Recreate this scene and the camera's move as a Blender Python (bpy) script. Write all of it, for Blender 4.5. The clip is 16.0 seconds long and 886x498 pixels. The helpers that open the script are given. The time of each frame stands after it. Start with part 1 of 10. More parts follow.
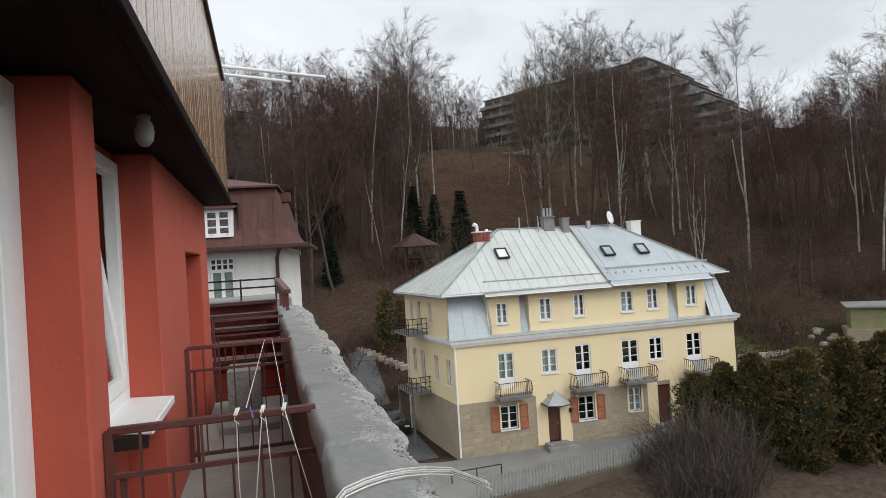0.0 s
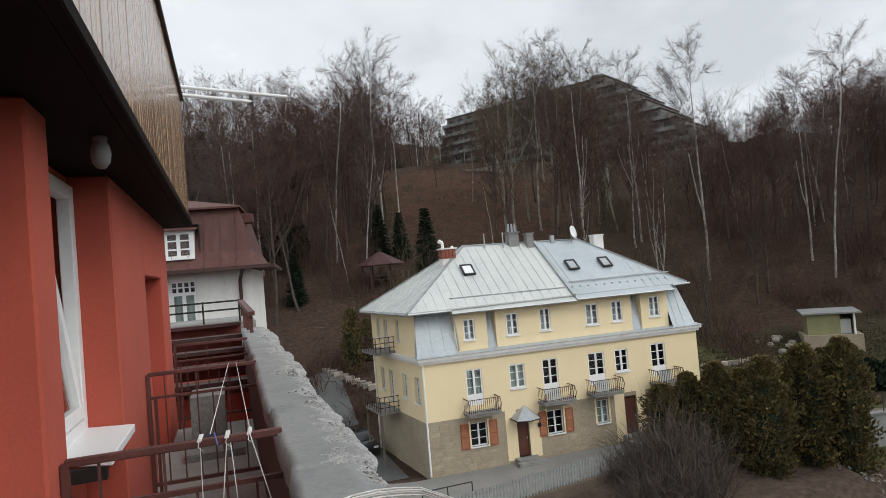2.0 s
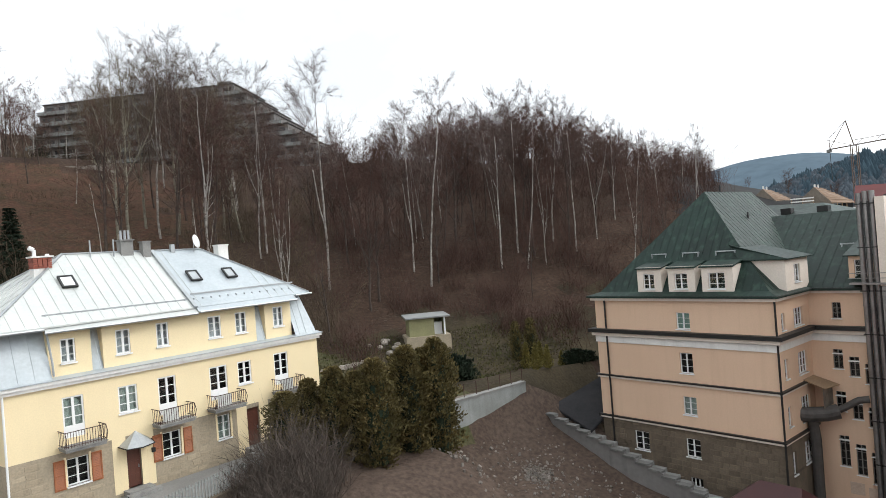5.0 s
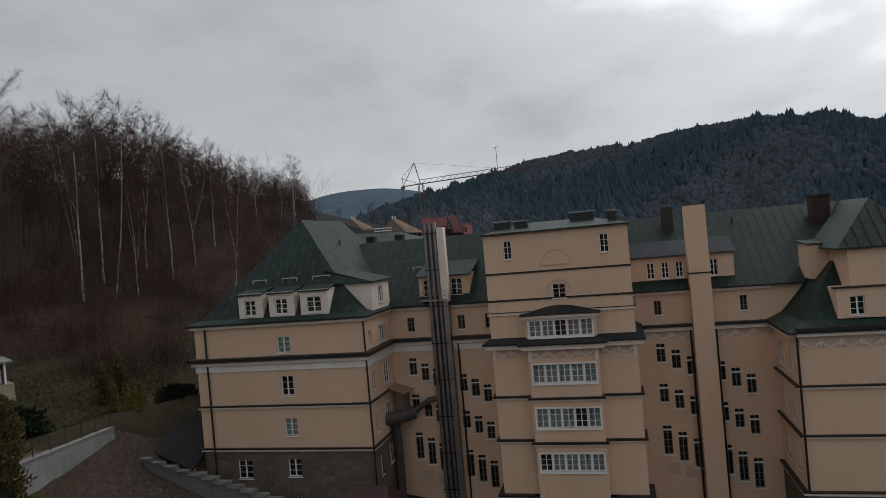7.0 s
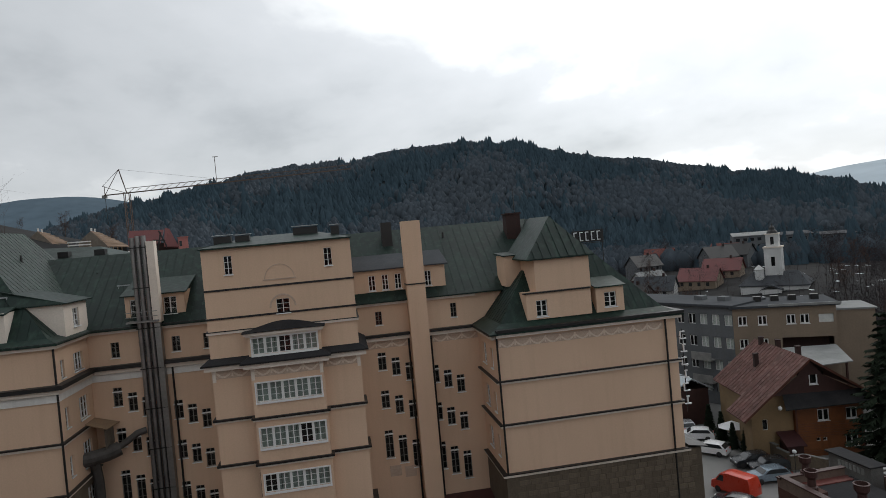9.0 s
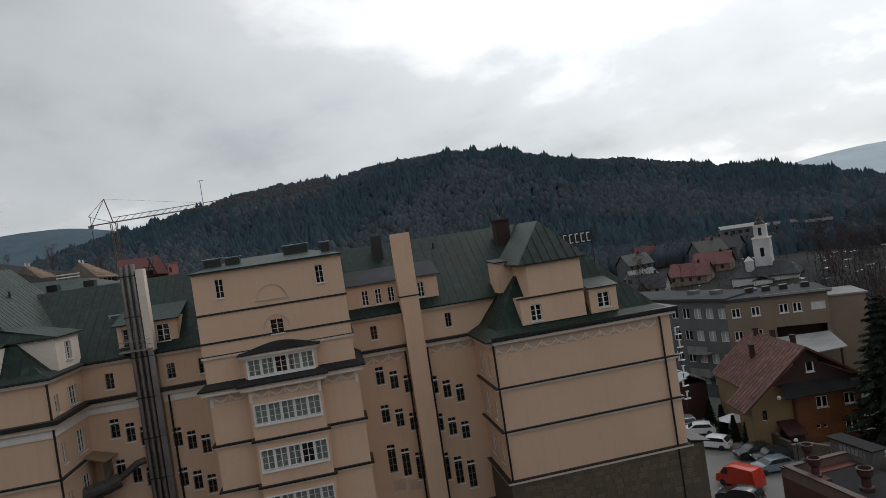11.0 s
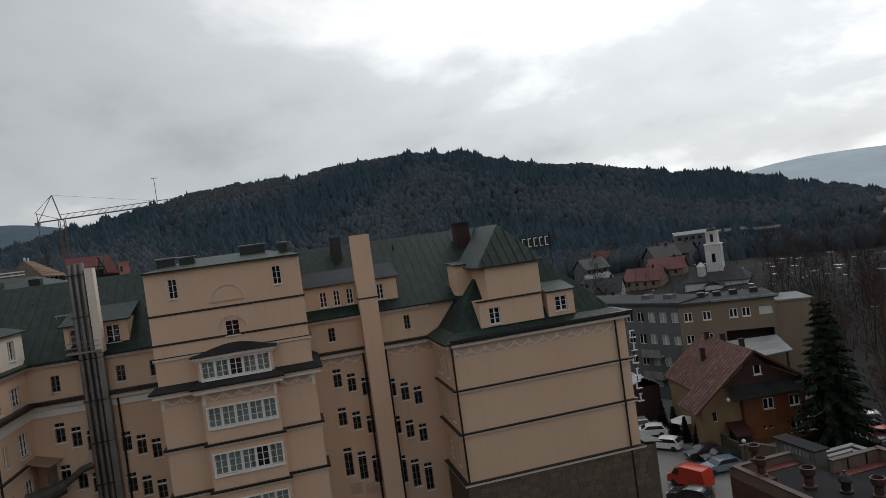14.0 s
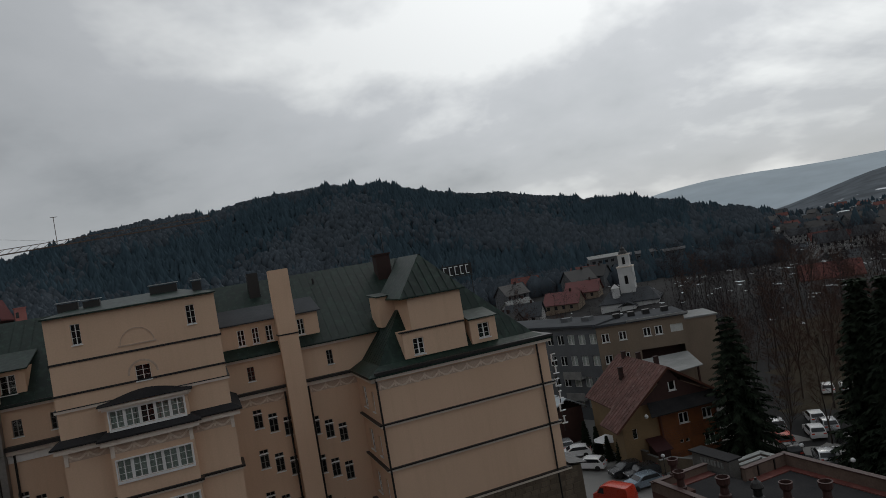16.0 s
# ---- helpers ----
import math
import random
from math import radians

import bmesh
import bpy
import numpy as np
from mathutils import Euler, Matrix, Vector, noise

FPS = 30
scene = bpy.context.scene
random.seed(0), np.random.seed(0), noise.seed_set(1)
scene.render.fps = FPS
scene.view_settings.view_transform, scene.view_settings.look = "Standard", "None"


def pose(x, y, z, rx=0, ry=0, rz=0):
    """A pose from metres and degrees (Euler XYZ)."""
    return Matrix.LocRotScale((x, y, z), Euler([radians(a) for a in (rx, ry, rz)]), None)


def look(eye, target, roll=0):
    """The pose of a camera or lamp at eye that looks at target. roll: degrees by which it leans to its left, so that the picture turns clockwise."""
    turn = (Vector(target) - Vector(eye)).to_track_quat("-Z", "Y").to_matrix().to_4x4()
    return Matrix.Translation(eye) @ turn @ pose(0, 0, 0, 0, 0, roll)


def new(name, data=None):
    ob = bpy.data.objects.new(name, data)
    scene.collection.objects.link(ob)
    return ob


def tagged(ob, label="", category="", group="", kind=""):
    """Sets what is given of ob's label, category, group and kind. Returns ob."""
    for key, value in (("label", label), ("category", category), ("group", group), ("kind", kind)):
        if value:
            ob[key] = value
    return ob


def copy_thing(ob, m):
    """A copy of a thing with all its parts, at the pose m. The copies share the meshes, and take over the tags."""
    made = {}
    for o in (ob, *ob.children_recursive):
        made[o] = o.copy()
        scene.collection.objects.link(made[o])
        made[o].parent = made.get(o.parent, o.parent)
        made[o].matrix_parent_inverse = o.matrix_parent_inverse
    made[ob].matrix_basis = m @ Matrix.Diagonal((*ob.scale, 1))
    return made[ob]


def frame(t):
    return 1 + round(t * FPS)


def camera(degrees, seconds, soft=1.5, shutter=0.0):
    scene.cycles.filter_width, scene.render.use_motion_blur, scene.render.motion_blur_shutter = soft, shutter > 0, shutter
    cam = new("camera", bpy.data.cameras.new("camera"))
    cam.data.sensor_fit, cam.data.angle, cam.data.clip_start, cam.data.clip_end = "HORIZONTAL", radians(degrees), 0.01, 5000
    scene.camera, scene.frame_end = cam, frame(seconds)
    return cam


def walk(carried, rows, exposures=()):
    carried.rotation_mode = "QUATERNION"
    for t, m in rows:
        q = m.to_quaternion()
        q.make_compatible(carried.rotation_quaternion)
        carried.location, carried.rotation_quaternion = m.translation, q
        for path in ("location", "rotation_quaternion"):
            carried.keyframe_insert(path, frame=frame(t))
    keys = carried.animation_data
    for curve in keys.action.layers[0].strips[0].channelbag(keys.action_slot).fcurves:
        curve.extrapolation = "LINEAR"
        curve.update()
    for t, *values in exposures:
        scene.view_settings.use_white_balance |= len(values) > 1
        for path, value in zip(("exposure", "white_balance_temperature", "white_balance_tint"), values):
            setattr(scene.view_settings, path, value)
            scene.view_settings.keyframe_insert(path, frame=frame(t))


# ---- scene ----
cam = camera(68.32, 16.0, soft=0.65)
PATH = [
    (0.0, pose(0.000, 0.000, 0.000, 90.56, 3.52, -0.12)),
    (0.5, pose(0.000, 0.000, 0.000, 92.74, 3.71, 1.76)),
    (1.0, pose(0.000, 0.000, 0.000, 92.92, 4.40, -1.30)),
    (1.5, pose(0.000, 0.000, 0.000, 91.78, 4.37, -1.45)),
    (2.0, pose(0.000, 0.000, 0.000, 91.86, 4.83, -3.12)),
    (2.5, pose(0.000, 0.000, 0.000, 92.41, 4.36, -6.81)),
    (3.0, pose(0.000, 0.000, 0.000, 92.47, 5.52, -12.96)),
    (5.3, pose(0.000, 0.000, 0.000, 89.47, 4.91, -41.17)),
    (5.5, pose(0.000, 0.000, 0.000, 89.37, 5.60, -45.74)),
    (6.0, pose(0.000, 0.000, 0.000, 91.43, 6.09, -54.59)),
    (6.5, pose(0.000, 0.000, 0.000, 90.57, 5.80, -63.29)),
    (7.0, pose(0.000, 0.000, 0.000, 89.64, 5.01, -69.37)),
    (7.5, pose(0.000, 0.000, 0.000, 89.43, 3.92, -76.37)),
    (8.0, pose(0.000, 0.000, 0.000, 87.14, 2.66, -83.28)),
    (8.5, pose(0.000, 0.000, 0.000, 88.37, 4.02, -89.23)),
    (9.0, pose(0.000, 0.000, 0.000, 88.72, 5.13, -93.34)),
    (11.3, pose(0.000, 0.000, 0.000, 89.55, 8.91, -94.45)),
    (11.5, pose(0.000, 0.000, 0.000, 89.57, 8.52, -95.23)),
    (12.0, pose(0.000, 0.000, 0.000, 89.71, 8.23, -95.40)),
    (12.5, pose(0.000, 0.000, 0.000, 89.91, 8.54, -97.06)),
    (13.0, pose(0.000, 0.000, 0.000, 89.56, 8.71, -98.16)),
    (13.5, pose(0.000, 0.000, 0.000, 89.02, 8.29, -97.63)),
    (14.0, pose(0.000, 0.000, 0.000, 89.22, 7.79, -97.76)),
    (14.5, pose(0.000, 0.000, 0.000, 90.64, 8.59, -98.39)),
    (15.0, pose(0.000, 0.000, 0.000, 90.84, 9.44, -99.56)),
    (15.5, pose(0.000, 0.000, 0.000, 90.95, 9.76, -100.16)),
    (16.0, pose(0.000, 0.000, 0.000, 90.82, 9.77, -104.75)),
]
EXPOSURES = [(0.0, 0.21), (1.0, 0.34), (2.0, 0.11), (3.0, 0.14), (5.3, 0.76), (5.6, 0.72), (6.0, 0.14), (6.3, -0.25), (6.6, -0.68), (7.0, -0.72), (7.6, -0.61), (8.0, -0.66), (8.4, -0.31), (9.0, -0.46), (11.5, -0.65), (13.0, -0.69), (14.0, -0.75), (15.4, -0.96), (16.0, -1.26)]
walk(cam, PATH, EXPOSURES)

# ---- world and sun ----
SUN_AZ, SUN_EL = -128.0, 42.0   # azimuth counted anticlockwise from +y


def sun_vector():
    a, e = radians(SUN_AZ), radians(SUN_EL)
    return Vector((-math.sin(a) * math.cos(e), math.cos(a) * math.cos(e), math.sin(e)))


def build_world():
    w = bpy.data.worlds.new("overcast_sky")
    scene.world = w
    w.use_nodes = True
    nt = w.node_tree
    nt.nodes.clear()
    N, L = nt.nodes.new, nt.links.new
    out, bg = N("ShaderNodeOutputWorld"), N("ShaderNodeBackground")
    sky = N("ShaderNodeTexSky")
    sky.sky_type, sky.sun_disc = "NISHITA", False
    sky.sun_elevation, sky.sun_rotation = radians(SUN_EL), radians(-SUN_AZ)
    sky_dim = N("ShaderNodeVectorMath"); sky_dim.operation = "SCALE"; sky_dim.inputs["Scale"].default_value = 0.10
    tc = N("ShaderNodeTexCoord")
    # cloud sheet: the direction is laid on a flat layer so that the clouds flatten towards the horizon
    sep = N("ShaderNodeSeparateXYZ")
    zz = N("ShaderNodeMath"); zz.operation = "ADD"; zz.inputs[1].default_value = 0.30
    zm = N("ShaderNodeMath"); zm.operation = "MAXIMUM"; zm.inputs[1].default_value = 0.05
    dx = N("ShaderNodeMath"); dx.operation = "DIVIDE"
    dy = N("ShaderNodeMath"); dy.operation = "DIVIDE"
    comb = N("ShaderNodeCombineXYZ")
    n1 = N("ShaderNodeTexNoise"); n1.inputs["Scale"].default_value = 0.75; n1.inputs["Detail"].default_value = 7; n1.inputs["Roughness"].default_value = 0.52; n1.inputs["Distortion"].default_value = 0.35
    n2 = N("ShaderNodeTexNoise"); n2.inputs["Scale"].default_value = 3.6; n2.inputs["Detail"].default_value = 4; n2.inputs["Roughness"].default_value = 0.55
    mixn = N("ShaderNodeMath"); mixn.operation = "MULTIPLY_ADD"; mixn.inputs[1].default_value = 0.22
    ramp = N("ShaderNodeValToRGB")
    cr = ramp.color_ramp
    cr.elements[0].position, cr.elements[0].color = 0.45, (0.61, 0.642, 0.668, 1)
    cr.elements[1].position, cr.elements[1].color = 0.73, (1.22, 1.25, 1.25, 1)
    e = cr.elements.new(0.54); e.color = (0.745, 0.778, 0.805, 1)
    e = cr.elements.new(0.63); e.color = (0.82, 0.85, 0.88, 1)
    L(tc.outputs["Generated"], sep.inputs[0])
    L(sep.outputs["Z"], zz.inputs[0]); L(zz.outputs[0], zm.inputs[0])
    L(sep.outputs["X"], dx.inputs[0]); L(zm.outputs[0], dx.inputs[1])
    L(sep.outputs["Y"], dy.inputs[0]); L(zm.outputs[0], dy.inputs[1])
    L(dx.outputs[0], comb.inputs["X"]); L(dy.outputs[0], comb.inputs["Y"])
    drift = N("ShaderNodeVectorMath"); drift.operation = "ADD"; drift.inputs[1].default_value = (0.767, 0.42, 0.0)
    L(comb.outputs[0], drift.inputs[0]); L(drift.outputs[0], n1.inputs["Vector"]); L(comb.outputs[0], n2.inputs["Vector"])
    L(n2.outputs["Fac"], mixn.inputs[0]); L(n1.outputs["Fac"], mixn.inputs[2])
    L(mixn.outputs[0], ramp.inputs["Fac"])
    # brighter cloud round the hidden sun
    dot = N("ShaderNodeVectorMath"); dot.operation = "DOT_PRODUCT"; dot.inputs[1].default_value = sun_vector()
    mx = N("ShaderNodeMath"); mx.operation = "MAXIMUM"; mx.inputs[1].default_value = 0.0
    pw = N("ShaderNodeMath"); pw.operation = "POWER"; pw.inputs[1].default_value = 4.0
    ma = N("ShaderNodeMath"); ma.operation = "MULTIPLY_ADD"; ma.inputs[1].default_value = 1.4; ma.inputs[2].default_value = 1.06
    L(tc.outputs["Generated"], dot.inputs[0]); L(dot.outputs["Value"], mx.inputs[0]); L(mx.outputs[0], pw.inputs[0]); L(pw.outputs[0], ma.inputs[0])
    sc = N("ShaderNodeVectorMath"); sc.operation = "SCALE"
    L(ramp.outputs["Color"], sc.inputs[0]); L(ma.outputs[0], sc.inputs["Scale"])
    add = N("ShaderNodeMix"); add.data_type = "RGBA"; add.inputs["Factor"].default_value = 0.88
    L(sky.outputs["Color"], sky_dim.inputs[0])
    L(sky_dim.outputs[0], add.inputs["A"]); L(sc.outputs[0], add.inputs["B"])
    L(add.outputs["Result"], bg.inputs["Color"])
    bg.inputs["Strength"].default_value = 1.0
    L(bg.outputs[0], out.inputs[0])


build_world()
sun = new("sun", bpy.data.lights.new("sun", "SUN"))
sun.data.energy, sun.data.angle, sun.data.color = 0.6, radians(16), (1.0, 0.96, 0.9)
sun.matrix_world = look(sun_vector() * 50, (0, 0, 0))

# ---- materials ----
MATS = {}


def surf(name, c1, c2, rough=0.8, s1=0.6, s2=8.0, bump=0.15, metal=0.0, streak=0.0, dirt=None, island=0.0, bump_dist=0.02, fine=0.35, spec=0.5):
    """A weathered surface: two colours mixed by coarse noise, a fine grain on top, relief, and if asked runs of dirt down the wall."""
    m = bpy.data.materials.new(name)
    m.use_nodes = True
    nt = m.node_tree
    b = nt.nodes["Principled BSDF"]
    N, L = nt.nodes.new, nt.links.new
    tc = N("ShaderNodeTexCoord")
    a = N("ShaderNodeTexNoise"); a.inputs["Scale"].default_value = s1; a.inputs["Detail"].default_value = 5; a.inputs["Roughness"].default_value = 0.6
    f = N("ShaderNodeTexNoise"); f.inputs["Scale"].default_value = s2; f.inputs["Detail"].default_value = 4
    L(tc.outputs["Object"], a.inputs["Vector"]); L(tc.outputs["Object"], f.inputs["Vector"])
    r = N("ShaderNodeMapRange"); r.inputs["From Min"].default_value = 0.32; r.inputs["From Max"].default_value = 0.68
    L(a.outputs["Fac"], r.inputs["Value"])
    mix = N("ShaderNodeMix"); mix.data_type = "RGBA"
    mix.inputs["A"].default_value, mix.inputs["B"].default_value = (*c1, 1), (*c2, 1)
    L(r.outputs["Result"], mix.inputs["Factor"])
    col = mix.outputs["Result"]
    if dirt:
        mp = N("ShaderNodeMapping"); mp.inputs["Scale"].default_value = (2.2, 2.2, 0.16)
        st = N("ShaderNodeTexNoise"); st.inputs["Scale"].default_value = 1.0; st.inputs["Detail"].default_value = 6
        L(tc.outputs["Object"], mp.inputs["Vector"]); L(mp.outputs["Vector"], st.inputs["Vector"])
        sr = N("ShaderNodeMapRange"); sr.inputs["From Min"].default_value = 0.5; sr.inputs["From Max"].default_value = 0.8; sr.inputs["To Max"].default_value = streak
        L(st.outputs["Fac"], sr.inputs["Value"])
        dm = N("ShaderNodeMix"); dm.data_type = "RGBA"; dm.inputs["B"].default_value = (*dirt, 1)
        L(sr.outputs["Result"], dm.inputs["Factor"]); L(col, dm.inputs["A"])
        col = dm.outputs["Result"]
    g = N("ShaderNodeMapRange"); g.inputs["From Min"].default_value = 0.3; g.inputs["From Max"].default_value = 0.7
    g.inputs["To Min"].default_value, g.inputs["To Max"].default_value = 1 - fine / 2, 1 + fine / 2
    L(f.outputs["Fac"], g.inputs["Value"])
    mul = N("ShaderNodeVectorMath"); mul.operation = "SCALE"
    L(col, mul.inputs[0]); L(g.outputs["Result"], mul.inputs["Scale"])
    col = mul.outputs[0]
    if island:
        geo, info = N("ShaderNodeNewGeometry"), N("ShaderNodeObjectInfo")
        sm = N("ShaderNodeMath"); sm.operation = "ADD"
        L(geo.outputs["Random Per Island"], sm.inputs[0]); L(info.outputs["Random"], sm.inputs[1])
        fr = N("ShaderNodeMath"); fr.operation = "FRACT"; L(sm.outputs[0], fr.inputs[0])
        ir = N("ShaderNodeMapRange"); ir.inputs["To Min"].default_value, ir.inputs["To Max"].default_value = 1 - island, 1 + island
        L(fr.outputs[0], ir.inputs["Value"])
        m2 = N("ShaderNodeVectorMath"); m2.operation = "SCALE"
        L(col, m2.inputs[0]); L(ir.outputs["Result"], m2.inputs["Scale"])
        col = m2.outputs[0]
    L(col, b.inputs["Base Color"])
    rr = N("ShaderNodeMapRange"); rr.inputs["To Min"].default_value, rr.inputs["To Max"].default_value = max(0.02, rough - 0.12), min(1.0, rough + 0.12)
    L(f.outputs["Fac"], rr.inputs["Value"]); L(rr.outputs["Result"], b.inputs["Roughness"])
    b.inputs["Metallic"].default_value = metal
    b.inputs["Specular IOR Level"].default_value = spec
    if bump:
        bp = N("ShaderNodeBump"); bp.inputs["Strength"].default_value = bump; bp.inputs["Distance"].default_value = bump_dist
        L(f.outputs["Fac"], bp.inputs["Height"]); L(bp.outputs["Normal"], b.inputs["Normal"])
    MATS[name] = m
    return m


def glass_material():
    m = bpy.data.materials.new("window_glass")
    m.use_nodes = True
    b = m.node_tree.nodes["Principled BSDF"]
    b.inputs["Base Color"].default_value = (0.92, 0.96, 0.95, 1)
    b.inputs["Transmission Weight"].default_value = 1.0
    b.inputs["Roughness"].default_value = 0.03
    b.inputs["IOR"].default_value = 1.12
    b.inputs["Coat Weight"].default_value = 0.6
    b.inputs["Coat Roughness"].default_value = 0.04
    MATS["glass"] = m


glass_material()
surf("yellow_plaster", (0.8, 0.665, 0.42), (0.76, 0.63, 0.395), 0.85, 0.3, 14, 0.1, streak=0.14, dirt=(0.66, 0.55, 0.35), fine=0.08)
surf("beige_plaster", (0.6695, 0.4729, 0.3358), (0.6283, 0.4387, 0.3082), 0.88, 0.18, 10, 0.1, streak=0.32, dirt=(0.5150, 0.3559, 0.2392), fine=0.08)
surf("beige_trim", (0.72, 0.64, 0.56), (0.66, 0.58, 0.50), 0.8, 0.5, 9, 0.1, fine=0.12)
surf("garland_stucco", (0.62, 0.50, 0.40), (0.70, 0.59, 0.49), 0.9, 1.2, 9, 0.3, fine=0.2)
surf("stucco_relief", (0.47, 0.345, 0.265), (0.54, 0.42, 0.335), 0.9, 1.2, 9, 0.3, fine=0.2)
surf("red_plaster", (0.465, 0.088, 0.054), (0.405, 0.075, 0.046), 0.9, 1.5, 60, 0.35, streak=0.35, dirt=(0.27, 0.08, 0.055), fine=0.14, bump_dist=0.004)
surf("white_paint", (0.80, 0.80, 0.79), (0.74, 0.745, 0.74), 0.45, 1.0, 20, 0.05, fine=0.06)
surf("white_plaster", (0.76, 0.75, 0.72), (0.68, 0.67, 0.64), 0.85, 0.5, 9, 0.1, streak=0.35, dirt=(0.48, 0.46, 0.43), fine=0.1)
surf("white_sheet", (0.78, 0.79, 0.80), (0.70, 0.71, 0.72), 0.3, 2.0, 25, 0.03, fine=0.06)
surf("blue_grey_roof", (0.41, 0.45, 0.47), (0.35, 0.39, 0.41), 0.45, 0.5, 6, 0.06, metal=0.1, streak=0.3, dirt=(0.3, 0.33, 0.345), island=0.05, fine=0.14)
surf("pale_sheet_roof", (0.52, 0.535, 0.51), (0.45, 0.47, 0.455), 0.5, 0.5, 6, 0.06, metal=0.05, streak=0.3, dirt=(0.38, 0.40, 0.385), island=0.05, fine=0.12)
surf("green_roof", (0.011, 0.028, 0.021), (0.007, 0.016, 0.0125), 0.52, 0.35, 4, 0.08, metal=0.0, spec=0.26, streak=0.6, dirt=(0.045, 0.085, 0.064), island=0.12, fine=0.3)
surf("parapet_red", (0.095, 0.048, 0.038), (0.065, 0.036, 0.030), 0.9, 0.8, 8, 0.15, streak=0.4, dirt=(0.07, 0.05, 0.04), fine=0.25, spec=0.2)
surf("parapet_tan", (0.17, 0.125, 0.10), (0.125, 0.09, 0.074), 0.9, 0.8, 8, 0.15, streak=0.4, dirt=(0.08, 0.06, 0.05), fine=0.25, spec=0.2)
surf("red_roof", (0.15, 0.042, 0.034), (0.10, 0.034, 0.029), 0.72, 0.4, 5, 0.08, spec=0.3, streak=0.45, dirt=(0.30, 0.13, 0.105), fine=0.3)
surf("villa_roof", (0.105, 0.045, 0.037), (0.075, 0.034, 0.030), 0.7, 0.4, 5, 0.08, spec=0.3, streak=0.45, dirt=(0.17, 0.09, 0.075), fine=0.3)
surf("crumb_pale", (0.36, 0.355, 0.34), (0.22, 0.22, 0.21), 0.95, 3.0, 40, 0.3, island=0.3, fine=0.3)
surf("ochre_plaster", (0.28, 0.19, 0.10), (0.22, 0.15, 0.08), 0.88, 0.5, 6, 0.1, streak=0.35, dirt=(0.22, 0.17, 0.1), fine=0.15)
surf("window_grey", (0.24, 0.225, 0.205), (0.18, 0.17, 0.155), 0.5, 1.5, 20, 0.05, fine=0.15)
surf("maroon_roof", (0.06, 0.018, 0.018), (0.045, 0.014, 0.015), 0.55, 0.6, 6, 0.08, fine=0.25)
surf("bright_red_roof", (0.15, 0.032, 0.03), (0.11, 0.028, 0.026), 0.5, 0.6, 6, 0.08, fine=0.2)
surf("grey_roof", (0.05, 0.054, 0.06), (0.075, 0.08, 0.086), 0.9, 0.25, 6, 0.08, fine=0.25, spec=0.1)
surf("pale_roof", (0.19, 0.197, 0.192), (0.27, 0.275, 0.27), 0.85, 0.4, 6, 0.08, fine=0.2, spec=0.2)
surf("dark_flashing", (0.0084, 0.0078, 0.0078), (0.0132, 0.0120, 0.0114), 0.5, 1.0, 8, 0.05, fine=0.2)
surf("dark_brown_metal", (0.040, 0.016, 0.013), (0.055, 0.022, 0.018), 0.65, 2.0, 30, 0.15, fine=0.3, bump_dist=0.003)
# brown taken near black: the shade under the loggia is in the colour
surf("soffit_shade_brown", (0.008, 0.005, 0.004), (0.012, 0.007, 0.006), 0.8, 2.0, 20, 0.1, fine=0.3, spec=0.08)
surf("brick_dark", (0.045, 0.021, 0.018), (0.03, 0.017, 0.015), 0.9, 3.0, 20, 0.3, fine=0.3)
surf("rust_brown_rail", (0.12, 0.04, 0.032), (0.075, 0.026, 0.022), 0.55, 6.0, 60, 0.25, fine=0.4, bump_dist=0.002)
surf("stone_masonry", (0.39, 0.32, 0.225), (0.27, 0.225, 0.16), 0.9, 1.2, 9, 0.4, island=0.13, fine=0.3)
surf("stone_mortar", (0.36, 0.30, 0.215), (0.28, 0.235, 0.17), 0.95, 0.6, 8, 0.3, fine=0.3)
surf("dark_stone", (0.1440, 0.1120, 0.0782), (0.1008, 0.0784, 0.0564), 0.9, 0.7, 7, 0.4, streak=0.35, dirt=(0.0576, 0.0455, 0.0340), island=0.2, fine=0.3)
surf("concrete", (0.27, 0.265, 0.25), (0.18, 0.178, 0.17), 0.92, 1.1, 35, 0.5, streak=0.35, dirt=(0.12, 0.12, 0.115), fine=0.4, bump_dist=0.01)
surf("parapet_concrete", (0.215, 0.222, 0.220), (0.285, 0.285, 0.272), 0.88, 2.2, 38, 0.22, streak=0.5, dirt=(0.17, 0.178, 0.174), fine=0.24, bump_dist=0.008)
surf("broken_concrete", (0.42, 0.415, 0.40), (0.25, 0.247, 0.238), 0.95, 9.0, 70, 0.9, fine=0.6, bump_dist=0.02)
surf("balcony_floor", (0.33, 0.32, 0.29), (0.24, 0.23, 0.21), 0.9, 2.0, 40, 0.3, fine=0.3, bump_dist=0.004)
surf("asphalt", (0.075, 0.075, 0.075), (0.105, 0.105, 0.102), 0.85, 0.3, 30, 0.2, fine=0.25)
surf("yard_dirt", (0.13, 0.105, 0.082), (0.085, 0.066, 0.05), 0.95, 0.5, 8, 0.3, fine=0.4)
surf("road_grey", (0.24, 0.235, 0.22), (0.185, 0.18, 0.17), 0.9, 0.35, 14, 0.2, fine=0.25)
surf("leaf_litter", (0.037, 0.0238, 0.0172), (0.061, 0.0395, 0.0285), 1.0, 0.12, 2.2, 0.8, fine=0.7, bump_dist=0.15, spec=0.1)
surf("bracken", (0.092, 0.046, 0.032), (0.052, 0.037, 0.022), 1.0, 0.45, 2.5, 0.8, fine=0.7, bump_dist=0.15, spec=0.1)
surf("rough_grass", (0.054, 0.060, 0.026), (0.074, 0.062, 0.036), 1.0, 0.25, 4.0, 0.8, fine=0.6, bump_dist=0.1, spec=0.1)
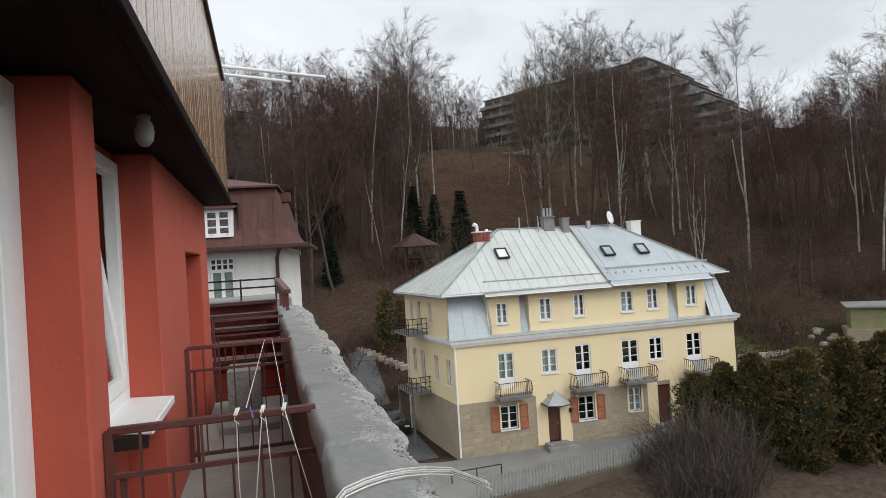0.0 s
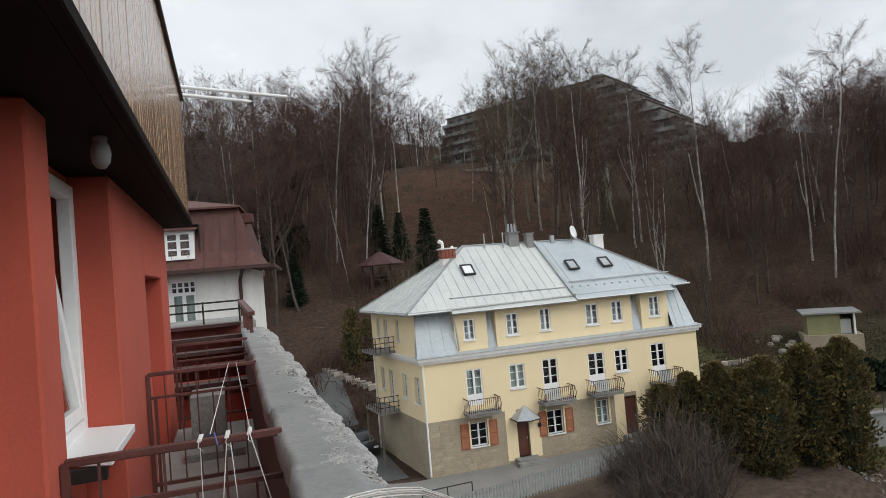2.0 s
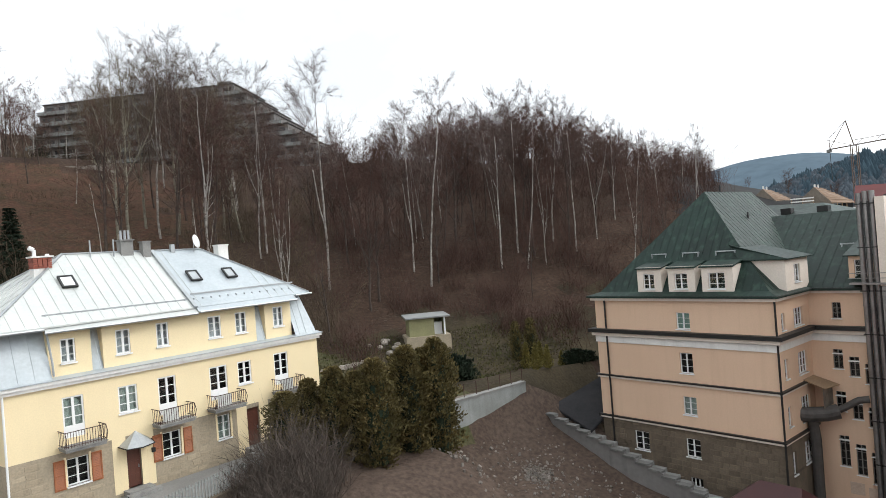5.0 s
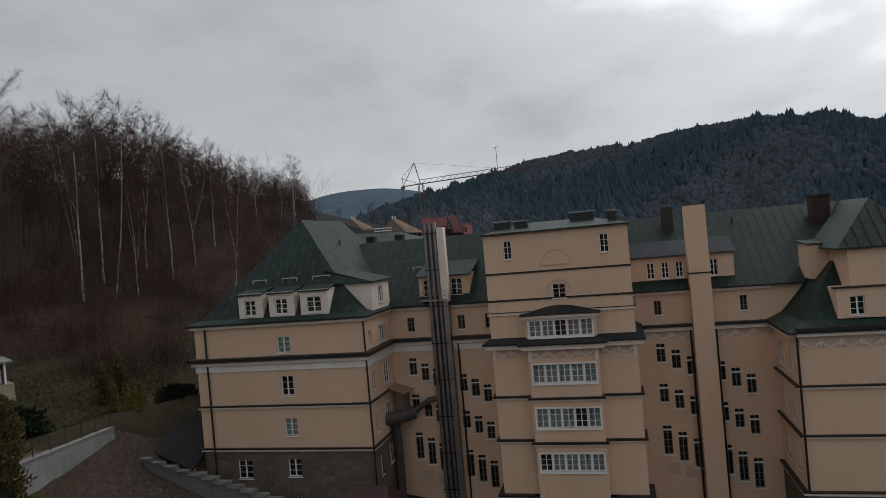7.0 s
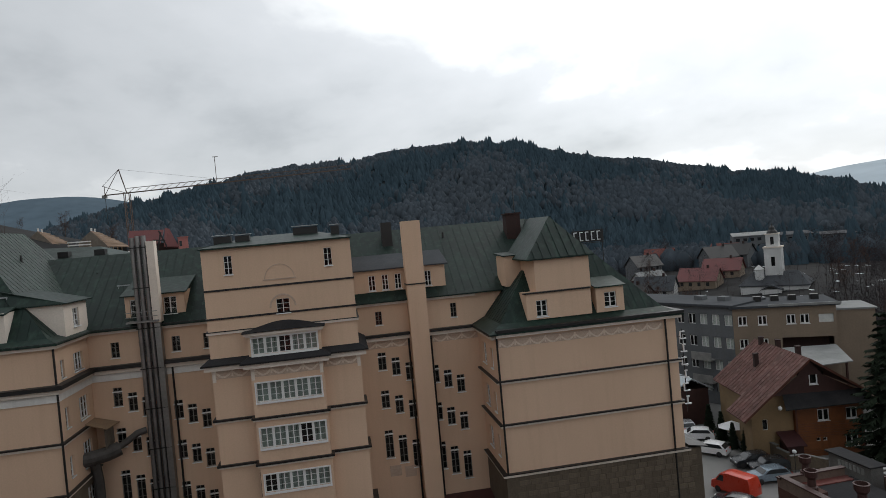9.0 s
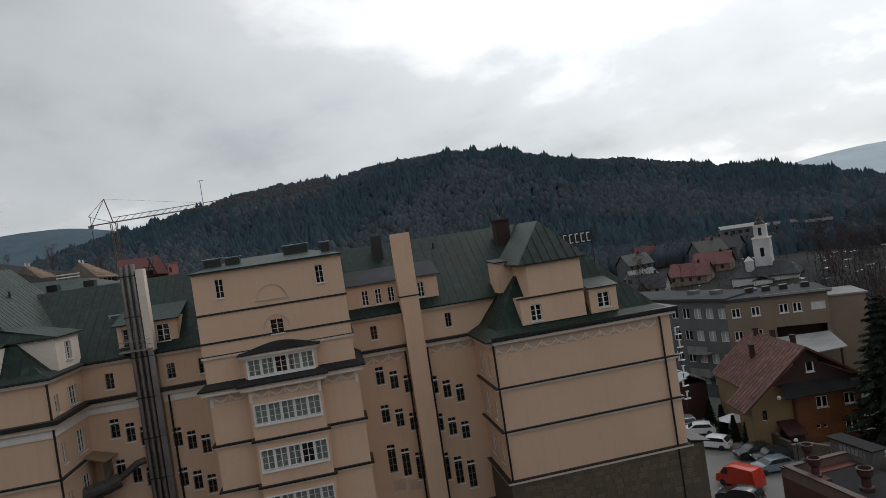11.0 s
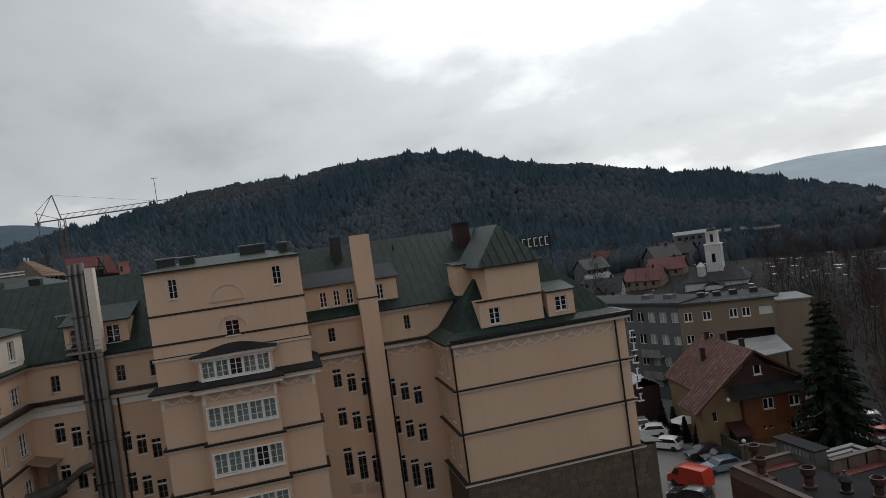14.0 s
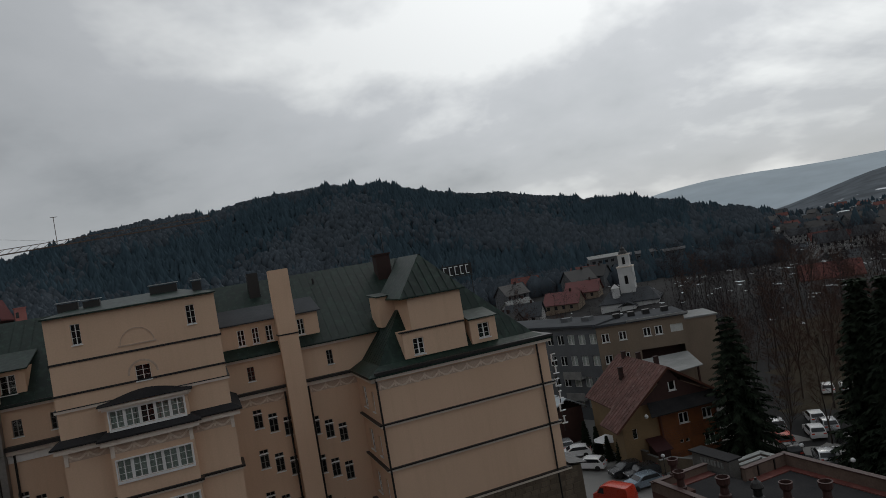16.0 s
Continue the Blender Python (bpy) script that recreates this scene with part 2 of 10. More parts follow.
surf("lawn_blades", (0.062, 0.070, 0.026), (0.095, 0.080, 0.040), 1.0, 0.3, 3.0, 0.0, island=0.3, fine=0.3, spec=0.1)
surf("dry_grass", (0.055, 0.043, 0.026), (0.036, 0.03, 0.02), 1.0, 0.25, 4.0, 0.8, fine=0.6, bump_dist=0.1, spec=0.1)
surf("bare_earth", (0.066, 0.047, 0.037), (0.09, 0.066, 0.052), 1.0, 0.3, 3.2, 1.0, fine=0.6, bump_dist=0.15, spec=0.1)
surf("valley_ground", (0.020, 0.020, 0.0205), (0.036, 0.035, 0.0345), 1.0, 0.02, 0.25, 0.0, fine=0.5, spec=0.1)
surf("snow_patch", (0.74, 0.77, 0.80), (0.60, 0.63, 0.66), 0.9, 0.2, 2, 0.2, fine=0.2)
# the haze over the far hill is mixed into these base colours
surf("hill_floor_hazy", (0.034, 0.043, 0.052), (0.044, 0.052, 0.060), 1.0, 0.01, 0.1, 0.0, fine=0.5, spec=0.05)
surf("conifer_hazy", (0.040, 0.063, 0.080), (0.050, 0.075, 0.092), 1.0, 0.006, 0.05, 0.0, island=0.08, fine=0.3, spec=0.0)
surf("bare_wood_hazy", (0.055, 0.069, 0.083), (0.066, 0.079, 0.092), 1.0, 0.006, 0.05, 0.0, island=0.08, fine=0.3, spec=0.05)
surf("bark_brown", (0.050, 0.039, 0.033), (0.092, 0.073, 0.063), 0.95, 2.0, 14, 0.4, island=0.1, fine=0.4, spec=0.15)
surf("bark_birch", (0.46, 0.43, 0.39), (0.17, 0.15, 0.135), 0.85, 1.6, 5, 0.3, fine=0.5, spec=0.2)
surf("twigs_brown", (0.064, 0.037, 0.030), (0.095, 0.057, 0.046), 0.95, 0.3, 3, 0.0, island=0.25, fine=0.3, spec=0.1)
# darker copies of bark and twigs: the town trees' backlight set into colour
surf("bark_backlit", (0.027, 0.024, 0.024), (0.046, 0.041, 0.040), 0.95, 2.0, 14, 0.3, island=0.1, fine=0.4, spec=0.1)
surf("twigs_backlit", (0.034, 0.029, 0.031), (0.052, 0.044, 0.046), 0.95, 0.3, 3, 0.0, island=0.3, fine=0.3, spec=0.05)
surf("bark_olive", (0.30, 0.275, 0.215), (0.15, 0.135, 0.105), 0.92, 1.6, 9, 0.3, island=0.12, fine=0.45, spec=0.15)
surf("twigs_olive", (0.125, 0.098, 0.068), (0.082, 0.062, 0.044), 0.95, 0.3, 3, 0.0, island=0.3, fine=0.3, spec=0.1)
surf("twigs_pale", (0.120, 0.092, 0.082), (0.088, 0.066, 0.058), 0.95, 0.3, 3, 0.0, island=0.25, fine=0.3, spec=0.1)
surf("twigs_grey", (0.118, 0.098, 0.084), (0.082, 0.066, 0.055), 0.95, 0.3, 3, 0.0, island=0.3, fine=0.3, spec=0.1)
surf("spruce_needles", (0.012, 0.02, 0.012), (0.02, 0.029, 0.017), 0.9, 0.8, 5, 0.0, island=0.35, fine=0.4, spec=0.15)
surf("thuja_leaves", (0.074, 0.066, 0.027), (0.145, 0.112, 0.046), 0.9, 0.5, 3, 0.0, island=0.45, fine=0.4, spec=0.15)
surf("thuja_gold", (0.20, 0.165, 0.05), (0.13, 0.12, 0.04), 0.9, 0.8, 5, 0.0, island=0.4, fine=0.4, spec=0.15)
surf("wood_cladding", (0.35, 0.215, 0.11), (0.26, 0.15, 0.075), 0.2, 0.8, 30, 0.15, streak=0.6, dirt=(0.17, 0.095, 0.05), island=0.15, fine=0.25, bump_dist=0.002, spec=1.0)
surf("orange_wood", (0.22, 0.075, 0.022), (0.16, 0.056, 0.019), 0.6, 0.8, 12, 0.15, island=0.12, fine=0.25)
surf("shutter_wood", (0.33, 0.105, 0.035), (0.26, 0.085, 0.03), 0.55, 1.5, 20, 0.15, fine=0.25)
surf("door_wood", (0.115, 0.038, 0.022), (0.085, 0.03, 0.019), 0.5, 1.5, 20, 0.15, fine=0.25)
surf("roof_boards", (0.235, 0.155, 0.10), (0.175, 0.115, 0.078), 0.85, 0.6, 8, 0.15, fine=0.3)
surf("pink_plaster", (0.42, 0.17, 0.15), (0.36, 0.14, 0.125), 0.9, 0.6, 8, 0.1, fine=0.2)
surf("raw_timber", (0.3, 0.205, 0.125), (0.25, 0.17, 0.105), 0.8, 1.0, 10, 0.15, island=0.1, fine=0.25)
surf("old_wood", (0.20, 0.17, 0.135), (0.13, 0.11, 0.09), 0.85, 2.0, 25, 0.2, fine=0.3)
surf("steel_flue", (0.32, 0.31, 0.30), (0.23, 0.225, 0.22), 0.38, 0.8, 6, 0.05, metal=0.75, streak=0.35, dirt=(0.12, 0.10, 0.09), fine=0.2)
surf("duct_metal", (0.055, 0.05, 0.047), (0.085, 0.078, 0.072), 0.65, 1.2, 8, 0.1, metal=0.2, streak=0.4, dirt=(0.03, 0.026, 0.024), fine=0.3)
surf("zinc", (0.42, 0.44, 0.45), (0.33, 0.35, 0.36), 0.45, 1.0, 8, 0.05, metal=0.5, fine=0.2)
surf("brick_red", (0.28, 0.085, 0.055), (0.22, 0.07, 0.05), 0.9, 3.0, 20, 0.3, island=0.15, fine=0.3)
surf("curtain", (0.62, 0.63, 0.60), (0.50, 0.52, 0.50), 0.9, 1.5, 12, 0.1, fine=0.2)
surf("net_curtain", (0.30, 0.345, 0.315), (0.20, 0.24, 0.22), 0.9, 1.5, 12, 0.1, fine=0.2)
surf("curtain_green", (0.20, 0.31, 0.27), (0.15, 0.24, 0.21), 0.9, 1.5, 12, 0.1, fine=0.2)
# near-black that stands for insides without light
surf("unlit_dark", (0.018, 0.018, 0.019), (0.026, 0.025, 0.025), 0.95, 1.0, 5, 0.0, fine=0.2)
surf("slope_stone", (0.2, 0.175, 0.15), (0.13, 0.115, 0.1), 0.95, 2.0, 14, 0.4, island=0.35, fine=0.3)
surf("rubble_light", (0.36, 0.32, 0.27), (0.26, 0.23, 0.2), 0.95, 2.0, 14, 0.4, island=0.3, fine=0.3)
surf("grey_panel", (0.135, 0.142, 0.148), (0.105, 0.112, 0.118), 0.85, 0.3, 5, 0.1, streak=0.35, dirt=(0.08, 0.08, 0.08), fine=0.2)
surf("sand_panel", (0.25, 0.192, 0.14), (0.21, 0.162, 0.118), 0.88, 0.3, 5, 0.1, streak=0.35, dirt=(0.18, 0.15, 0.11), fine=0.15)
surf("concrete_pale", (0.27, 0.285, 0.275), (0.2, 0.21, 0.2), 0.92, 0.5, 12, 0.3, streak=0.55, dirt=(0.17, 0.17, 0.16), fine=0.25)
surf("asphalt_pale", (0.16, 0.158, 0.15), (0.20, 0.197, 0.19), 0.85, 0.25, 20, 0.2, fine=0.25)
surf("shed_boards", (0.27, 0.26, 0.13), (0.22, 0.21, 0.11), 0.85, 0.8, 9, 0.1, fine=0.2)
surf("town_wall", (0.46, 0.455, 0.44), (0.36, 0.355, 0.345), 0.9, 0.3, 5, 0.1, streak=0.4, dirt=(0.2, 0.19, 0.18), fine=0.15)
surf("church_white", (0.62, 0.62, 0.61), (0.50, 0.50, 0.49), 0.9, 0.3, 5, 0.1, streak=0.3, dirt=(0.4, 0.39, 0.38), fine=0.1)
surf("concrete_dark", (0.16, 0.16, 0.15), (0.105, 0.105, 0.10), 0.92, 1.1, 25, 0.4, streak=0.35, dirt=(0.07, 0.07, 0.065), fine=0.4, bump_dist=0.01)
surf("bitumen", (0.024, 0.024, 0.026), (0.04, 0.039, 0.04), 0.95, 0.4, 9, 0.2, fine=0.3, spec=0.08)
surf("rusty_roof", (0.16, 0.075, 0.062), (0.085, 0.042, 0.036), 0.75, 0.5, 6, 0.1, spec=0.25, streak=0.75, dirt=(0.25, 0.165, 0.14), fine=0.35)
surf("old_block", (0.19, 0.183, 0.175), (0.145, 0.14, 0.135), 0.9, 0.15, 3, 0.1, streak=0.35, dirt=(0.06, 0.058, 0.055), fine=0.2)
surf("paint_red", (0.55, 0.045, 0.018), (0.50, 0.04, 0.016), 0.3, 1.0, 10, 0.0, fine=0.05)
surf("paint_white", (0.78, 0.78, 0.78), (0.74, 0.74, 0.74), 0.25, 1.0, 10, 0.0, fine=0.04)
surf("paint_black", (0.018, 0.019, 0.022), (0.024, 0.025, 0.028), 0.25, 1.0, 10, 0.0, fine=0.05)
surf("paint_blue_grey", (0.22, 0.28, 0.33), (0.20, 0.25, 0.30), 0.25, 1.0, 10, 0.0, metal=0.3, fine=0.05)
surf("paint_silver", (0.45, 0.46, 0.47), (0.42, 0.43, 0.44), 0.25, 1.0, 10, 0.0, metal=0.5, fine=0.05)
surf("rubber", (0.02, 0.02, 0.02), (0.028, 0.027, 0.026), 0.85, 3.0, 20, 0.1, fine=0.2)
surf("car_glass", (0.02, 0.022, 0.025), (0.026, 0.028, 0.03), 0.08, 1.0, 5, 0.0, fine=0.05)
surf("rope_white", (0.74, 0.73, 0.70), (0.62, 0.61, 0.58), 0.9, 10, 80, 0.3, fine=0.2, bump_dist=0.001)
surf("rope_blue", (0.12, 0.18, 0.42), (0.10, 0.15, 0.36), 0.9, 10, 80, 0.3, fine=0.2, bump_dist=0.001)
surf("crane_paint", (0.13, 0.085, 0.06), (0.10, 0.066, 0.05), 0.6, 1.0, 10, 0.0, fine=0.1)
# ridge colours carry the distance haze: paler and bluer
surf("ridge_wooded_hazy", (0.105, 0.14, 0.17), (0.085, 0.12, 0.15), 1.0, 0.002, 0.02, 0.0, fine=0.2, spec=0.0)
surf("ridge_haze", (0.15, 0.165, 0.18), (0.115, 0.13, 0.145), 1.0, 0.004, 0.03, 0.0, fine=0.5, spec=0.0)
surf("distance_haze", (0.50, 0.565, 0.61), (0.44, 0.51, 0.56), 1.0, 0.001, 0.01, 0.0, fine=0.15, spec=0.0)

# ---- mesh helpers ----
class M:
    """Collects vertices and faces; T places what is added next."""

    def __init__(self):
        self.v, self.f, self.T = [], [], None

    def add(self, verts, faces):
        n = len(self.v)
        if self.T is not None:
            verts = [tuple(self.T @ Vector(p)) for p in verts]
        self.v.extend(tuple(p) for p in verts)
        self.f.extend(tuple(n + i for i in f) for f in faces)
        return self

    def prism_wall(self, pts, z0, z1):
        """Upright walls round a ring of plan points."""
        for (ax, ay), (bx, by) in zip(pts, pts[1:] + pts[:1]):
            self.quad((ax, ay, z0), (bx, by, z0), (bx, by, z1), (ax, ay, z1))
        return self

    def box(self, x0, x1, y0, y1, z0, z1):
        return self.add([(x0, y0, z0), (x1, y0, z0), (x1, y1, z0), (x0, y1, z0), (x0, y0, z1), (x1, y0, z1), (x1, y1, z1), (x0, y1, z1)],
                        [(3, 2, 1, 0), (4, 5, 6, 7), (0, 1, 5, 4), (1, 2, 6, 5), (2, 3, 7, 6), (3, 0, 4, 7)])

    def quad(self, a, b, c, d):
        return self.add([a, b, c, d], [(0, 1, 2, 3)])

    def poly(self, pts):
        return self.add(pts, [tuple(range(len(pts)))])

    def slab(self, pts, t):
        """A plate: the polygon pts, with thickness t downwards."""
        n = len(pts)
        low = [(p[0], p[1], p[2] - t) for p in pts]
        return self.add(list(pts) + low, [tuple(range(n)), tuple(range(2 * n - 1, n - 1, -1))] + [(i, i + n, (i + 1) % n + n, (i + 1) % n) for i in range(n)])

    def tube(self, a, b, r0, r1=None, sides=6, caps=True):
        a, b = Vector(a), Vector(b)
        r1 = r0 if r1 is None else r1
        d = (b - a)
        q = d.to_track_quat("Z", "Y") if d.length > 1e-6 else Euler((0, 0, 0)).to_quaternion()
        ring = [q @ Vector((math.cos(2 * math.pi * i / sides), math.sin(2 * math.pi * i / sides), 0)) for i in range(sides)]
        f = [(i, (i + 1) % sides, sides + (i + 1) % sides, sides + i) for i in range(sides)]
        if caps:
            f += [tuple(range(sides - 1, -1, -1)), tuple(range(sides, 2 * sides))]
        return self.add([a + r * r0 for r in ring] + [b + r * r1 for r in ring], f)

    def path(self, pts, r, sides=5):
        """One round tube that bends through the points."""
        p = [Vector(k) for k in pts]
        n = len(p)
        v = []
        side = None
        for i in range(n):
            t = (p[min(i + 1, n - 1)] - p[max(i - 1, 0)]).normalized()
            if side is None:
                side = t.orthogonal()
            side = (side - t * side.dot(t)).normalized()
            up = t.cross(side)
            v += [p[i] + (side * math.cos(2 * math.pi * k / sides) + up * math.sin(2 * math.pi * k / sides)) * r for k in range(sides)]
        f = [(i * sides + k, i * sides + (k + 1) % sides, (i + 1) * sides + (k + 1) % sides, (i + 1) * sides + k) for i in range(n - 1) for k in range(sides)]
        return self.add(v, f + [tuple(range(sides - 1, -1, -1)), tuple(range((n - 1) * sides, n * sides))])

    def bar(self, a, b, w, h):
        """A rectangular bar from a to b, w wide and h high, centred."""
        a, b = Vector(a), Vector(b)
        d = (b - a).normalized()
        side = d.cross(Vector((0, 0, 1)))
        side = side.normalized() if side.length > 1e-4 else Vector((1, 0, 0))
        up = side.cross(d).normalized()
        o = [side * (sx * w / 2) + up * (sy * h / 2) for sx, sy in ((-1, -1), (1, -1), (1, 1), (-1, 1))]
        return self.add([a + k for k in o] + [b + k for k in o], [(3, 2, 1, 0), (4, 5, 6, 7), (0, 1, 5, 4), (1, 2, 6, 5), (2, 3, 7, 6), (3, 0, 4, 7)])

    def lathe(self, prof, sides=12, at=(0, 0, 0)):
        """prof: (radius, height) from below upwards."""
        n = len(prof)
        v, f = [], []
        for r, z in prof:
            for i in range(sides):
                t = 2 * math.pi * i / sides
                v.append((at[0] + r * math.cos(t), at[1] + r * math.sin(t), at[2] + z))
        for j in range(n - 1):
            for i in range(sides):
                k = (i + 1) % sides
                f.append((j * sides + i, j * sides + k, (j + 1) * sides + k, (j + 1) * sides + i))
        f.append(tuple(range(sides - 1, -1, -1)))
        f.append(tuple(range((n - 1) * sides, n * sides)))
        return self.add(v, f)

    def mesh(self, name, material, smooth=False):
        me = bpy.data.meshes.new(name)
        me.from_pydata(self.v, [], self.f)
        me.materials.append(MATS[material])
        if smooth:
            me.polygons.foreach_set("use_smooth", [True] * len(me.polygons))
        me.update()
        return me


def thing(name, m, label, category, group="", kind=""):
    ob = new(name)
    ob.empty_display_size = 0.3
    ob.matrix_world = m
    return tagged(ob, label, category, group, kind)


def part(name, m, material, parent, label="", smooth=False, local=None, kind="", bevel=0.0):
    me = m if isinstance(m, bpy.types.Mesh) else m.mesh(name, material, smooth)
    ob = new(name, me)
    ob.parent = parent
    if local is not None:
        ob.matrix_local = local
    if bevel:
        b = ob.modifiers.new("bevel", "BEVEL")
        b.width, b.segments, b.limit_method = bevel, 1, "ANGLE"
    return tagged(ob, label, kind=kind)


def single(name, m, material, world, label, category, group="", kind="", smooth=False):
    ob = new(name, m.mesh(name, material, smooth))
    ob.matrix_world = world
    return tagged(ob, label, category, group, kind)


def facade(m, T, x0, x1, z0, z1, holes=(), reveal=0.22):
    """A wall face in the plane y = 0 of T (outside is -y), with openings (x0, x1, z0, z1) and their reveals."""
    xs = sorted({x0, x1, *[c for h in holes for c in h[:2] if x0 < c < x1]})
    zs = sorted({z0, z1, *[c for h in holes for c in h[2:] if z0 < c < z1]})
    old, m.T = m.T, T
    for a, b in zip(xs, xs[1:]):
        for c, d in zip(zs, zs[1:]):
            mx, mz = (a + b) / 2, (c + d) / 2
            if not any(h[0] < mx < h[1] and h[2] < mz < h[3] for h in holes):
                m.quad((a, 0, c), (b, 0, c), (b, 0, d), (a, 0, d))
    for a, b, c, d in holes:
        r = reveal
        m.quad((a, 0, c), (a, r, c), (a, r, d), (a, 0, d)[:3])
        m.quad((b, 0, d), (b, r, d), (b, r, c), (b, 0, c))
        m.quad((a, 0, d), (a, r, d), (b, r, d), (b, 0, d))
        m.quad((b, 0, c), (b, r, c), (a, r, c), (a, 0, c))
    m.T = old


WIN = {}


def window(parent, T, x0, x1, z0, z1, leaves=2, rows=3, depth=0.12, frame="white_paint", curtain="", sill=True, bar=0.028, edge=0.065, room=True, sill_mat="white_paint"):
    """A window in an opening of a facade; T as for facade(). Frame, pane, sill and what stands behind are meshes of their own."""
    w, h = round(x1 - x0, 2), round(z1 - z0, 2)
    key = (w, h, leaves, rows, frame, curtain, sill, bar, edge, depth)
    if key not in WIN:
        f = M()
        f.box(0, edge, depth, depth + 0.07, 0, h).box(w - edge, w, depth, depth + 0.07, 0, h)
        f.box(edge, w - edge, depth, depth + 0.07, 0, edge).box(edge, w - edge, depth, depth + 0.07, h - edge, h)
        for i in range(1, leaves):
            c = w * i / leaves
            f.box(c - edge * 0.75, c + edge * 0.75, depth - 0.012, depth + 0.06, edge, h - edge)
        for j in range(1, rows):
            c = h * j / rows
            for i in range(leaves):
                a, b = w * i / leaves + edge, w * (i + 1) / leaves - edge
                f.box(a - 0.01, b + 0.01, depth + 0.008, depth + 0.045, c - bar / 2, c + bar / 2)
        g = M().box(edge * 0.6, w - edge * 0.6, depth + 0.03, depth + 0.04, edge * 0.6, h - edge * 0.6)
        s = M().box(-0.06, w + 0.06, -0.09, depth, -0.07, 0.0)
        c = M()
        if curtain:
            n = max(6, int(w * 10))
            for i in range(n):
                a, b = w * i / n, w * (i + 1) / n
                ya, yb = depth + 0.14 + 0.02 * (i % 2), depth + 0.14 + 0.02 * ((i + 1) % 2)
                c.quad((a, ya, 0.03), (b, yb, 0.03), (b, yb, h), (a, ya, h))
        # box behind the pane, the room's darkness put into its colour
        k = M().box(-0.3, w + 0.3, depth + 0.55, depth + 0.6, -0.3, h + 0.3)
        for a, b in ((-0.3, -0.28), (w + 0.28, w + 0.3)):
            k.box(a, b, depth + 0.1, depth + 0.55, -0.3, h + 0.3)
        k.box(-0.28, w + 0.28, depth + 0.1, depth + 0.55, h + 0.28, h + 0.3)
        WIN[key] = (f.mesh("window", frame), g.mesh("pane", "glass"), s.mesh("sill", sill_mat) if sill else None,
                    c.mesh("curtain", curtain) if curtain else None, k.mesh("room_wall", "unlit_dark"))
    f, g, s, c, k = WIN[key]
    L = T @ Matrix.Translation((x0, 0, z0))
    wob = part("window", f, "", parent, local=L)
    p = part("pane", g, "", wob)
    p.visible_shadow = False
    if s:
        part("sill", s, "", wob)
    if c:
        part("curtain", c, "", wob)
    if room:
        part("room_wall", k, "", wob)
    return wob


def face_front(y=0.0):
    return Matrix.Translation((0, y, 0))


def face_left(x=0.0):
    """Facade whose outside is -x; its own x runs towards -y."""
    return Matrix(((0, 1, 0, x), (-1, 0, 0, 0), (0, 0, 1, 0), (0, 0, 0, 1)))


def face_right(x=0.0):
    """Facade whose outside is +x; its own x runs towards +y."""
    return Matrix(((0, -1, 0, x), (1, 0, 0, 0), (0, 0, 1, 0), (0, 0, 0, 1)))


def seams(m, a, b, c, d, step, h=0.035, w=0.03):
    """Standing seams on the roof plane a-b (eave) to d-c (top)."""
    a, b, c, d = map(Vector, (a, b, c, d))
    n = max(1, int((b - a).length / step))
    nrm = (b - a).cross(d - a).normalized()
    for i in range(1, n):
        t = i / n
        p = a.lerp(b, t)
        # run straight up the slope, clipped against the upper outline
        up = (nrm.cross((b - a).normalized())).normalized()
        best = None
        for s0, s1 in ((a, d), (d, c), (c, b)):
            e = s1 - s0
            A = np.array([[up.x, -e.x], [up.y, -e.y], [up.z, -e.z]])
            r = np.array([s0.x - p.x, s0.y - p.y, s0.z - p.z])
            sol, *_ = np.linalg.lstsq(A, r, rcond=None)
            if sol[0] > 0.05 and -0.001 <= sol[1] <= 1.001 and np.linalg.norm(A @ sol - r) < 0.05:
                best = sol[0] if best is None else min(best, sol[0])
        if best:
            q = p + up * best
            side = (b - a).normalized() * (w / 2)
            m.add([p - side, p + side, q + side, q - side, p - side + nrm * h, p + side + nrm * h, q + side + nrm * h, q - side + nrm * h],
                  [(4, 5, 6, 7), (0, 1, 5, 4), (1, 2, 6, 5), (3, 0, 4, 7)])


# ---- ground ----
C6, S6 = math.cos(radians(-84)), math.sin(radians(-84))


def hotel_sq(x, y):
    return C6 * x + S6 * y, -S6 * x + C6 * y - 46.0


def smooth(a, b, t):
    t = np.clip((t - a) / (b - a), 0, 1)
    return t * t * (3 - 2 * t)


